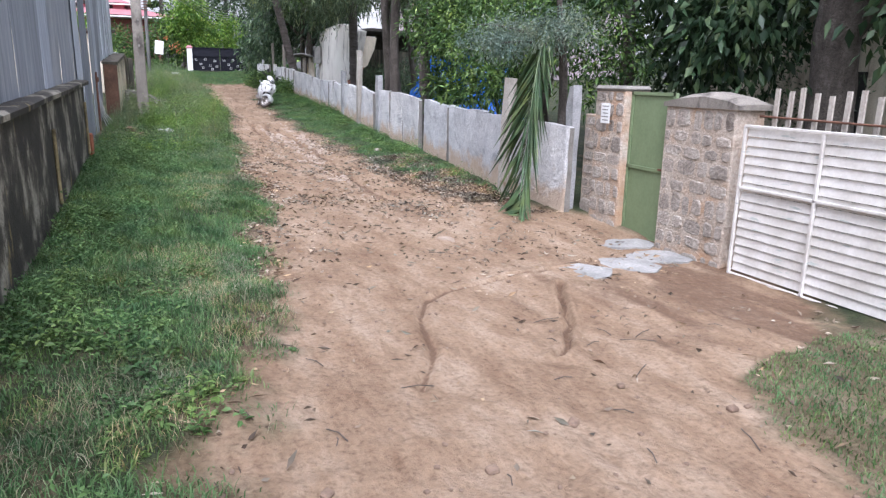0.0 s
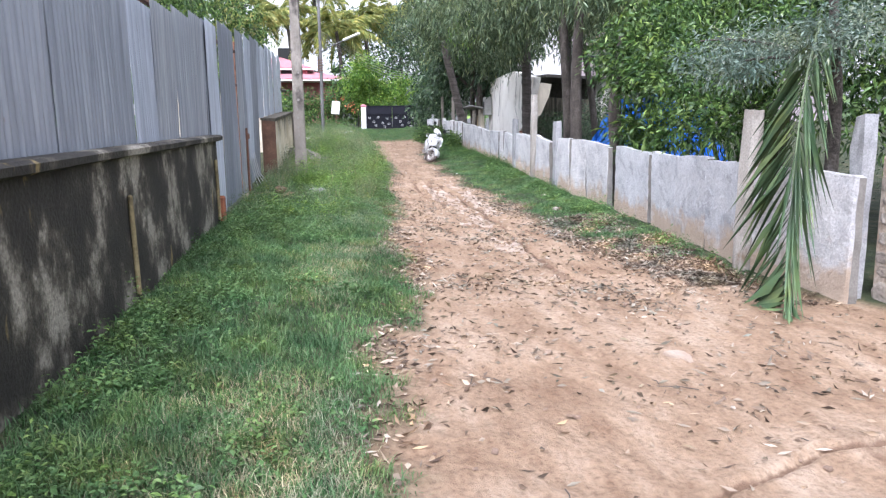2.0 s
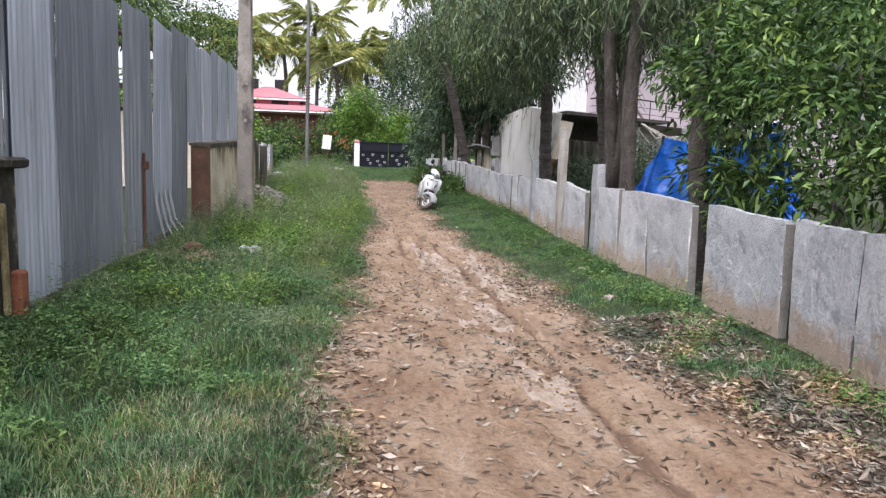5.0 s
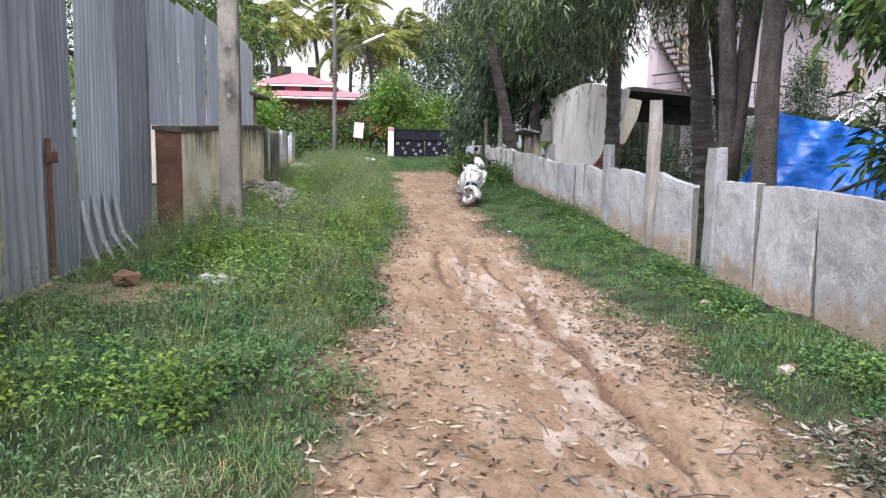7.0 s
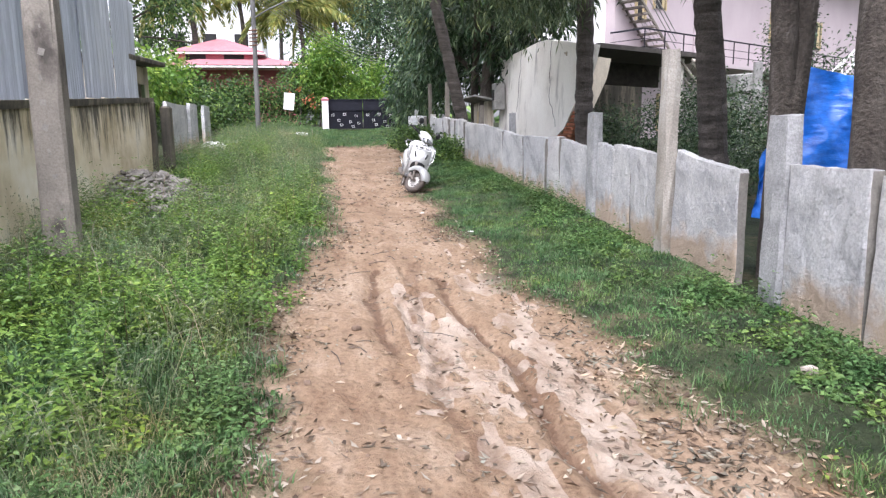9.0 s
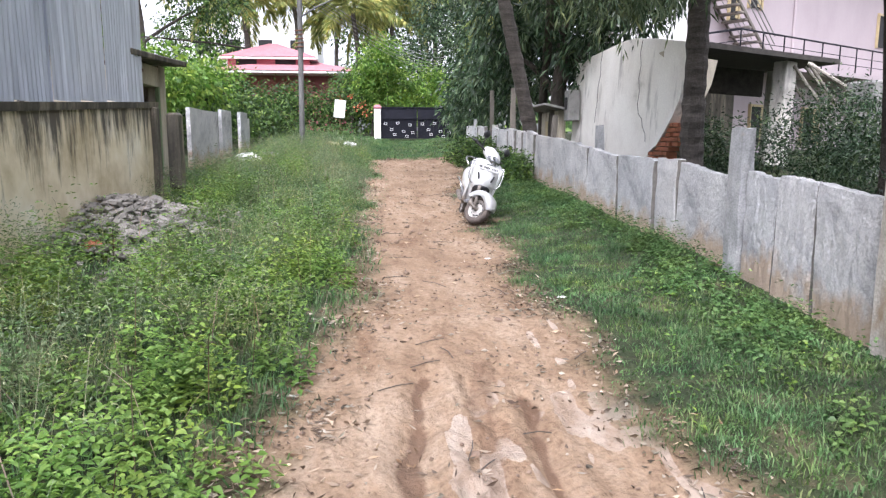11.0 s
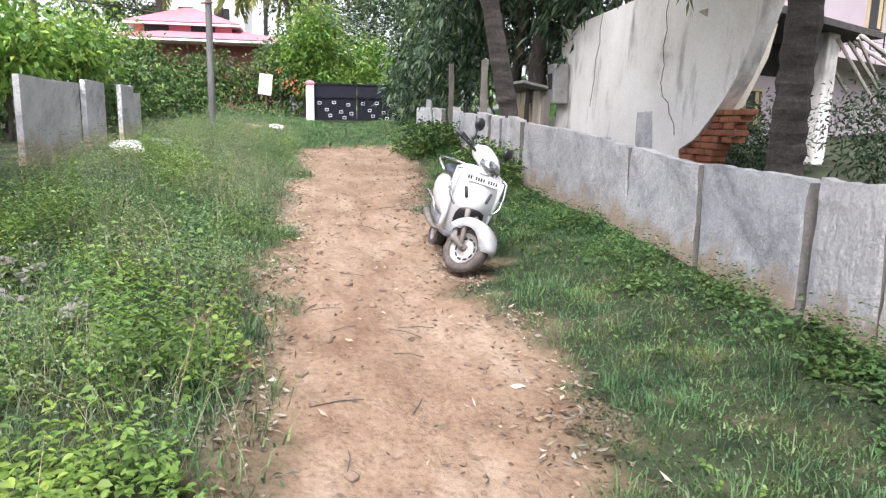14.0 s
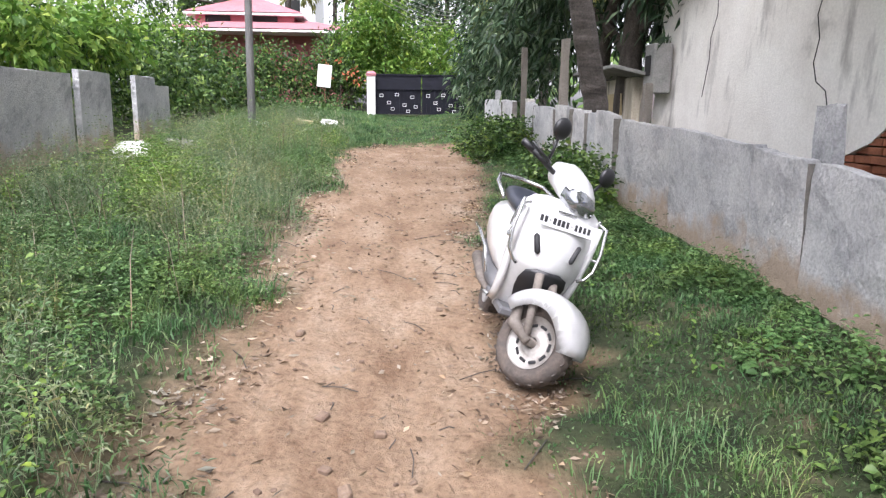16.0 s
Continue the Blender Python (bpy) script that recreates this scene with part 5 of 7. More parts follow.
for p in range(3):
    bm = bmesh.new()
    box(bm, (11.83, 3.5 + 3 * p, 1.1), (0.06, 1.1, 1.3))
    part("window", bm, DARK, shade)

# ---- vegetation ----
def leaves(P, D, L, W, fold=0.15, droop=0.0):
    """One folded diamond leaf at each point P along D, of length L and width W: vertices and triangles."""
    n = len(P)
    D = D / (np.linalg.norm(D, axis=1, keepdims=True) + 1e-9)
    R = rng.normal(size=(n, 3))
    S = np.cross(D, R)
    S /= np.linalg.norm(S, axis=1, keepdims=True) + 1e-9
    N = np.cross(S, D)
    L, W = np.broadcast_to(L, n)[:, None], np.broadcast_to(W, n)[:, None]
    mid = P + D * L * 0.45
    tip = P + D * L
    tip[:, 2] -= droop * L[:, 0]
    V = np.stack([P, mid + S * W / 2 + N * W * fold, tip, mid - S * W / 2 + N * W * fold], 1).reshape(-1, 3)
    k = np.arange(n)[:, None] * 4
    T = np.concatenate([k + [0, 1, 2], k + [0, 2, 3]])
    return V, T


def join(sets):
    Vs, Ts, o = [], [], 0
    for V, T in sets:
        Vs.append(V)
        Ts.append(T + o)
        o += len(V)
    return np.concatenate(Vs), np.concatenate(Ts)


def blob(c, rad, clumps, per, spread):
    """Leaf places in clumps inside an ellipsoid, thicker towards its skin."""
    d = rng.normal(size=(clumps, 3))
    d /= np.linalg.norm(d, axis=1, keepdims=True)
    q = d * (rng.random((clumps, 1)) ** 0.45) * np.array(rad) + np.array(c)
    P = np.repeat(q, per, 0) + rng.normal(size=(clumps * per, 3)) * spread
    out = P - np.repeat(q, per, 0)
    return P, out


def crown_mesh(blobs, size, width, material, hang=0.0, spread=0.16, fold=0.15, per=14):
    sets = []
    for c, rad, clumps in blobs:
        P, out = blob(c, rad, clumps, per, spread)
        D = out / (np.linalg.norm(out, axis=1, keepdims=True) + 1e-9) + rng.normal(size=P.shape) * 0.35
        D[:, 2] -= hang
        n = len(P)
        sets.append(leaves(P, D, size * rng.uniform(0.7, 1.3, n), width * rng.uniform(0.7, 1.3, n), fold, 0.15))
    V, T = join(sets)
    return np_mesh("crown", V, T, material)


def weeping_mesh(blobs, material, strand=0.8, leaf=0.17, width=0.026, gap=0.045):
    """Hanging strands of narrow leaves below points spread through the blobs."""
    Ps, Ds = [], []
    for c, rad, count in blobs:
        d = rng.normal(size=(count, 3))
        d /= np.linalg.norm(d, axis=1, keepdims=True)
        q = d * (rng.random((count, 1)) ** 0.5) * np.array(rad) + np.array(c)
        for p in q:
            k = int(strand * rng.uniform(0.5, 1.3) / gap)
            s = np.arange(k) * gap
            sway = rng.normal(size=2) * 0.22
            line = np.stack([p[0] + sway[0] * s, p[1] + sway[1] * s, p[2] - s + 0.25 * s * s * rng.uniform(-0.5, 0.5)], 1)
            Ps.append(line + rng.normal(size=line.shape) * 0.025)
            dd = rng.normal(size=line.shape) * 0.55
            dd[:, 2] -= 1.0
            Ds.append(dd)
    P, D = np.concatenate(Ps), np.concatenate(Ds)
    n = len(P)
    V, T = leaves(P, D, leaf * rng.uniform(0.7, 1.3, n), width * rng.uniform(0.8, 1.3, n), 0.1, 0.1)
    return np_mesh("crown", V, T, material)


def add_mesh(name, me, parent, label=""):
    ob = new(name, me)
    ob.parent = parent
    if label:
        ob["label"] = label
    return ob


def trunk_of(parent, pts, radii, material, seed, seg=12, rings=0.0):
    """A tapered, bumpy trunk along a smooth curve through pts; rings: depth of palm leaf scars."""
    pts = [Vector(p) for p in pts]
    n = 26 if rings else 16
    bm = bmesh.new()
    r = random.Random(seed)
    path, rad = [], []
    for i in range(n * (2 if rings else 1)):
        t = i / (n * (2 if rings else 1) - 1) * (len(pts) - 1)
        k = min(int(t), len(pts) - 2)
        f = t - k
        p0, p1, p2, p3 = pts[max(k - 1, 0)], pts[k], pts[k + 1], pts[min(k + 2, len(pts) - 1)]
        path.append(0.5 * ((2 * p1) + (p2 - p0) * f + (2 * p0 - 5 * p1 + 4 * p2 - p3) * f * f + (3 * p1 - p0 - 3 * p2 + p3) * f ** 3))
        a = radii[k] * (1 - f) + radii[k + 1] * f
        rad.append(a * (1 + (rings if i % 2 else -rings) + r.uniform(-0.03, 0.03)))
    vr = tube(bm, path, rad, seg)
    for ring in vr:
        for v in ring:
            v.co += Vector((r.uniform(-1, 1), r.uniform(-1, 1), 0)) * rad[0] * 0.05
    return part("trunk", bm, material, parent, "", not rings)


def limb(parent, p, q, r0, r1, material, bend=0.3):
    bm = bmesh.new()
    p, q = Vector(p), Vector(q)
    mid = (p + q) / 2 + Vector((0, 0, (q - p).length * bend))
    tube(bm, arc(p, mid, q, 8), [r0 + (r1 - r0) * i / 7 for i in range(8)], 7)
    return part("limb", bm, material, parent, "", True)


# trees and palms along the slab wall
def tree(label, base, pts, radii, bark, seed, rings=0.0):
    ob = thing("tree", label, "tree")
    trunk_of(ob, [(base[0], base[1], gz(base[0], base[1]) - 0.2)] + pts, radii, bark, seed, 12, rings)
    return ob


# leaning palm by the fence, rings on its trunk
t = tree("leaning ringed palm trunk beside the slab wall", (6.0, 31.4), [(5.75, 31.2, 1.6), (5.25, 30.8, 3.4), (4.65, 30.4, 5.6), (4.2, 30.2, 7.6)], [0.2, 0.17, 0.15, 0.14, 0.13], PALMBARK, 1, 0.05)
PALM_TOPS = [((4.2, 30.2, 7.6), t)]
t = tree("ringed palm trunk behind the slab wall", (6.95, 25.4), [(6.86, 25.37, 1.4), (6.78, 25.2, 3.0), (6.7, 25.0, 5.5), (6.7, 24.9, 8.0)], [0.2, 0.17, 0.155, 0.14, 0.13], PALMBARK, 2, 0.05)
PALM_TOPS.append(((6.7, 24.9, 8.0), t))
t = tree("thick ringed palm trunk behind the slab wall", (7.15, 21.3), [(7.05, 21.25, 1.2), (6.85, 21.15, 2.6), (6.65, 21.05, 4.2), (6.5, 21.0, 7.2)], [0.22, 0.185, 0.165, 0.15, 0.14], PALMBARK, 3, 0.05)
PALM_TOPS.append(((6.5, 21.0, 7.2), t))

# forked rough-barked tree and slimmer stems
t = tree("rough grey forked tree with hanging narrow leaves", (5.8, 18.12), [(5.84, 18.2, 0.8), (5.88, 18.25, 1.5), (5.75, 18.2, 3.0), (5.7, 18.4, 5.2)], [0.15, 0.125, 0.115, 0.1, 0.07], BARK, 4)
limb(t, (5.88, 18.2, 1.1), (6.25, 18.3, 4.8), 0.12, 0.09, BARK, 0.01)
limb(t, (5.72, 18.3, 4.2), (4.6, 19.2, 5.4), 0.07, 0.03, BARK)
add_mesh("crown", weeping_mesh([((5.5, 19.8, 5.2), (1.7, 1.9, 0.9), 330), ((6.8, 18.6, 4.9), (1.5, 1.9, 0.9), 300)], LEAF_GREY, 1.1), t)
t = tree("slender straight tree with thin hanging leaves", (5.66, 16.95), [(5.62, 16.95, 1.2), (5.6, 16.95, 2.6), (5.7, 16.9, 5.5)], [0.14, 0.12, 0.11, 0.07], BARK, 5)
add_mesh("crown", weeping_mesh([((5.9, 16.6, 4.7), (1.3, 1.6, 0.8), 260)], LEAF_GREY, 1.0), t)
t = tree("slender tree with drooping grey-green leaves", (8.5, 23.4), [(8.4, 23.3, 1.6), (8.0, 23.0, 3.4), (7.2, 22.4, 6.0)], [0.12, 0.1, 0.09, 0.06], BARK, 6)
limb(t, (7.6, 22.7, 5.0), (5.0, 22.6, 5.6), 0.06, 0.025, BARK)
add_mesh("crown", weeping_mesh([((5.2, 22.6, 5.3), (1.8, 1.9, 0.9), 380), ((7.0, 21.5, 5.2), (1.5, 1.9, 0.9), 300)], LEAF_GREY, 1.1), t)
t = tree("weeping tree arching over the lane", (7.0, 35.2), [(6.8, 34.6, 2.6), (6.3, 32.0, 5.0), (5.2, 29.0, 6.6)], [0.14, 0.12, 0.1, 0.06], BARK, 7)
limb(t, (5.6, 30.0, 6.2), (3.7, 27.6, 5.6), 0.05, 0.02, BARK)
add_mesh("crown", weeping_mesh([((4.3, 26.5, 5.6), (1.7, 2.2, 0.9), 420), ((5.8, 25.2, 5.0), (1.2, 2.2, 0.9), 300), ((6.6, 27.5, 5.3), (1.2, 2.2, 0.9), 220)], LEAF_GREY, 1.2), t)
add_mesh("crown", weeping_mesh([((4.9, 25.6, 5.1), (0.5, 0.6, 0.5), 50)], LEAF_BRIGHT, 0.9, 0.16, 0.035), t, "fresh light green shoots")

# dark mango-like tree hiding the end of the ruined wall
t = tree("dense dark-leaved tree crowding over the ruined wall", (6.9, 33.6), [(6.9, 33.5, 2.0), (7.0, 33.4, 4.0), (7.1, 33.4, 6.0)], [0.22, 0.2, 0.16, 0.1], BARK, 8)
limb(t, (6.95, 33.4, 2.6), (5.6, 35.5, 4.0), 0.1, 0.04, BARK)
limb(t, (6.95, 33.4, 3.0), (8.6, 31.5, 4.6), 0.1, 0.04, BARK)
add_mesh("crown", crown_mesh([((6.6, 34.2, 5.0), (1.9, 1.9, 1.5), 240), ((6.3, 37.0, 4.0), (1.5, 2.2, 1.8), 200), ((7.9, 31.8, 5.0), (1.4, 1.4, 1.2), 150), ((6.2, 40.5, 3.7), (1.4, 2.2, 1.9), 160), ((7.6, 33.5, 3.6), (1.0, 1.4, 1.0), 80), ((5.9, 43.5, 3.0), (1.1, 2.0, 1.7), 130), ((6.6, 34.0, 7.0), (2.2, 2.2, 1.3), 180)], 0.27, 0.062, LEAF_DARK, 0.75, 0.2, 0.15, 20), t)

# bush overhanging the slabs, with the blue sheet behind
t = thing("bush", "large leafy shrub overhanging the granite slabs", "bush")
for k in range(6):
    a = Vector((6.4 + 0.25 * k, 12.0 + 0.6 * (k % 3), -0.2))
    limb(t, a, a + Vector((random.Random(k).uniform(-0.9, 0.4), random.Random(k + 9).uniform(-1, 1), 2.6)), 0.05, 0.015, BARK, 0.05)
add_mesh("foliage", crown_mesh([((6.1, 12.4, 1.9), (0.9, 1.6, 0.85), 170), ((6.6, 11.2, 2.6), (0.9, 1.3, 1.0), 150), ((6.2, 13.6, 2.4), (0.8, 1.2, 0.7), 100), ((7.2, 13.0, 3.3), (1.3, 2.0, 0.9), 150), ((6.9, 10.0, 2.0), (0.8, 0.9, 1.1), 110), ((5.75, 11.8, 1.35), (0.5, 1.0, 0.4), 60)], 0.115, 0.036, LEAF_MID, 0.25, 0.16, 0.15, 24), t)
t = thing("bush", "shrub with long narrow dark leaves behind slabs", "bush")
limb(t, (6.3, 14.6, -0.1), (6.2, 14.8, 1.5), 0.04, 0.015, BARK, 0.05)
add_mesh("foliage", crown_mesh([((6.0, 14.3, 1.25), (0.5, 0.8, 0.5), 80), ((6.4, 15.6, 1.5), (0.6, 0.7, 0.6), 70)], 0.2, 0.035, LEAF_MID, 0.2, 0.12), t)

t = tree("leafy tree with a brown trunk between the slabs", (5.72, 14.85), [(5.68, 14.87, 0.9), (5.64, 14.95, 1.7), (5.8, 15.1, 3.0)], [0.15, 0.13, 0.12, 0.06], BARK, 16)
add_mesh("crown", crown_mesh([((5.9, 15.2, 2.6), (0.6, 0.8, 0.4), 130), ((6.2, 14.4, 3.0), (0.9, 1.2, 0.6), 170), ((5.7, 14.3, 2.2), (0.4, 0.5, 0.3), 50)], 0.12, 0.042, LEAF_MID, 0.3, 0.14), t)

# trees above the gateway
t = tree("thick old trunk with broad dull green leaves", (8.6, 6.9), [(8.45, 6.85, 1.2), (8.2, 6.7, 2.4), (8.0, 6.4, 4.5)], [0.36, 0.3, 0.27, 0.2], BARK, 11)
limb(t, (8.3, 6.75, 2.0), (8.9, 5.4, 3.6), 0.16, 0.07, BARK, 0.1)
add_mesh("crown", crown_mesh([((8.4, 8.4, 2.6), (1.2, 1.6, 0.9), 90), ((8.6, 5.4, 2.9), (1.3, 1.6, 0.8), 80), ((9.5, 7.0, 3.6), (1.8, 3.5, 1.0), 130), ((9.4, 10.5, 2.4), (1.2, 1.8, 1.2), 100)], 0.19, 0.1, LEAF_DARK, 0.6, 0.3, 0.2, 22), t)
t = tree("dark thin trunk behind the stone pillars", (7.5, 10.0), [(7.5, 10.1, 1.8), (7.45, 10.1, 4.5)], [0.14, 0.12, 0.09], BARK, 12)
add_mesh("crown", crown_mesh([((7.6, 9.6, 3.4), (1.3, 1.8, 0.9), 110), ((8.6, 12.0, 4.0), (1.6, 2.2, 0.9), 110)], 0.2, 0.11, LEAF_DARK, 0.5, 0.26, 0.2, 10), t)
t = tree("young tree with feathery blue-grey foliage over the wall", (5.95, 9.6), [(5.9, 9.5, 1.2), (5.7, 9.3, 2.0), (5.5, 9.2, 3.0)], [0.08, 0.07, 0.06, 0.03], BARK, 13)
for q in ((4.9, 9.7, 2.0), (5.2, 8.6, 2.0), (4.8, 10.4, 2.3)):
    limb(t, (5.7, 9.3, 1.9), q, 0.03, 0.01, BARK, 0.15)
add_mesh("crown", crown_mesh([((5.1, 10.0, 2.1), (0.65, 0.9, 0.3), 170), ((5.35, 8.8, 2.15), (0.5, 0.7, 0.3), 120)], 0.065, 0.018, LEAF_BLUE, 0.15, 0.08, 0.1, 22), t)
t = thing("bush", "mixed dark undergrowth behind the slab wall", "bush")
limb(t, (8.2, 17.0, 0), (8.2, 17.0, 1.5), 0.06, 0.02, BARK, 0.0)
add_mesh("foliage", crown_mesh([((9.0, 22.6, 0.8), (1.4, 1.2, 0.5), 160), ((9.3, 25.0, 1.2), (1.6, 1.8, 0.8), 330), ((10.5, 27.0, 1.7), (1.7, 1.5, 0.9), 380), ((9.0, 29.3, 1.3), (1.0, 0.8, 0.8), 240), ((12.0, 24.5, 1.9), (1.6, 2.0, 1.3), 320), ((10.6, 12.0, 1.2), (1.0, 4.0, 1.4), 260), ((13.4, 28.6, 3.4), (0.5, 0.5, 1.3), 300)], 0.085, 0.028, LEAF_DARK, 0.1, 0.15, 0.15, 20), t)
t = tree("broad-leaved tree hanging over the tarpaulin", (9.2, 15.5), [(9.0, 15.6, 1.5), (8.6, 15.7, 3.2), (8.2, 15.8, 4.4)], [0.13, 0.12, 0.1, 0.05], BARK, 15)
add_mesh("crown", crown_mesh([((7.6, 16.3, 3.3), (1.0, 1.2, 0.6), 150), ((6.9, 16.6, 3.2), (0.6, 0.6, 0.4), 80), ((8.4, 17.6, 3.9), (0.9, 1.0, 0.5), 190), ((8.6, 15.0, 4.0), (1.6, 1.8, 0.9), 200), ((10.2, 16.6, 3.9), (1.2, 1.2, 0.8), 240)], 0.24, 0.1, LEAF_MID, 0.9, 0.22, 0.2, 14), t)


# palms
def frond_mesh(length, droop, leaf, n, material, width=0.035, name="frond"):
    """A feather palm leaf along +x from the origin."""
    t_ = np.linspace(0.08, 1, n)
    x = length * t_ * (1 - 0.25 * droop * t_)
    z = length * (0.35 * t_ - droop * t_ * t_)
    P = np.stack([x, 0 * x, z], 1)
    sets = []
    for s in (-1, 1):
        D = np.stack([0.75 + 0 * x, s * (1.0 - 0.35 * t_), -0.35 - 0.5 * t_], 1) + rng.normal(size=(n, 3)) * 0.12
        sets.append(leaves(P, D, leaf * np.sin(np.pi * np.clip(t_ * 0.85 + 0.12, 0, 1)) + 0.1, width, 0.1, 0.25))
    a = np.stack([x, 0 * x - 0.02 * (1.05 - t_), z], 1)
    b = np.stack([x, 0 * x + 0.02 * (1.05 - t_), z], 1)
    V = np.concatenate([a, b])
    k = np.arange(n - 1)
    T = np.concatenate([np.stack([k, k + 1, k + n], 1), np.stack([k + 1, k + n + 1, k + n], 1)])
    sets.append((V, T))
    V, T = join(sets)
    return np_mesh(name, V, T, material)


FRONDS = [frond_mesh(3.6, d, 0.85, 46, LEAF_PALM, 0.11) for d in (0.45, 0.7, 0.95)]


def palm_crown(parent, top, n=14, scale=1.0, seed=0):
    r = random.Random(seed)
    for k in range(n):
        ob = new("frond", FRONDS[k % 3])
        ob.parent = parent
        ob.matrix_basis = pose(*top, 0, r.uniform(-35, 20), 360 * k / n + r.uniform(-12, 12)) @ Matrix.Scale(scale * r.uniform(0.85, 1.1), 4)


for k, (top, ob) in enumerate(PALM_TOPS):
    palm_crown(ob, top, 12, 0.9, k)
for k, (x, y, h, s) in enumerate([(-3.4, 66, 10.5, 1.25), (0.8, 62, 9.0, 1.2), (3.2, 66, 10.5, 1.3), (-7.5, 70, 12.5, 1.3), (9.5, 52, 8.0, 1.2), (-12, 60, 10, 1.2), (6.5, 70, 12, 1.3), (12.0, 46, 8.5, 1.1), (-1.2, 74, 14, 1.3), (-5.5, 58, 9.0, 1.1)]):
    ob = thing("palm_tree", "coconut palm with yellowing drooping fronds", "palm tree", None, "", "far coconut palms")
    z = gz(x, y)
    trunk_of(ob, [(x, y, z - 0.2), (x + 0.3, y, z + h * 0.5), (x, y, z + h - 1.5)], [0.2, 0.16, 0.14], PALMBARK, k, 8, 0.04)
    palm_crown(ob, (x, y, z + h - 1.5), 16, s, k + 20)

# shrubs and trees at the end of the lane and beyond the left wall
SHRUBS = [
    ("bush", "lush bright green shrub beside the far gate", [((3.2, 50.5, 3.8), (1.6, 1.2, 1.7), 300), ((2.0, 49.8, 4.4), (1.1, 0.9, 2.0), 240), ((4.9, 50.8, 3.8), (1.5, 1.2, 1.6), 240), ((2.7, 49.6, 5.6), (0.9, 0.8, 1.0), 90)], 0.2, 0.075, LEAF_BRIGHT, 0.2),
    ("bush", "rounded green shrubs with orange flowers by the sign", [((0.4, 49.8, 3.0), (1.6, 1.0, 1.3), 260), ((-1.9, 49.2, 3.1), (1.6, 1.0, 1.3), 260), ((1.2, 51.0, 4.2), (1.3, 0.9, 1.0), 160), ((-4.4, 49.5, 3.2), (1.6, 1.2, 1.5), 240)], 0.18, 0.075, LEAF_MID, 0.1),
    ("bush", "tangled hedge behind the standing slabs", [((-3.2, 40.0, 2.4), (1.5, 2.4, 1.2), 300), ((-2.6, 44.0, 2.4), (1.8, 2.2, 1.2), 300), ((-4.2, 36.0, 2.6), (1.5, 2.4, 1.2), 260)], 0.16, 0.08, LEAF_MID, 0.1),
    ("bush", "bright papaya-like shrub above the hedge", [((-3.2, 33.6, 3.0), (1.1, 1.3, 0.8), 170), ((-4.6, 31.5, 3.4), (1.4, 1.6, 1.0), 220), ((-2.9, 36.5, 3.2), (0.9, 1.2, 0.7), 130)], 0.17, 0.085, LEAF_BRIGHT, 0.3),
    ("bush", "low weedy bank along the lane's end", [((-1.6, 45.5, 1.9), (1.4, 1.6, 0.6), 120), ((0.4, 46.6, 1.8), (1.2, 1.0, 0.5), 90), ((6.3, 44.0, 1.7), (0.8, 2.4, 0.7), 110), ((5.9, 46.4, 2.0), (0.7, 0.8, 1.3), 90)], 0.13, 0.055, WEED, 0.0),
]
for name, label, blobs, size, width, mt, hang in SHRUBS:
    ob = thing(name, label, "bush")
    for k, (c, rad, _) in enumerate(blobs):
        z = gz(c[0], c[1]) - 0.1
        limb(ob, (c[0], c[1], z), (c[0] + 0.1, c[1], c[2] + 0.2), 0.05, 0.02, BARK, 0.03)
    add_mesh("foliage", crown_mesh(blobs, size, width, mt, hang, 0.2), ob)
t = thing("flowering_shrub", "thin shrub with small orange flower clusters", "shrub")
limb(t, (1.0, 48.9, 1.6), (1.1, 48.9, 3.2), 0.03, 0.01, BARK, 0)
for fx, fy, fz in ((0.6, 48.8, 3.5), (1.0, 48.9, 3.7), (1.3, 48.8, 3.2), (0.75, 48.7, 3.05), (1.7, 48.7, 2.9), (1.5, 48.6, 3.3)):
    P, out = blob((fx, fy, fz), (0.1, 0.08, 0.08), 1, 16, 0.06)
    V, T = leaves(P, out, 0.09, 0.07, 0.2)
    add_mesh("flower_cluster", np_mesh("flower_cluster", V, T, FLOWER), t)["kind"] = "stuff"
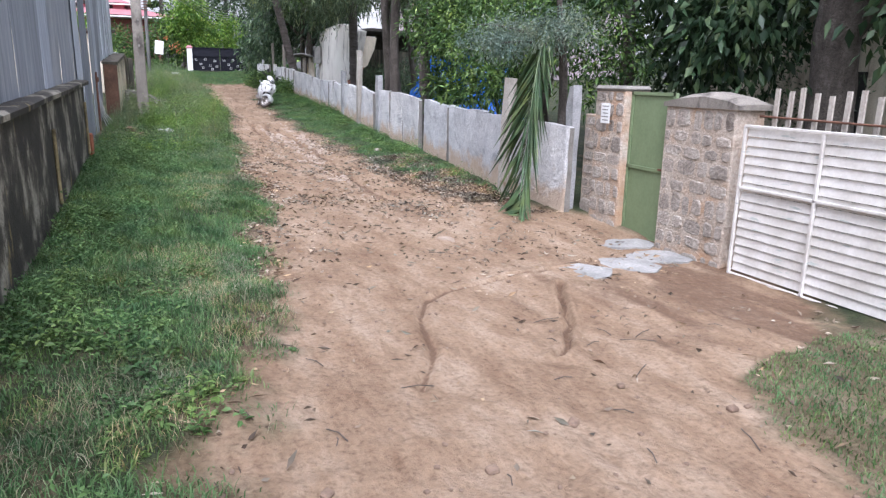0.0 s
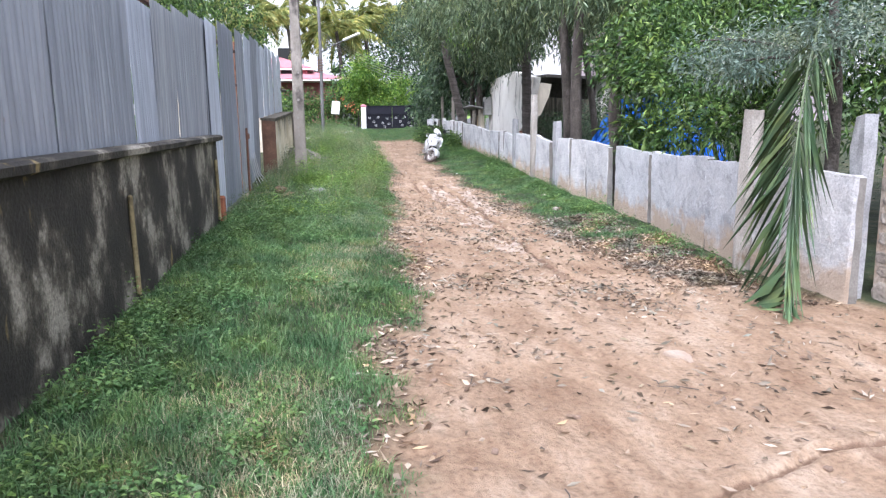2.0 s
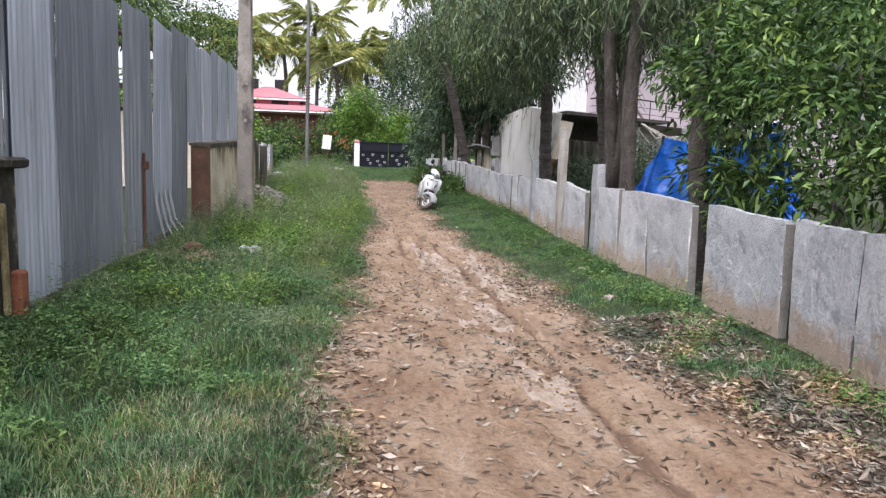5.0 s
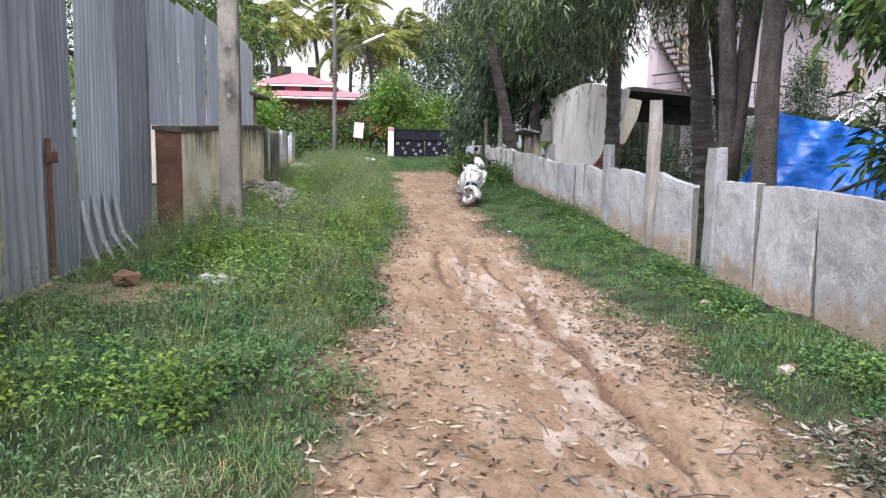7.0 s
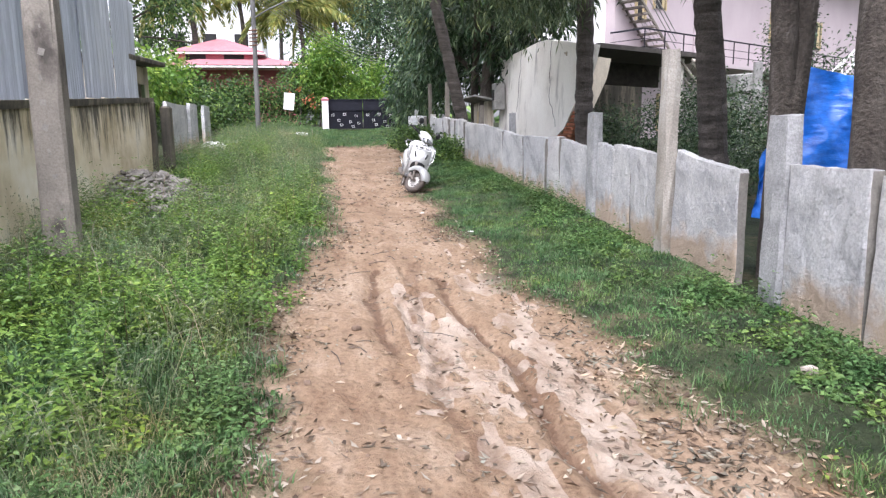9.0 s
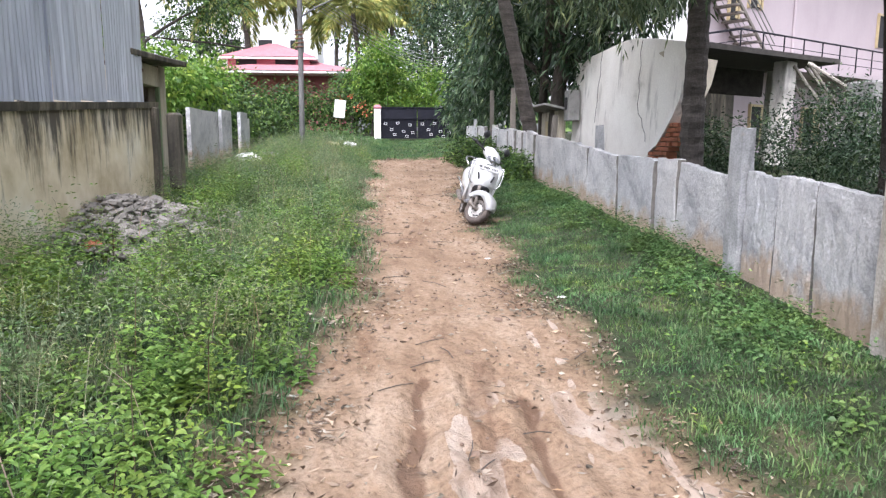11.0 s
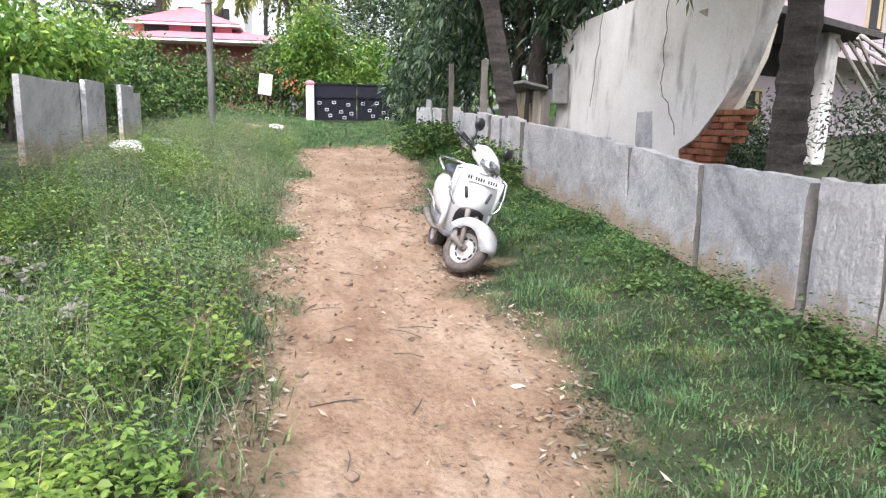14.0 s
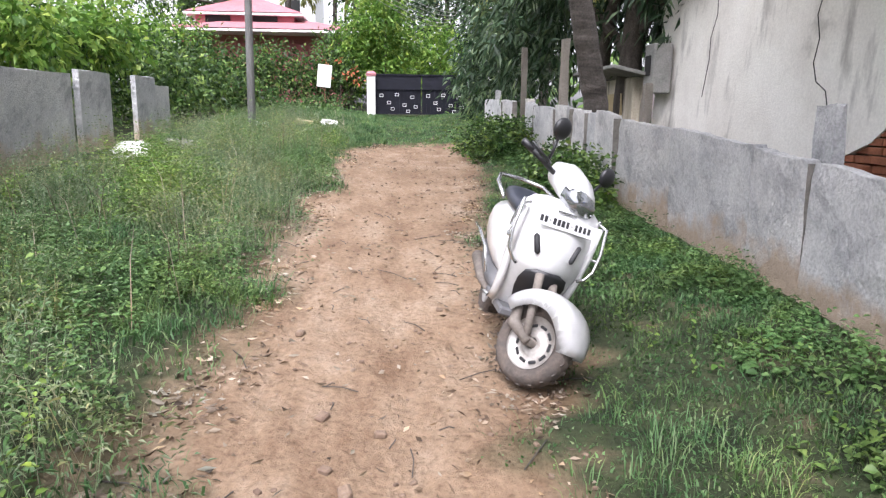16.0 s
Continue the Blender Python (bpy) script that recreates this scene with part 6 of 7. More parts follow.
FARTREES = [
    ("spreading tree with airy dark crown behind the fence", (-7.5, 42), 8.0, [((-6.0, 42, 8.2), (3.0, 2.4, 1.2), 240), ((-9.5, 40, 8.6), (3, 3, 1.6), 220), ((-4.2, 44, 6.8), (1.6, 1.6, 0.8), 90)], 0.2, 0.08, LEAF_MID),
    ("tall dark tree behind the metal fence", (-6.5, 26), 6.5, [((-5.5, 25, 6.2), (2.2, 3.5, 1.3), 260), ((-5.2, 19.5, 5.0), (1.6, 3.0, 1.1), 170), ((-6.5, 31, 6.6), (2.2, 3.0, 1.3), 180)], 0.2, 0.08, LEAF_MID),
    ("dark tree mass behind the far gate", (5.5, 56), 7.0, [((5.0, 55, 6.0), (2.6, 1.8, 2.2), 260), ((8.5, 53, 6.5), (2.4, 2.0, 2.6), 260), ((1.8, 57, 5.2), (1.8, 1.6, 1.4), 150), ((6.5, 56, 9.0), (2.4, 1.8, 1.8), 200)], 0.24, 0.09, LEAF_DARK),
    ("green trees screening the houses", (-6, 52), 5.5, [((-5.8, 50, 4.3), (1.8, 1.4, 1.3), 150), ((-8.5, 48, 4.5), (2.2, 1.8, 1.8), 170), ((-10.5, 44, 4.6), (2.4, 2.2, 1.8), 160)], 0.2, 0.09, LEAF_BRIGHT),
    ("tall trees far behind the roofs", (3, 74), 12, [((2.5, 73, 10.5), (4, 2, 3), 260), ((-11, 72, 9), (4, 2, 3), 240), ((10, 64, 9), (4, 2.4, 4), 300), ((18, 52, 9), (4, 3, 4), 260), ((-17, 55, 7), (3, 3, 3), 200)], 0.32, 0.13, LEAF_MID),
    ("tree shading the building on the lane side", (11.5, 20.0), 6, [((11.0, 19.5, 5.2), (1.8, 2.2, 1.2), 150), ((10.4, 13.5, 5.0), (2.0, 2.4, 1.2), 180), ((11.0, 8.0, 5.0), (2.0, 3.0, 1.2), 200)], 0.22, 0.09, LEAF_DARK),
]
for k, (label, b, h, blobs, size, width, mt) in enumerate(FARTREES):
    t = tree(label, b, [(b[0] + 0.2, b[1], h * 0.4), (b[0], b[1] + 0.2, h * 0.8)], [0.22, 0.18, 0.1], BARK, 40 + k)
    for c, rad, _ in blobs:
        limb(t, (b[0] + 0.1, b[1], h * 0.5), c, 0.09, 0.03, BARK, 0.1)
    add_mesh("crown", crown_mesh(blobs, size, width, mt, 0.3, 0.26), t)

# woods that close the horizon
P, D = [], []
for k in range(5200):
    a = rng.uniform(0, 2 * math.pi)
    rr = rng.uniform(75, 120)
    P.append((4 + rr * math.cos(a), 22 + rr * math.sin(a), rng.uniform(1, 11) * (0.6 + 0.4 * math.sin(a * 9) ** 2)))
P = np.array(P)
V, T = leaves(P, rng.normal(size=P.shape), 2.4, 1.6, 0.2)
tagged(new("far_woods", np_mesh("far_woods", V, T, LEAF_MID)), "distant belt of green trees round the neighbourhood", "woods", "", "stuff")


# ---- grass and weeds ----
def scatter(n, x0, x1, y0, y1, keep):
    x, y = rng.uniform(x0, x1, n), rng.uniform(y0, y1, n)
    k = rng.random(n) < keep(x, y)
    return x[k], y[k]


def grassiness(x, y):
    g = np.clip(1 - bareness(x, y) * 1.25, 0, 1)
    g = g * (0.5 + 0.8 * np.clip(vnoise(x, y, 0.7, 6) * 1.8 - 0.3, 0, 1))
    return np.where(x > wall_line(y) - 0.02, 0, g) * (x > -0.98)


def wall_line(y):
    return np.where(y < 8.6, 5.3, np.interp(y, [8, 9.7, 12, 15, 45], [5.2, 5.0, 5.15, 5.33, 5.36]))


def blades(x, y, h, w, lean, material, name, label):
    """Bent grass blades, each two segments long."""
    n = len(x)
    z = terrain(x, y) - 0.01
    a = rng.uniform(0, 2 * np.pi, n)
    b = rng.uniform(0, 2 * np.pi, n)
    s = np.stack([np.cos(a), np.sin(a), 0 * a], 1) * (np.broadcast_to(w, n) / 2)[:, None]
    d = np.stack([np.cos(b), np.sin(b), 0 * b], 1) * (h * lean * rng.uniform(0.3, 1.2, n))[:, None]
    p = np.stack([x, y, z], 1)
    up = np.stack([0 * h, 0 * h, h], 1)
    V = np.stack([p - s, p + s, p + d * 0.35 + up * 0.6 + s * 0.8, p + d * 0.35 + up * 0.6 - s * 0.8, p + d + up * (1 - 0.25 * lean)], 1).reshape(-1, 3)
    k = np.arange(n)[:, None] * 5
    T = np.concatenate([k + [0, 1, 2], k + [0, 2, 3], k + [3, 2, 4]])
    return tagged(new(name, np_mesh(name, V, T, material)), label, "grass", "", "stuff")


x1, y1 = scatter(150000, -1, 2.2, 0.0, 17, grassiness)
x2, y2 = scatter(60000, -1, 2.5, 17, 38, grassiness)
x3, y3 = scatter(150000, 3.0, 5.4, 8.6, 38, grassiness)
x4, y4 = scatter(42000, 2.4, 5.6, 0.8, 3.6, grassiness)
x5, y5 = scatter(45000, -1.6, 6.0, 38, 48, lambda x, y: 0.9 + 0 * x)
gx, gy = np.concatenate([x1, x2, x3, x4, x5]), np.concatenate([y1, y2, y3, y4, y5])
side = np.where(gx < 2.8, 1.0, np.where(gy < 8, 0.7, 0.55))
gh = (0.04 + 0.08 * rng.random(len(gx)) ** 1.5) * (0.55 + 0.6 * vnoise(gx, gy, 1.4, 4)) * side * np.clip(1.25 - 0.8 * bareness(gx, gy), 0.3, 1) * np.where(gy > 38, 1.6, 1)
blades(gx, gy, gh, 0.005 + 0.003 * rng.random(len(gx)) + 0.0004 * np.clip(gy - 10, 0, 30), 0.8, GRASS, "grass", "fine short green grass along the lane verges")


def tufts(cx, cy, per, h, w, spread, material, label):
    """Grass tufts: blades that fan out from each centre and arch over."""
    n = len(cx) * per
    x = np.repeat(cx, per) + rng.normal(size=n) * spread
    y = np.repeat(cy, per) + rng.normal(size=n) * spread
    keep = (x > -0.97) & (x < wall_line(y) - 0.03)
    hh = (np.repeat(h, per) * rng.uniform(0.45, 1.15, n))[keep]
    ax = (x - np.repeat(cx, per))[keep] / spread
    ay = (y - np.repeat(cy, per))[keep] / spread
    x, y = x[keep], y[keep]
    n = len(x)
    p = np.stack([x, y, terrain(x, y) - 0.01], 1)
    d = np.stack([ax, ay, 0 * ax], 1) * 0.42 + rng.normal(size=(n, 3)) * np.array([0.28, 0.28, 0])
    s = np.stack([-d[:, 1], d[:, 0], 0 * ax], 1)
    s /= np.linalg.norm(s, axis=1, keepdims=True) + 1e-6
    s *= (w * rng.uniform(0.7, 1.4, n) / 2)[:, None]
    up = np.stack([0 * hh, 0 * hh, hh], 1)
    d = d * hh[:, None]
    a, b, c = p, p + up * 0.62 + d * 0.38, p + up * rng.uniform(0.72, 1.0, n)[:, None] + d * 1.1
    V = np.stack([a - s, a + s, b + s * 0.85, b - s * 0.85, c], 1).reshape(-1, 3)
    k = np.arange(n)[:, None] * 5
    T = np.concatenate([k + [0, 1, 2], k + [0, 2, 3], k + [3, 2, 4]])
    return tagged(new("grass_tufts", np_mesh("grass_tufts", V, T, material)), label, "grass", "", "stuff")


tx, ty = scatter(9000, -0.95, 2.2, 0.6, 17, lambda x, y: grassiness(x, y) * np.clip(vnoise(x, y, 0.55, 61) * 2.6 - 0.6, 0.05, 1))
tufts(tx, ty, 22, 0.035 + 0.075 * rng.random(len(tx)) * (0.4 + vnoise(tx, ty, 0.8, 62)), 0.004, 0.045, GRASS, "arching green grass tufts on the shaded verge")
tx, ty = scatter(5500, -0.95, 2.4, 15, 40, lambda x, y: grassiness(x, y) * np.clip(vnoise(x, y, 0.6, 63) * 2.6 - 0.6, 0.05, 1))
tufts(tx, ty, 16, 0.06 + 0.13 * rng.random(len(tx)), 0.0042, 0.055, GRASS, "long green grass tufts among the weeds")
tx, ty = scatter(6500, 3.2, 5.3, 9, 39, lambda x, y: grassiness(x, y) * np.clip(vnoise(x, y, 0.5, 64) * 2.6 - 0.5, 0.05, 1))
tufts(tx, ty, 18, 0.035 + 0.085 * rng.random(len(tx)) * (0.4 + vnoise(tx, ty, 0.7, 65)), 0.004, 0.05, GRASS, "soft grass tufts between the lane and the slab wall")


def plants(x, y, h, nodes, leaf, width, material, label, lean=0.25, bushy=1):
    """Upright leafy weeds: bent stems with pairs of leaves that open to the sky and shrink towards the tip."""
    x, y, h = np.repeat(x, bushy), np.repeat(y, bushy), np.repeat(h, bushy) * rng.uniform(0.55, 1.1, len(x) * bushy)
    n = len(x)
    z = terrain(x, y)
    a = rng.uniform(0, 2 * np.pi, n)
    off = h * lean * rng.uniform(0.2, 1.5, n)
    bend = np.stack([np.cos(a) * off, np.sin(a) * off, 0 * off], 1)
    root = np.stack([x, y, z - 0.01], 1)
    up = np.stack([0 * h, 0 * h, h], 1)
    turn = rng.uniform(0, 2 * np.pi, n)
    Vs = []
    for k in range(nodes):
        f = (k + 0.6 + 0.4 * rng.random(n)) / nodes
        p = root + bend * (f * f)[:, None] + up * f[:, None]
        for s in (0, np.pi):
            t = turn + k * 1.4 + s + rng.normal(size=n) * 0.35
            rise = rng.uniform(-0.25, 0.55, n)
            D = np.stack([np.cos(t), np.sin(t), rise], 1)
            D /= np.linalg.norm(D, axis=1, keepdims=True)
            S = np.stack([-np.sin(t), np.cos(t), rng.normal(size=n) * 0.35], 1)
            L = (leaf * (1.15 - 0.55 * f) * rng.uniform(0.65, 1.25, n))[:, None]
            W = L * (width / leaf) / 2
            q = p + D * L * 0.12
            m1, m2, tip = q + D * L * 0.38, q + D * L * 0.72, q + D * L
            m2[:, 2] -= L[:, 0] * 0.06
            tip[:, 2] -= L[:, 0] * 0.22
            low = np.array([0, 0, 1.0]) * W * 0.25
            Vs.append(np.stack([q, m1 + S * W + low, m2 + S * W * 0.7 + low, tip, m2 - S * W * 0.7 + low, m1 - S * W + low], 1))
    V = np.concatenate(Vs).reshape(-1, 3)
    V[:, 0] = np.clip(V[:, 0], -0.95, np.where(V[:, 0] > 3, wall_line(V[:, 1]) - 0.03, 99))
    k = np.arange(len(V) // 6)[:, None] * 6
    T = np.concatenate([k + [0, 1, 2], k + [0, 2, 3], k + [0, 3, 4], k + [0, 4, 5]])
    return tagged(new("weeds", np_mesh("weeds", V, T, material)), label, "weeds", "", "stuff")


def weeds(x, y, h, leaf, width, per, material, name, label):
    """Low broad-leaved plants: a whorl of leaves spread up each stem."""
    n = len(x)
    z = terrain(x, y)
    base = np.repeat(np.stack([x, y, z], 1), per, 0)
    hh = np.repeat(h, per)
    f = rng.random(n * per)
    P = base + np.stack([rng.normal(size=n * per) * 0.045, rng.normal(size=n * per) * 0.045, f * hh], 1)
    D = rng.normal(size=(n * per, 3))
    D[:, 2] = np.abs(D[:, 2]) * 0.5 + 0.1
    V, T = leaves(P, D, leaf * rng.uniform(0.6, 1.3, n * per), width * rng.uniform(0.7, 1.3, n * per), 0.15, 0.25)
    return tagged(new(name, np_mesh(name, V, T, material)), label, "weeds", "", "stuff")


def off_heap(x, y):
    return 1 - np.exp(-(((x + 0.35) / 0.75) ** 2) ** 2 - (((y - 22.9) / 1.5) ** 2) ** 2)


def verge(x, y):
    return off_heap(x, y) * np.clip(1 - bareness(x, y) * 1.4, 0, 1) * (x > -0.95) * (x < 2.6)


def patch(x, y, scale, seed, lo=0.45, gain=5.0):
    return np.clip((vnoise(x, y, scale, seed) - lo) * gain, 0, 1)


def stand(x, y, seed):
    """How tall the growth stands: hollows and hummocks about a metre across."""
    return 0.3 + 1.3 * np.clip((vnoise(x, y, 1.0, seed) - 0.3) * 1.9, 0, 1) ** 1.4


# leafy weeds against the mossy wall
xa, ya = scatter(9000, -0.95, 1.5, 0.6, 16.5, lambda x, y: verge(x, y) * (0.06 + patch(x, y, 0.55, 71, 0.44)) * np.clip(1.15 - 0.55 * (x + 0.9), 0.1, 1))
plants(xa, ya, (0.07 + 0.2 * rng.random(len(xa))) * stand(xa, ya, 81) * np.clip(1.4 - 0.6 * (xa + 0.9), 0.35, 1.3), 4, 0.05, 0.022, WEED, "leafy green weeds crowding the mossy wall", 0.4)
# yellow-green weeds round the pole and the plaster wall
xc, yc = scatter(4500, -0.95, 1.9, 15.0, 30, lambda x, y: verge(x, y) * np.clip(1.1 * np.exp(-((y - 19.3) / 3.0) ** 2) + 0.14, 0, 1) * (0.1 + patch(x, y, 0.7, 72, 0.42)) * np.clip(1.4 - 0.5 * (x + 0.9), 0.2, 1))
plants(xc, yc, (0.14 + 0.36 * rng.random(len(xc))) * stand(xc, yc, 82), 5, 0.055, 0.028, YELLOWWEED, "yellow-green leafy weeds round the concrete pole", 0.35)
def bushes(count, keep, x0, x1, ya_, yb_, r0, r1, tall, thick, nodes, leaf, width, material, label):
    """Separate domed plants: stems crowd each centre, highest in its middle."""
    cx, cy = scatter(count, x0, x1, ya_, yb_, keep)
    rad = rng.uniform(r0, r1, len(cx)) * np.interp(cy, [0, 12, 18, 26], [0.55, 0.75, 1.0, 1.15])
    k = np.maximum(4, (thick * (rad / 0.3) ** 2)).astype(int)
    own = np.repeat(np.arange(len(cx)), k)
    a, q = rng.uniform(0, 2 * np.pi, len(own)), np.sqrt(rng.random(len(own)))
    x, y = cx[own] + np.cos(a) * q * rad[own], cy[own] + np.sin(a) * q * rad[own]
    h = rad[own] * tall * rng.uniform(0.7, 1.35, len(cx))[own] * (1.15 - 0.75 * q * q)
    ok = (x > -0.93) & (x < wall_line(y) - 0.04) & (bareness(x, y) < 0.75)
    plants(x[ok], y[ok], h[ok], nodes, leaf, width, material, label, 0.3)


def kinds(x, y, lo, hi):
    """Drifts of one kind of plant, a metre or two across."""
    n = 0.65 * vnoise(x, y, 1.5, 73) + 0.35 * vnoise(x, y, 0.6, 74)
    return verge(x, y) * ((n > lo) & (n < hi))


# drifts of separate plants with hollows between them
bushes(620, lambda x, y: kinds(x, y, 0.0, 0.46), -0.85, 2.0, 11, 41, 0.14, 0.34, 1.3, 36, 5, 0.044, 0.02, WEED, "knee-high leafy plants on the bank")
bushes(520, lambda x, y: kinds(x, y, 0.58, 1.0) * np.interp(y, [13, 16, 26, 32], [0.5, 1, 0.8, 0.5]), -0.85, 1.8, 13, 38, 0.14, 0.36, 1.6, 36, 5, 0.052, 0.026, YELLOWWEED, "yellow-green leafy plants on the bank")
bushes(150, lambda x, y: verge(x, y) * (0.1 + patch(x, y, 0.8, 71, 0.4)) * np.clip(1.2 - 0.6 * (x + 0.9), 0.15, 1), -0.85, 1.4, 2, 13, 0.18, 0.38, 1.0, 36, 4, 0.05, 0.023, WEED, "leafy plants below the mossy wall")
bushes(300, lambda x, y: grassiness(x, y) * np.clip((x - wall_line(y) + 0.9) / 0.4, 0, 1) * np.interp(y, [10, 12.5, 14], [0.2, 0.8, 1]), 3.9, 5.25, 10, 38, 0.14, 0.32, 0.8, 34, 3, 0.05, 0.031, WEED, "dark leafy plants along the slab feet")
xe, ye = scatter(22000, -0.95, 2.1, 14, 42, lambda x, y: kinds(x, y, 0.4, 0.62))
blades(xe, ye, 0.2 + 0.4 * rng.random(len(xe)), 0.0032, 0.8, SEEDGRASS, "seeding_grass", "tall pale seeding grass among the weeds")
xe, ye = scatter(900, -0.9, 1.9, 16, 42, lambda x, y: verge(x, y) * 0.5)
blades(xe, ye, 0.3 + 0.45 * rng.random(len(xe)), 0.006, 0.5, LITTER, "dry_stems", "dead brown weed stems standing on the bank")
# creeping mat at the foot of the slabs
xb, yb = scatter(12000, 3.7, 5.33, 9.5, 38.5, lambda x, y: grassiness(x, y) * np.clip((x - wall_line(y) + 0.5 + 0.9 * vnoise(x, y, 0.9, 85)) / 0.5, 0, 1) * (0.12 + patch(x, y, 0.5, 12, 0.36)) * np.interp(y, [9, 13, 16], [0.2, 0.5, 1]))
plants(xb, yb, (0.06 + 0.17 * rng.random(len(xb))) * stand(xb, yb, 86), 3, 0.048, 0.029, WEED, "dark creeping leafy mat at the foot of the slab wall", 0.5)
xb, yb = scatter(900, 3.7, 5.3, 13, 38, lambda x, y: grassiness(x, y) * patch(x, y, 0.45, 77, 0.55))
plants(xb, yb, 0.08 + 0.14 * rng.random(len(xb)), 3, 0.045, 0.025, YELLOWWEED, "light green leafy weeds on the verge", 0.4)


# rounded clumps that make the bank lumpy
def clumps(count, per, keep, x0, x1, ya_, yb_, rad, leaf, width, material, label):
    cx, cy = scatter(count, x0, x1, ya_, yb_, keep)
    n_ = len(cx)
    size = rad * rng.uniform(0.5, 1.25, n_) * np.interp(cy, [0, 12, 20, 30], [0.45, 0.7, 1.0, 1.3])
    d_ = rng.normal(size=(n_ * per, 3))
    d_ /= np.linalg.norm(d_, axis=1, keepdims=True)
    d_[:, 2] = np.abs(d_[:, 2])
    rr_ = np.repeat(size, per)[:, None] * (0.45 + 0.65 * rng.random((n_ * per, 1)) ** 0.6)
    Q = np.stack([np.repeat(cx, per), np.repeat(cy, per), np.zeros(n_ * per)], 1) + d_ * rr_ * np.array([0.9, 0.9, 1.0])
    Q[:, 0] = np.maximum(Q[:, 0], -0.94)
    Q[:, 2] += terrain(Q[:, 0], Q[:, 1]) + 0.02
    V_, T_ = leaves(Q, d_ + rng.normal(size=Q.shape) * 0.5, leaf * rng.uniform(0.6, 1.4, len(Q)), width * rng.uniform(0.7, 1.3, len(Q)), 0.15, 0.3)
    return tagged(new("weeds", np_mesh("weeds", V_, T_, material)), label, "weeds", "", "stuff")


clumps(700, 330, lambda x, y: kinds(x, y, 0.44, 0.6) * np.interp(y, [12, 17, 22], [0.3, 0.7, 1]), -0.85, 2.0, 12, 41, 0.42, 0.036, 0.0075, DULLWEED, "feathery grey-green seeding weeds in soft mounds")
straw = lambda x, y: grassiness(x, y) * np.clip((x - np.interp(y, LEFT_Y, LEFT_X) + 1.3) / 0.9, 0, 1) * np.clip(vnoise(x, y, 0.6, 51) * 3 - 1.2, 0, 1)
xs_, ys_ = scatter(150000, -0.9, 2.2, 0.5, 16, straw)
blades(xs_, ys_, 0.04 + 0.08 * rng.random(len(xs_)), 0.003, 1.1, STRAW, "dry_grass", "dry straw-coloured grass patches on the verge")

xf, yf = scatter(2600, 4.0, 5.4, 33.2, 36.5, lambda x, y: np.exp(-((x - 4.9) / 0.4) ** 2) * np.exp(-((y - 30.6) / 9) ** 2))
weeds(xf, yf, 0.2 + 0.5 * rng.random(len(xf)), 0.09, 0.045, 12, LEAF_MID, "weeds", "dark leafy clump against the slab wall")
xg, yg = scatter(1500, 4.5, 5.4, 28.5, 31.2, lambda x, y: np.exp(-((x - 5.0) / 0.25) ** 2 - ((y - 29.8) / 0.8) ** 2))
weeds(xg, yg, 0.15 + 0.45 * rng.random(len(xg)), 0.08, 0.045, 12, LEAF_MID, "weeds", "dark leafy clump beside the parked scooter")

# ---- dry leaves, twigs and pebbles on the lane ----
def litter_density(x, y):
    l, r_ = np.interp(y, LEFT_Y, LEFT_X), np.interp(y, RIGHT_Y, RIGHT_X)
    edge = np.exp(-((x - l) / 0.22) ** 2) + np.exp(-((r_ - x) / 0.28) ** 2)
    along = np.interp(y, [0, 5, 7.5, 9, 14.5, 17, 22, 38], [0.03, 0.05, 0.4, 1.0, 1, 0.8, 0.5, 0.35])
    clump = (vnoise(x, y, 0.5, 17) > 0.5) * 0.8 + 0.3
    return np.clip((1.5 * edge + np.interp(y, [8, 13, 16, 20], [0.34, 0.3, 0.16, 0.12])) * along * clump, 0, 1) * (bareness(x, y) > 0.08)


xl, yl = scatter(200000, -0.3, 5.3, 1, 38, litter_density)
# fallen leaves by the slab wall, thickened to stand in for tree shade too
xr, yr = scatter(24000, 3.9, 5.2, 9.2, 13.5, lambda x, y: np.exp(-((x - 4.5) / 0.45) ** 2) * (vnoise(x, y, 0.5, 3) > 0.35))
xl, yl = np.concatenate([xl, xr]), np.concatenate([yl, yr])
n = len(xl)
P = np.stack([xl, yl, terrain(xl, yl) + 0.006 + 0.012 * rng.random(n)], 1)
D = rng.normal(size=(n, 3))
D[:, 2] *= 0.18
small = np.interp(yl, [12, 17], [1.0, 0.7])
V, T = leaves(P, D, 0.075 * small * rng.uniform(0.35, 1.4, n), 0.021 * small * rng.uniform(0.5, 1.6, n), 0.35, -0.05)
V = V.reshape(-1, 4, 3)
flat = np.maximum(V[:, :, 2], terrain(V[:, :, 0].ravel(), V[:, :, 1].ravel()).reshape(-1, 4) + 0.004)
V[:, :, 2] = flat
tagged(new("leaf_litter", np_mesh("leaf_litter", V.reshape(-1, 3), T, LITTER)), "curled dry brown leaves strewn along the lane", "leaves", "", "stuff")

bm = bmesh.new()
r = random.Random(77)
for k in range(1300):
    y = r.uniform(0.8, 36)
    x = r.uniform(np.interp(y, LEFT_Y, LEFT_X), min(np.interp(y, RIGHT_Y, RIGHT_X), 5.2))
    s = r.uniform(0.004, 0.02) if r.random() < 0.93 else r.uniform(0.02, 0.045)
    box(bm, (x, y, gz(x, y) + s * 0.2), (s * 1.5, s * 1.2, s * 0.8), pose(0, 0, 0, r.uniform(-20, 20), r.uniform(-20, 20), r.uniform(0, 180)), s * 0.2)
tagged(part("pebbles", bm, CLOD), "small stones and clods scattered on the dirt lane", "pebbles", "", "stuff")
bm = bmesh.new()
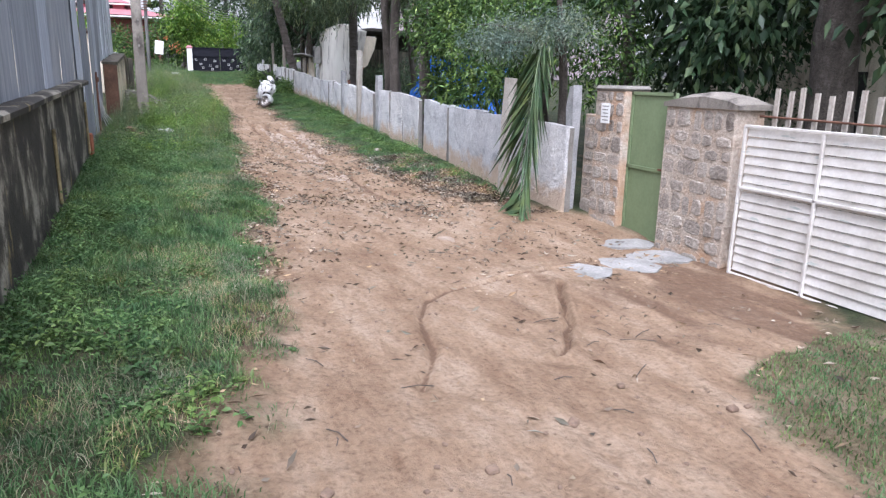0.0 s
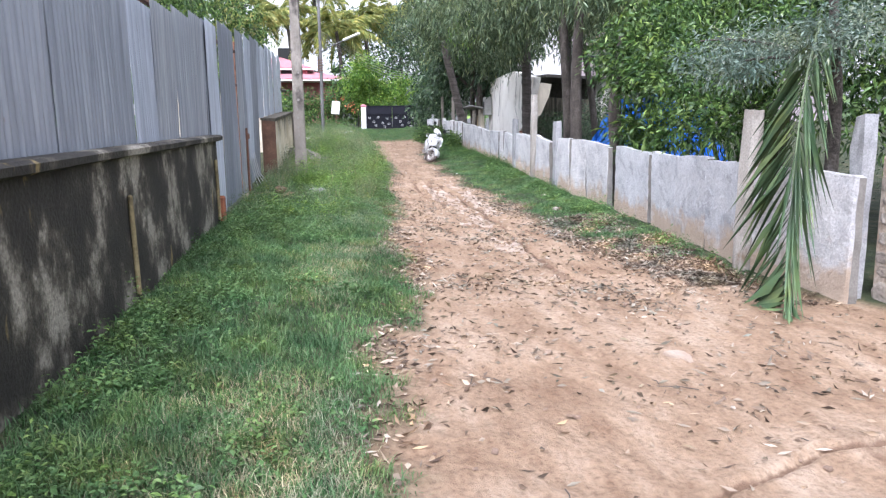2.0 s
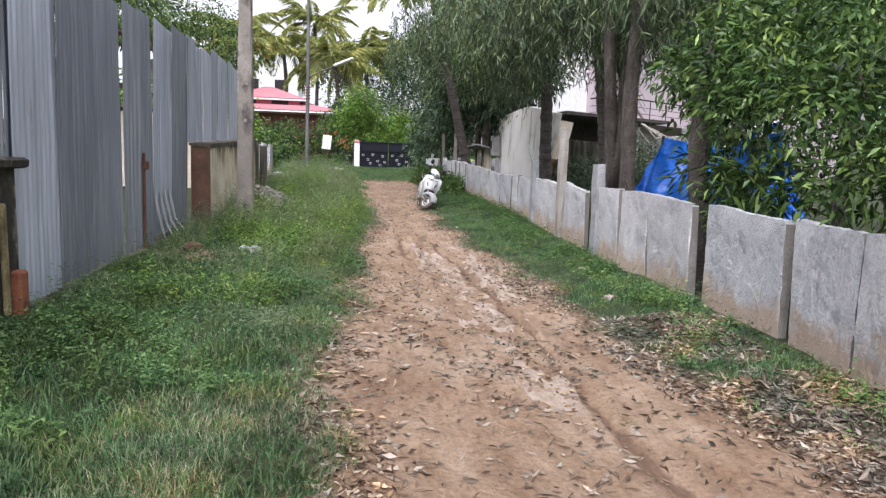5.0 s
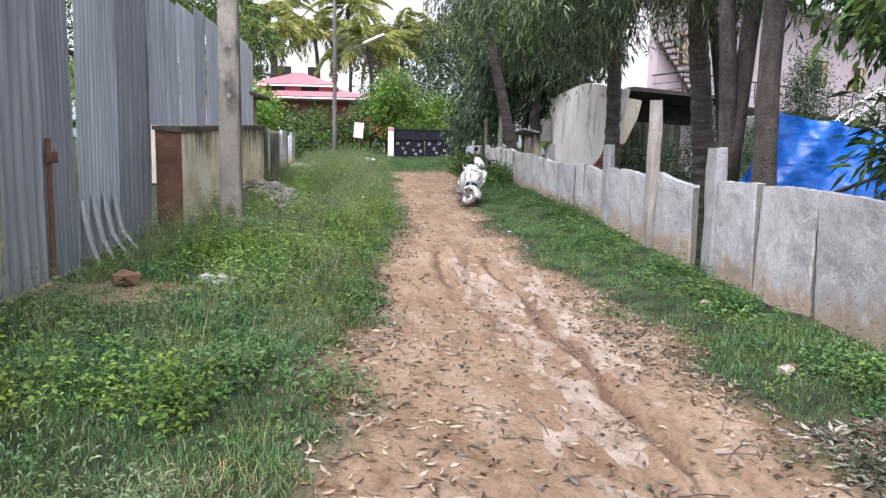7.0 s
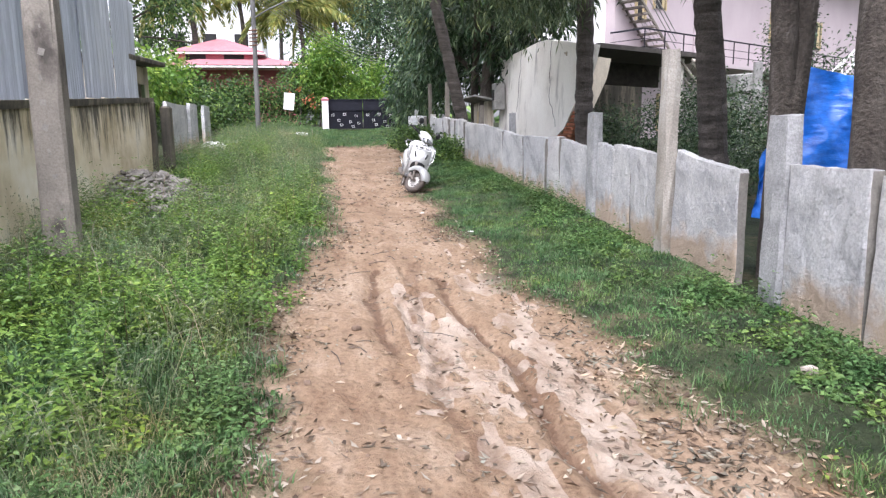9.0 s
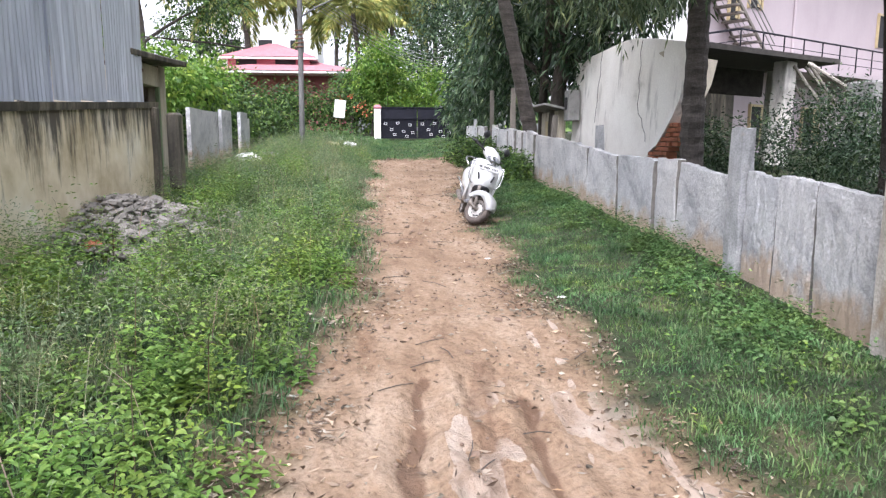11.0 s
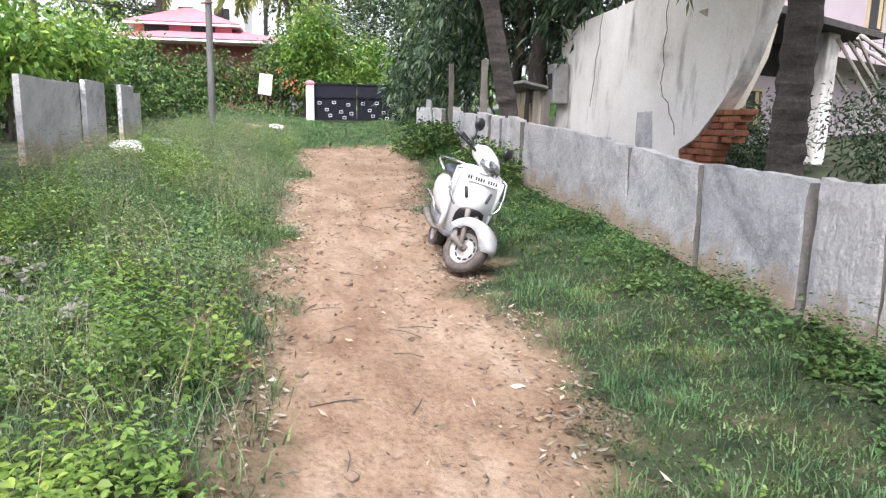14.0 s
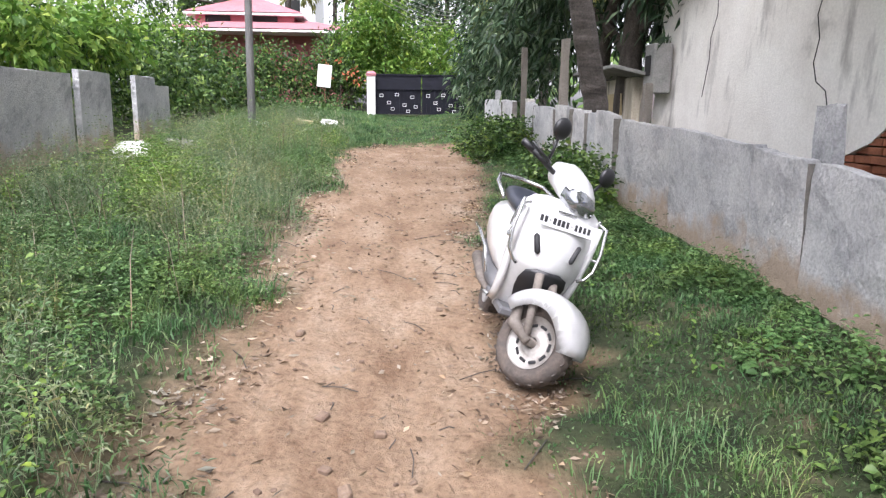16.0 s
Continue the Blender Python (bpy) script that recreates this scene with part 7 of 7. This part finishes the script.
for k in range(160):
    y = r.uniform(1.5, 30)
    x = r.uniform(np.interp(y, LEFT_Y, LEFT_X), min(np.interp(y, RIGHT_Y, RIGHT_X), 5.0))
    a, l = r.uniform(0, 6.28), r.uniform(0.05, 0.28)
    p = Vector((x, y, gz(x, y) + 0.008))
    q = Vector((x + l * math.cos(a), y + l * math.sin(a), 0))
    q.z = gz(q.x, q.y) + 0.01
    tube(bm, [p, (p + q) / 2 + Vector((0.01, 0.01, 0.006)), q], 0.003, 4)
tagged(part("twigs", bm, DARKWOOD), "thin dry twigs lying on the lane", "twigs", "", "stuff")

# cut palm frond leaning on the wall
frond = thing("palm_frond", "cut palm frond hanging down over the slab wall", "palm frond")
n = 62
tt = np.linspace(0, 1, n)
A, B, C = np.array([5.25, 8.95, 2.3]), np.array([4.85, 8.75, 1.4]), np.array([4.55, 8.15, -0.36])
ax = A * ((1 - tt) ** 2)[:, None] + B * (2 * tt * (1 - tt))[:, None] + C * (tt ** 2)[:, None]
bm = bmesh.new()
rib = [tuple(p) for p in ax[::5]]
tube(bm, rib, [0.014 - 0.009 * i / len(rib) for i in range(len(rib))], 6)
part("midrib", bm, GREENPAINT, frond)
sets = []
for s in (-1, 1):
    D = np.stack([-0.25 + 0 * tt, s * (0.85 - 0.4 * tt), -1.0 + 0 * tt], 1) + rng.normal(size=(n, 3)) * 0.1
    sets.append(leaves(ax.copy(), D, 0.95 * np.sin(np.pi * np.clip(0.2 + tt * 0.62, 0, 1)) + 0.05, 0.045, 0.1, 0.15))
V, T = join(sets)
V[:, 2] = np.maximum(V[:, 2], terrain(V[:, 0], V[:, 1]) + 0.01)
add_mesh("foliage", np_mesh("foliage", V, T, LEAF_FROND), frond)

# ---- parked scooter ----
SC_WHITE = plain("white_scooter_paint", (0.66, 0.665, 0.66), 0.28, 0.0, 0.5)
SC_BLACK = plain("black_plastic", (0.018, 0.018, 0.02), 0.45)
SC_SEAT = plain("blue_black_vinyl", (0.03, 0.034, 0.05), 0.4)
SC_GREY = plain("grey_plastic", (0.12, 0.12, 0.125), 0.5)
SC_TYRE = surface("muddy_tyre_rubber", [(0.3, (0.05, 0.045, 0.042)), (0.7, (0.14, 0.11, 0.09))], 12.0, 0.9, (1, 1, 1), 60, 0.3, 0.5)
SC_RIM = surface("dusty_steel_rim", [(0.3, (0.32, 0.29, 0.26)), (0.7, (0.55, 0.53, 0.5))], 14.0, 0.5, (1, 1, 1), 50, 0.2, 0.1, 0.003, 0.5)
SC_STEEL = plain("chromed_tube", (0.6, 0.6, 0.6), 0.25, 0.9)
SC_FORK = surface("muddy_fork_metal", [(0.3, (0.12, 0.1, 0.085)), (0.7, (0.25, 0.22, 0.19))], 14.0, 0.7)
SC_LENS = plain("headlamp_glass", (0.3, 0.31, 0.32), 0.06, 0.75, 1.0)
SC_AMBER = plain("dark_vent", (0.02, 0.02, 0.022), 0.6)

scooter = thing("scooter", "white parked scooter leaning on its stand at the grass edge", "scooter", pose(3.51, 25.58, 0.39, 0, 0, -90) @ pose(0, 0, 0, -18, 0, 0))
STEER = Matrix.Translation((0.6, 0, 0.215)) @ Matrix.Rotation(radians(40), 4, Vector((-0.45, 0, 0.89))) @ Matrix.Translation((-0.6, 0, -0.215))


def sp(name, bm, mt, steered=False, label="", parent=None, smooth=True):
    ob = part(name, bm, mt, parent or scooter, label, smooth)
    if steered and parent is None:
        ob.matrix_basis = STEER
    return ob


def wheel(cx, steered, name):
    R, w = 0.215, 0.05
    bm = bmesh.new()
    prof = [(0.135, -w * 0.8), (0.155, -w), (0.185, -w * 1.08), (0.205, -w * 0.8), (0.214, -w * 0.35), (0.216, 0), (0.214, w * 0.35), (0.205, w * 0.8), (0.185, w * 1.08), (0.155, w), (0.135, w * 0.8)]
    loft(bm, [[(cx + r * math.cos(a), y, R + r * math.sin(a)) for r, y in prof] for a in (2 * math.pi * k / 36 for k in range(37))], True, False)
    tyre = sp(name + "_wheel", bm, SC_TYRE, steered, "muddy black rubber tyre")
    for k in range(40):
        a = 2 * math.pi * k / 40
        bm = bmesh.new()
        box(bm, (0, 0, 0), (0.02, 0.028, 0.006), pose(0, 0, 0, 0, 0, 25 if k % 2 else -25))
        bmesh.ops.transform(bm, matrix=Matrix.Translation((cx, 0, R)) @ Matrix.Rotation(-a, 4, "Y") @ Matrix.Translation((0, 0.022 if k % 2 else -0.022, 0.214)), verts=bm.verts)
        part("tread", bm, SC_TYRE, tyre)
    bm = bmesh.new()
    rp = [(0.137, -0.045), (0.13, -0.03), (0.115, -0.028), (0.105, -0.012), (0.06, -0.02), (0.03, -0.035), (0.03, 0.035), (0.06, 0.02), (0.105, 0.012), (0.115, 0.028), (0.13, 0.03), (0.137, 0.045)]
    loft(bm, [[(cx + r * math.cos(a), y, R + r * math.sin(a)) for r, y in rp] for a in (2 * math.pi * k / 36 for k in range(37))], False, False)
    part("rim", bm, SC_RIM, tyre, "dusty pressed steel rim", True)
    for k in range(10):
        a = 2 * math.pi * k / 10
        for s in (-1, 1):
            bm = bmesh.new()
            box(bm, (0, 0, 0), (0.042, 0.006, 0.016), None, 0.004)
            bmesh.ops.transform(bm, matrix=Matrix.Translation((cx, s * 0.017, R)) @ Matrix.Rotation(-a, 4, "Y") @ Matrix.Translation((0, 0, 0.094)), verts=bm.verts)
            part("rim_slot", bm, SC_BLACK, tyre)
    bm = bmesh.new()
    tube(bm, [(cx, -0.075, R), (cx, 0.075, R)], 0.022, 12)
    part("hub", bm, SC_FORK, tyre, "", True)


wheel(0.62, True, "front")
wheel(-0.62, False, "rear")

# front fender: an arched shell with a rounded section
bm = bmesh.new()
rings = []
for k in range(15):
    a = radians(14 + 138 * k / 14)
    rr = 0.262 + 0.012 * math.sin(math.pi * k / 14)
    hw = 0.045 + 0.075 * min(1.0, (k + 0.5) / 5) ** 0.7 + 0.02 * max(0, (k - 8) / 6)
    rings.append([(0.62 + (rr - dz) * math.cos(a), hw * y, 0.215 + (rr - dz) * math.sin(a)) for y, dz in ((-1, 0.1), (-0.98, 0.04), (-0.8, 0.008), (-0.4, -0.003), (0, -0.006), (0.4, -0.003), (0.8, 0.008), (0.98, 0.04), (1, 0.1))])
vr = loft(bm, rings, False)
bmesh.ops.solidify(bm, geom=bm.faces[:], thickness=0.006)
sp("front_fender", bm, SC_WHITE, True)
for s in (-1, 1):
    bm = bmesh.new()
    tube(bm, [(0.6, 0.083 * s, 0.235), (0.53, 0.083 * s, 0.38), (0.45, 0.07 * s, 0.52)], [0.02, 0.022, 0.024], 8)
    sp("fork_leg", bm, SC_FORK, True)
    bm = bmesh.new()
    tube(bm, [(0.63, 0.083 * s, 0.21), (0.5, 0.09 * s, 0.25), (0.47, 0.09 * s, 0.33)], [0.024, 0.034, 0.026], 8)
    sp("link_arm", bm, SC_FORK, True)


def half_ring(z, xf, hw, d, n=13):
    """A section of the leg shield: a bowed front and a hollowed back."""
    r = [(xf - d * abs(math.sin(t)) ** 2.0 + 0.015 * (1 - abs(math.sin(t))), hw * math.sin(t), z) for t in (-math.pi / 2 + math.pi * k / (n - 1) for k in range(n))]
    return r + [(xf - d - 0.035, hw * 0.9, z), (xf - d - 0.01, 0, z), (xf - d - 0.035, -hw * 0.9, z)]


bm = bmesh.new()
loft(bm, [half_ring(*p) for p in ((0.25, 0.2, 0.16, 0.05), (0.3, 0.235, 0.17, 0.05), (0.38, 0.3, 0.175, 0.06), (0.44, 0.345, 0.178, 0.075), (0.5, 0.39, 0.18, 0.09), (0.54, 0.43, 0.185, 0.105), (0.58, 0.455, 0.19, 0.115), (0.66, 0.455, 0.198, 0.12), (0.74, 0.44, 0.212, 0.115), (0.82, 0.41, 0.218, 0.105), (0.88, 0.375, 0.205, 0.09), (0.91, 0.35, 0.17, 0.075), (0.925, 0.33, 0.1, 0.06))])
sp("leg_shield", bm, SC_WHITE)
for s in (-1, 1):
    bm = bmesh.new()
    loft(bm, [[(x + dx, s * (y + dy), z + dz) for dx, dy, dz in ((0.03, 0, 0), (0.02, 0.025, 0.01), (-0.03, 0.03, 0), (-0.05, 0, 0), (-0.03, -0.02, 0))] for x, y, z in ((0.345, 0.2, 0.84), (0.33, 0.2, 0.66), (0.3, 0.185, 0.48), (0.24, 0.175, 0.34), (0.12, 0.165, 0.27), (-0.08, 0.16, 0.26))])
    sp("edge_trim", bm, SC_WHITE)
    bm = bmesh.new()
    box(bm, (0.43, s * 0.105, 0.68), (0.03, 0.03, 0.11), pose(0, 0, 0, s * -24, -8, s * 30), 0.012)
    sp("vent", bm, SC_AMBER, False, "dark slanted vent")
    bm = bmesh.new()
    p = [(0.36, 0.19, 0.87), (0.38, 0.235, 0.85), (0.40, 0.245, 0.72), (0.41, 0.235, 0.62), (0.42, 0.2, 0.57), (0.40, 0.17, 0.55)]
    tube(bm, [(x, s * y, z) for x, y, z in p], 0.009, 8)
    sp("crash_guard", bm, SC_STEEL)
    bm = bmesh.new()
    tube(bm, [(0.4, s * 0.24, 0.68), (0.24, s * 0.225, 0.66), (0.2, s * 0.22, 0.74), (0.3, s * 0.215, 0.88)], 0.008, 8)
    sp("crash_guard", bm, SC_STEEL)

bm = bmesh.new()
box(bm, (0.11, 0, 0.27), (0.5, 0.32, 0.05), None, 0.012)
sp("floorboard", bm, SC_GREY, False, "", None, False)


def oval(x, z0, z1, hw, n=16, e=0.75):
    cz, hz = (z0 + z1) / 2, (z1 - z0) / 2
    out = []
    for k in range(n):
        t = 2 * math.pi * k / n
        c, s = math.cos(t), math.sin(t)
        out.append((x, hw * math.copysign(abs(c) ** e, c), cz + hz * math.copysign(abs(s) ** e, s)))
    return out


bm = bmesh.new()
loft(bm, [oval(*p) for p in ((-0.08, 0.36, 0.68, 0.1), (-0.13, 0.34, 0.73, 0.145), (-0.3, 0.36, 0.77, 0.178), (-0.5, 0.4, 0.79, 0.19), (-0.7, 0.47, 0.79, 0.178), (-0.85, 0.54, 0.77, 0.14), (-0.95, 0.6, 0.74, 0.08))])
sp("side_panel", bm, SC_WHITE)
bm = bmesh.new()
loft(bm, [oval(*p) for p in ((-0.04, 0.25, 0.36, 0.15), (-0.25, 0.26, 0.4, 0.172), (-0.5, 0.32, 0.43, 0.17), (-0.75, 0.42, 0.5, 0.15))])
sp("lower_trim", bm, SC_GREY)
bm = bmesh.new()
loft(bm, [oval(*p) for p in ((-0.03, 0.68, 0.74, 0.07), (-0.08, 0.7, 0.82, 0.12), (-0.25, 0.74, 0.845, 0.145), (-0.42, 0.76, 0.85, 0.15), (-0.56, 0.77, 0.88, 0.145), (-0.74, 0.78, 0.885, 0.125), (-0.83, 0.8, 0.87, 0.08))])
sp("seat", bm, SC_SEAT, False, "dark vinyl seat")
bm = bmesh.new()
tube(bm, [(-0.5, -0.17, 0.8), (-0.7, -0.2, 0.88), (-0.92, -0.16, 0.92), (-0.98, 0, 0.93), (-0.92, 0.16, 0.92), (-0.7, 0.2, 0.88), (-0.5, 0.17, 0.8)], 0.014, 8)
sp("grab_rail", bm, SC_STEEL)
for s in (-1, 1):
    bm = bmesh.new()
    tube(bm, [(-0.15, s * 0.19, 0.36), (-0.2, s * 0.235, 0.5), (-0.45, s * 0.255, 0.56), (-0.75, s * 0.24, 0.56), (-0.86, s * 0.19, 0.52)], 0.01, 8)
    sp("side_guard", bm, SC_STEEL)
bm = bmesh.new()
tube(bm, [(-0.25, -0.12, 0.24), (-0.4, -0.135, 0.25), (-0.48, -0.135, 0.27), (-0.85, -0.135, 0.33)], [0.02, 0.022, 0.04, 0.044], 12)
sp("exhaust", bm, SC_FORK)
bm = bmesh.new()
box(bm, (-0.45, 0.1, 0.25), (0.5, 0.12, 0.17), None, 0.04)
sp("engine", bm, SC_FORK, False, "", None, False)
bm = bmesh.new()
tube(bm, [(0.0, 0.13, 0.24), (-0.05, 0.22, 0.12), (-0.06, 0.27, 0.0)], 0.012, 8)
sp("side_stand", bm, SC_FORK)
bm = bmesh.new()
box(bm, (-0.98, 0, 0.66), (0.05, 0.16, 0.08), pose(0, 0, 0, 0, 20, 0), 0.02)
sp("tail_lamp", bm, plain("red_lens", (0.4, 0.02, 0.02), 0.15), False, "", None, False)

# handlebar head
bm = bmesh.new()
loft(bm, [oval(*p) for p in ((0.1, 0.99, 1.06, 0.07), (0.14, 0.96, 1.1, 0.12), (0.22, 0.925, 1.115, 0.135), (0.3, 0.89, 1.08, 0.125), (0.36, 0.87, 1.03, 0.1), (0.4, 0.88, 0.98, 0.06))])
sp("head_cowl", bm, SC_WHITE, True)
bm = bmesh.new()
loft(bm, [oval(*p) for p in ((0.3, 0.885, 1.035, 0.127), (0.372, 0.872, 1.01, 0.1), (0.414, 0.895, 0.975, 0.058))])
sp("headlamp", bm, SC_LENS, True, "clear headlamp lens")
bm = bmesh.new()
tube(bm, [(0.24, 0, 0.95), (0.33, 0, 0.75), (0.4, 0, 0.6)], 0.035, 10)
sp("steering_stem", bm, SC_BLACK, True)
bm = bmesh.new()
tube(bm, [(0.13, -0.3, 1.03), (0.18, -0.15, 1.01), (0.18, 0.15, 1.01), (0.13, 0.3, 1.03)], 0.014, 8)
sp("handlebar", bm, SC_BLACK, True)
for s in (-1, 1):
    bm = bmesh.new()
    tube(bm, [(0.14, s * 0.25, 1.03), (0.09, s * 0.36, 1.04)], 0.019, 10)
    sp("grip", bm, SC_BLACK, True)
    bm = bmesh.new()
    tube(bm, [(0.19, s * 0.2, 1.03), (0.2, s * 0.24, 1.03), (0.15, s * 0.36, 1.055)], 0.008, 6)
    sp("lever", bm, SC_BLACK, True)
    bm = bmesh.new()
    tube(bm, [(0.17, s * 0.2, 1.02), (0.19, s * 0.235, 1.08), (0.19, s * 0.26, 1.15)], 0.008, 6)
    mir = sp("mirror", bm, SC_BLACK, True)
    bm = bmesh.new()
    bmesh.ops.create_uvsphere(bm, u_segments=14, v_segments=10, radius=1.0)
    bmesh.ops.transform(bm, matrix=Matrix.Translation((0.19, s * 0.272, 1.2)) @ Matrix.Diagonal((0.028, 0.062, 0.058, 1)), verts=bm.verts)
    part("mirror_head", bm, SC_BLACK, mir, "", True)
bm = bmesh.new()
loft(bm, [half_ring(*p) for p in ((0.34, 0.315, 0.1, 0.03), (0.42, 0.375, 0.125, 0.035), (0.48, 0.415, 0.13, 0.035), (0.53, 0.447, 0.115, 0.03), (0.555, 0.455, 0.06, 0.02))])
sp("inner_fender", bm, SC_BLACK)
# plate with unreadable bars
bm = bmesh.new()
box(bm, (0, 0, 0), (0.006, 0.3, 0.068), None, 0.002)
PL = pose(0.436, 0, 0.815, 0, -20, 0)
bmesh.ops.transform(bm, matrix=PL, verts=bm.verts)
plate = sp("number_plate", bm, SC_WHITE, False, "white plate with dark bars", None, False)
for k, w in enumerate((0.022, 0.022, 0.01, 0.022, 0.022, 0.024, 0.02, 0.01, 0.02, 0.02, 0.02, 0.02)):
    bm = bmesh.new()
    box(bm, (0.0045, -0.13 + k * 0.0235, 0), (0.002, w * 0.75, 0.034 if w > 0.01 else 0.006))
    bmesh.ops.transform(bm, matrix=PL, verts=bm.verts)
    part("bar", bm, SC_BLACK, plate)
bm = bmesh.new()
box(bm, (0.405, 0, 0.87), (0.004, 0.1, 0.012), pose(0, 0, 0, 0, -22, 0))
sp("badge", bm, SC_STEEL, False, "", None, False)
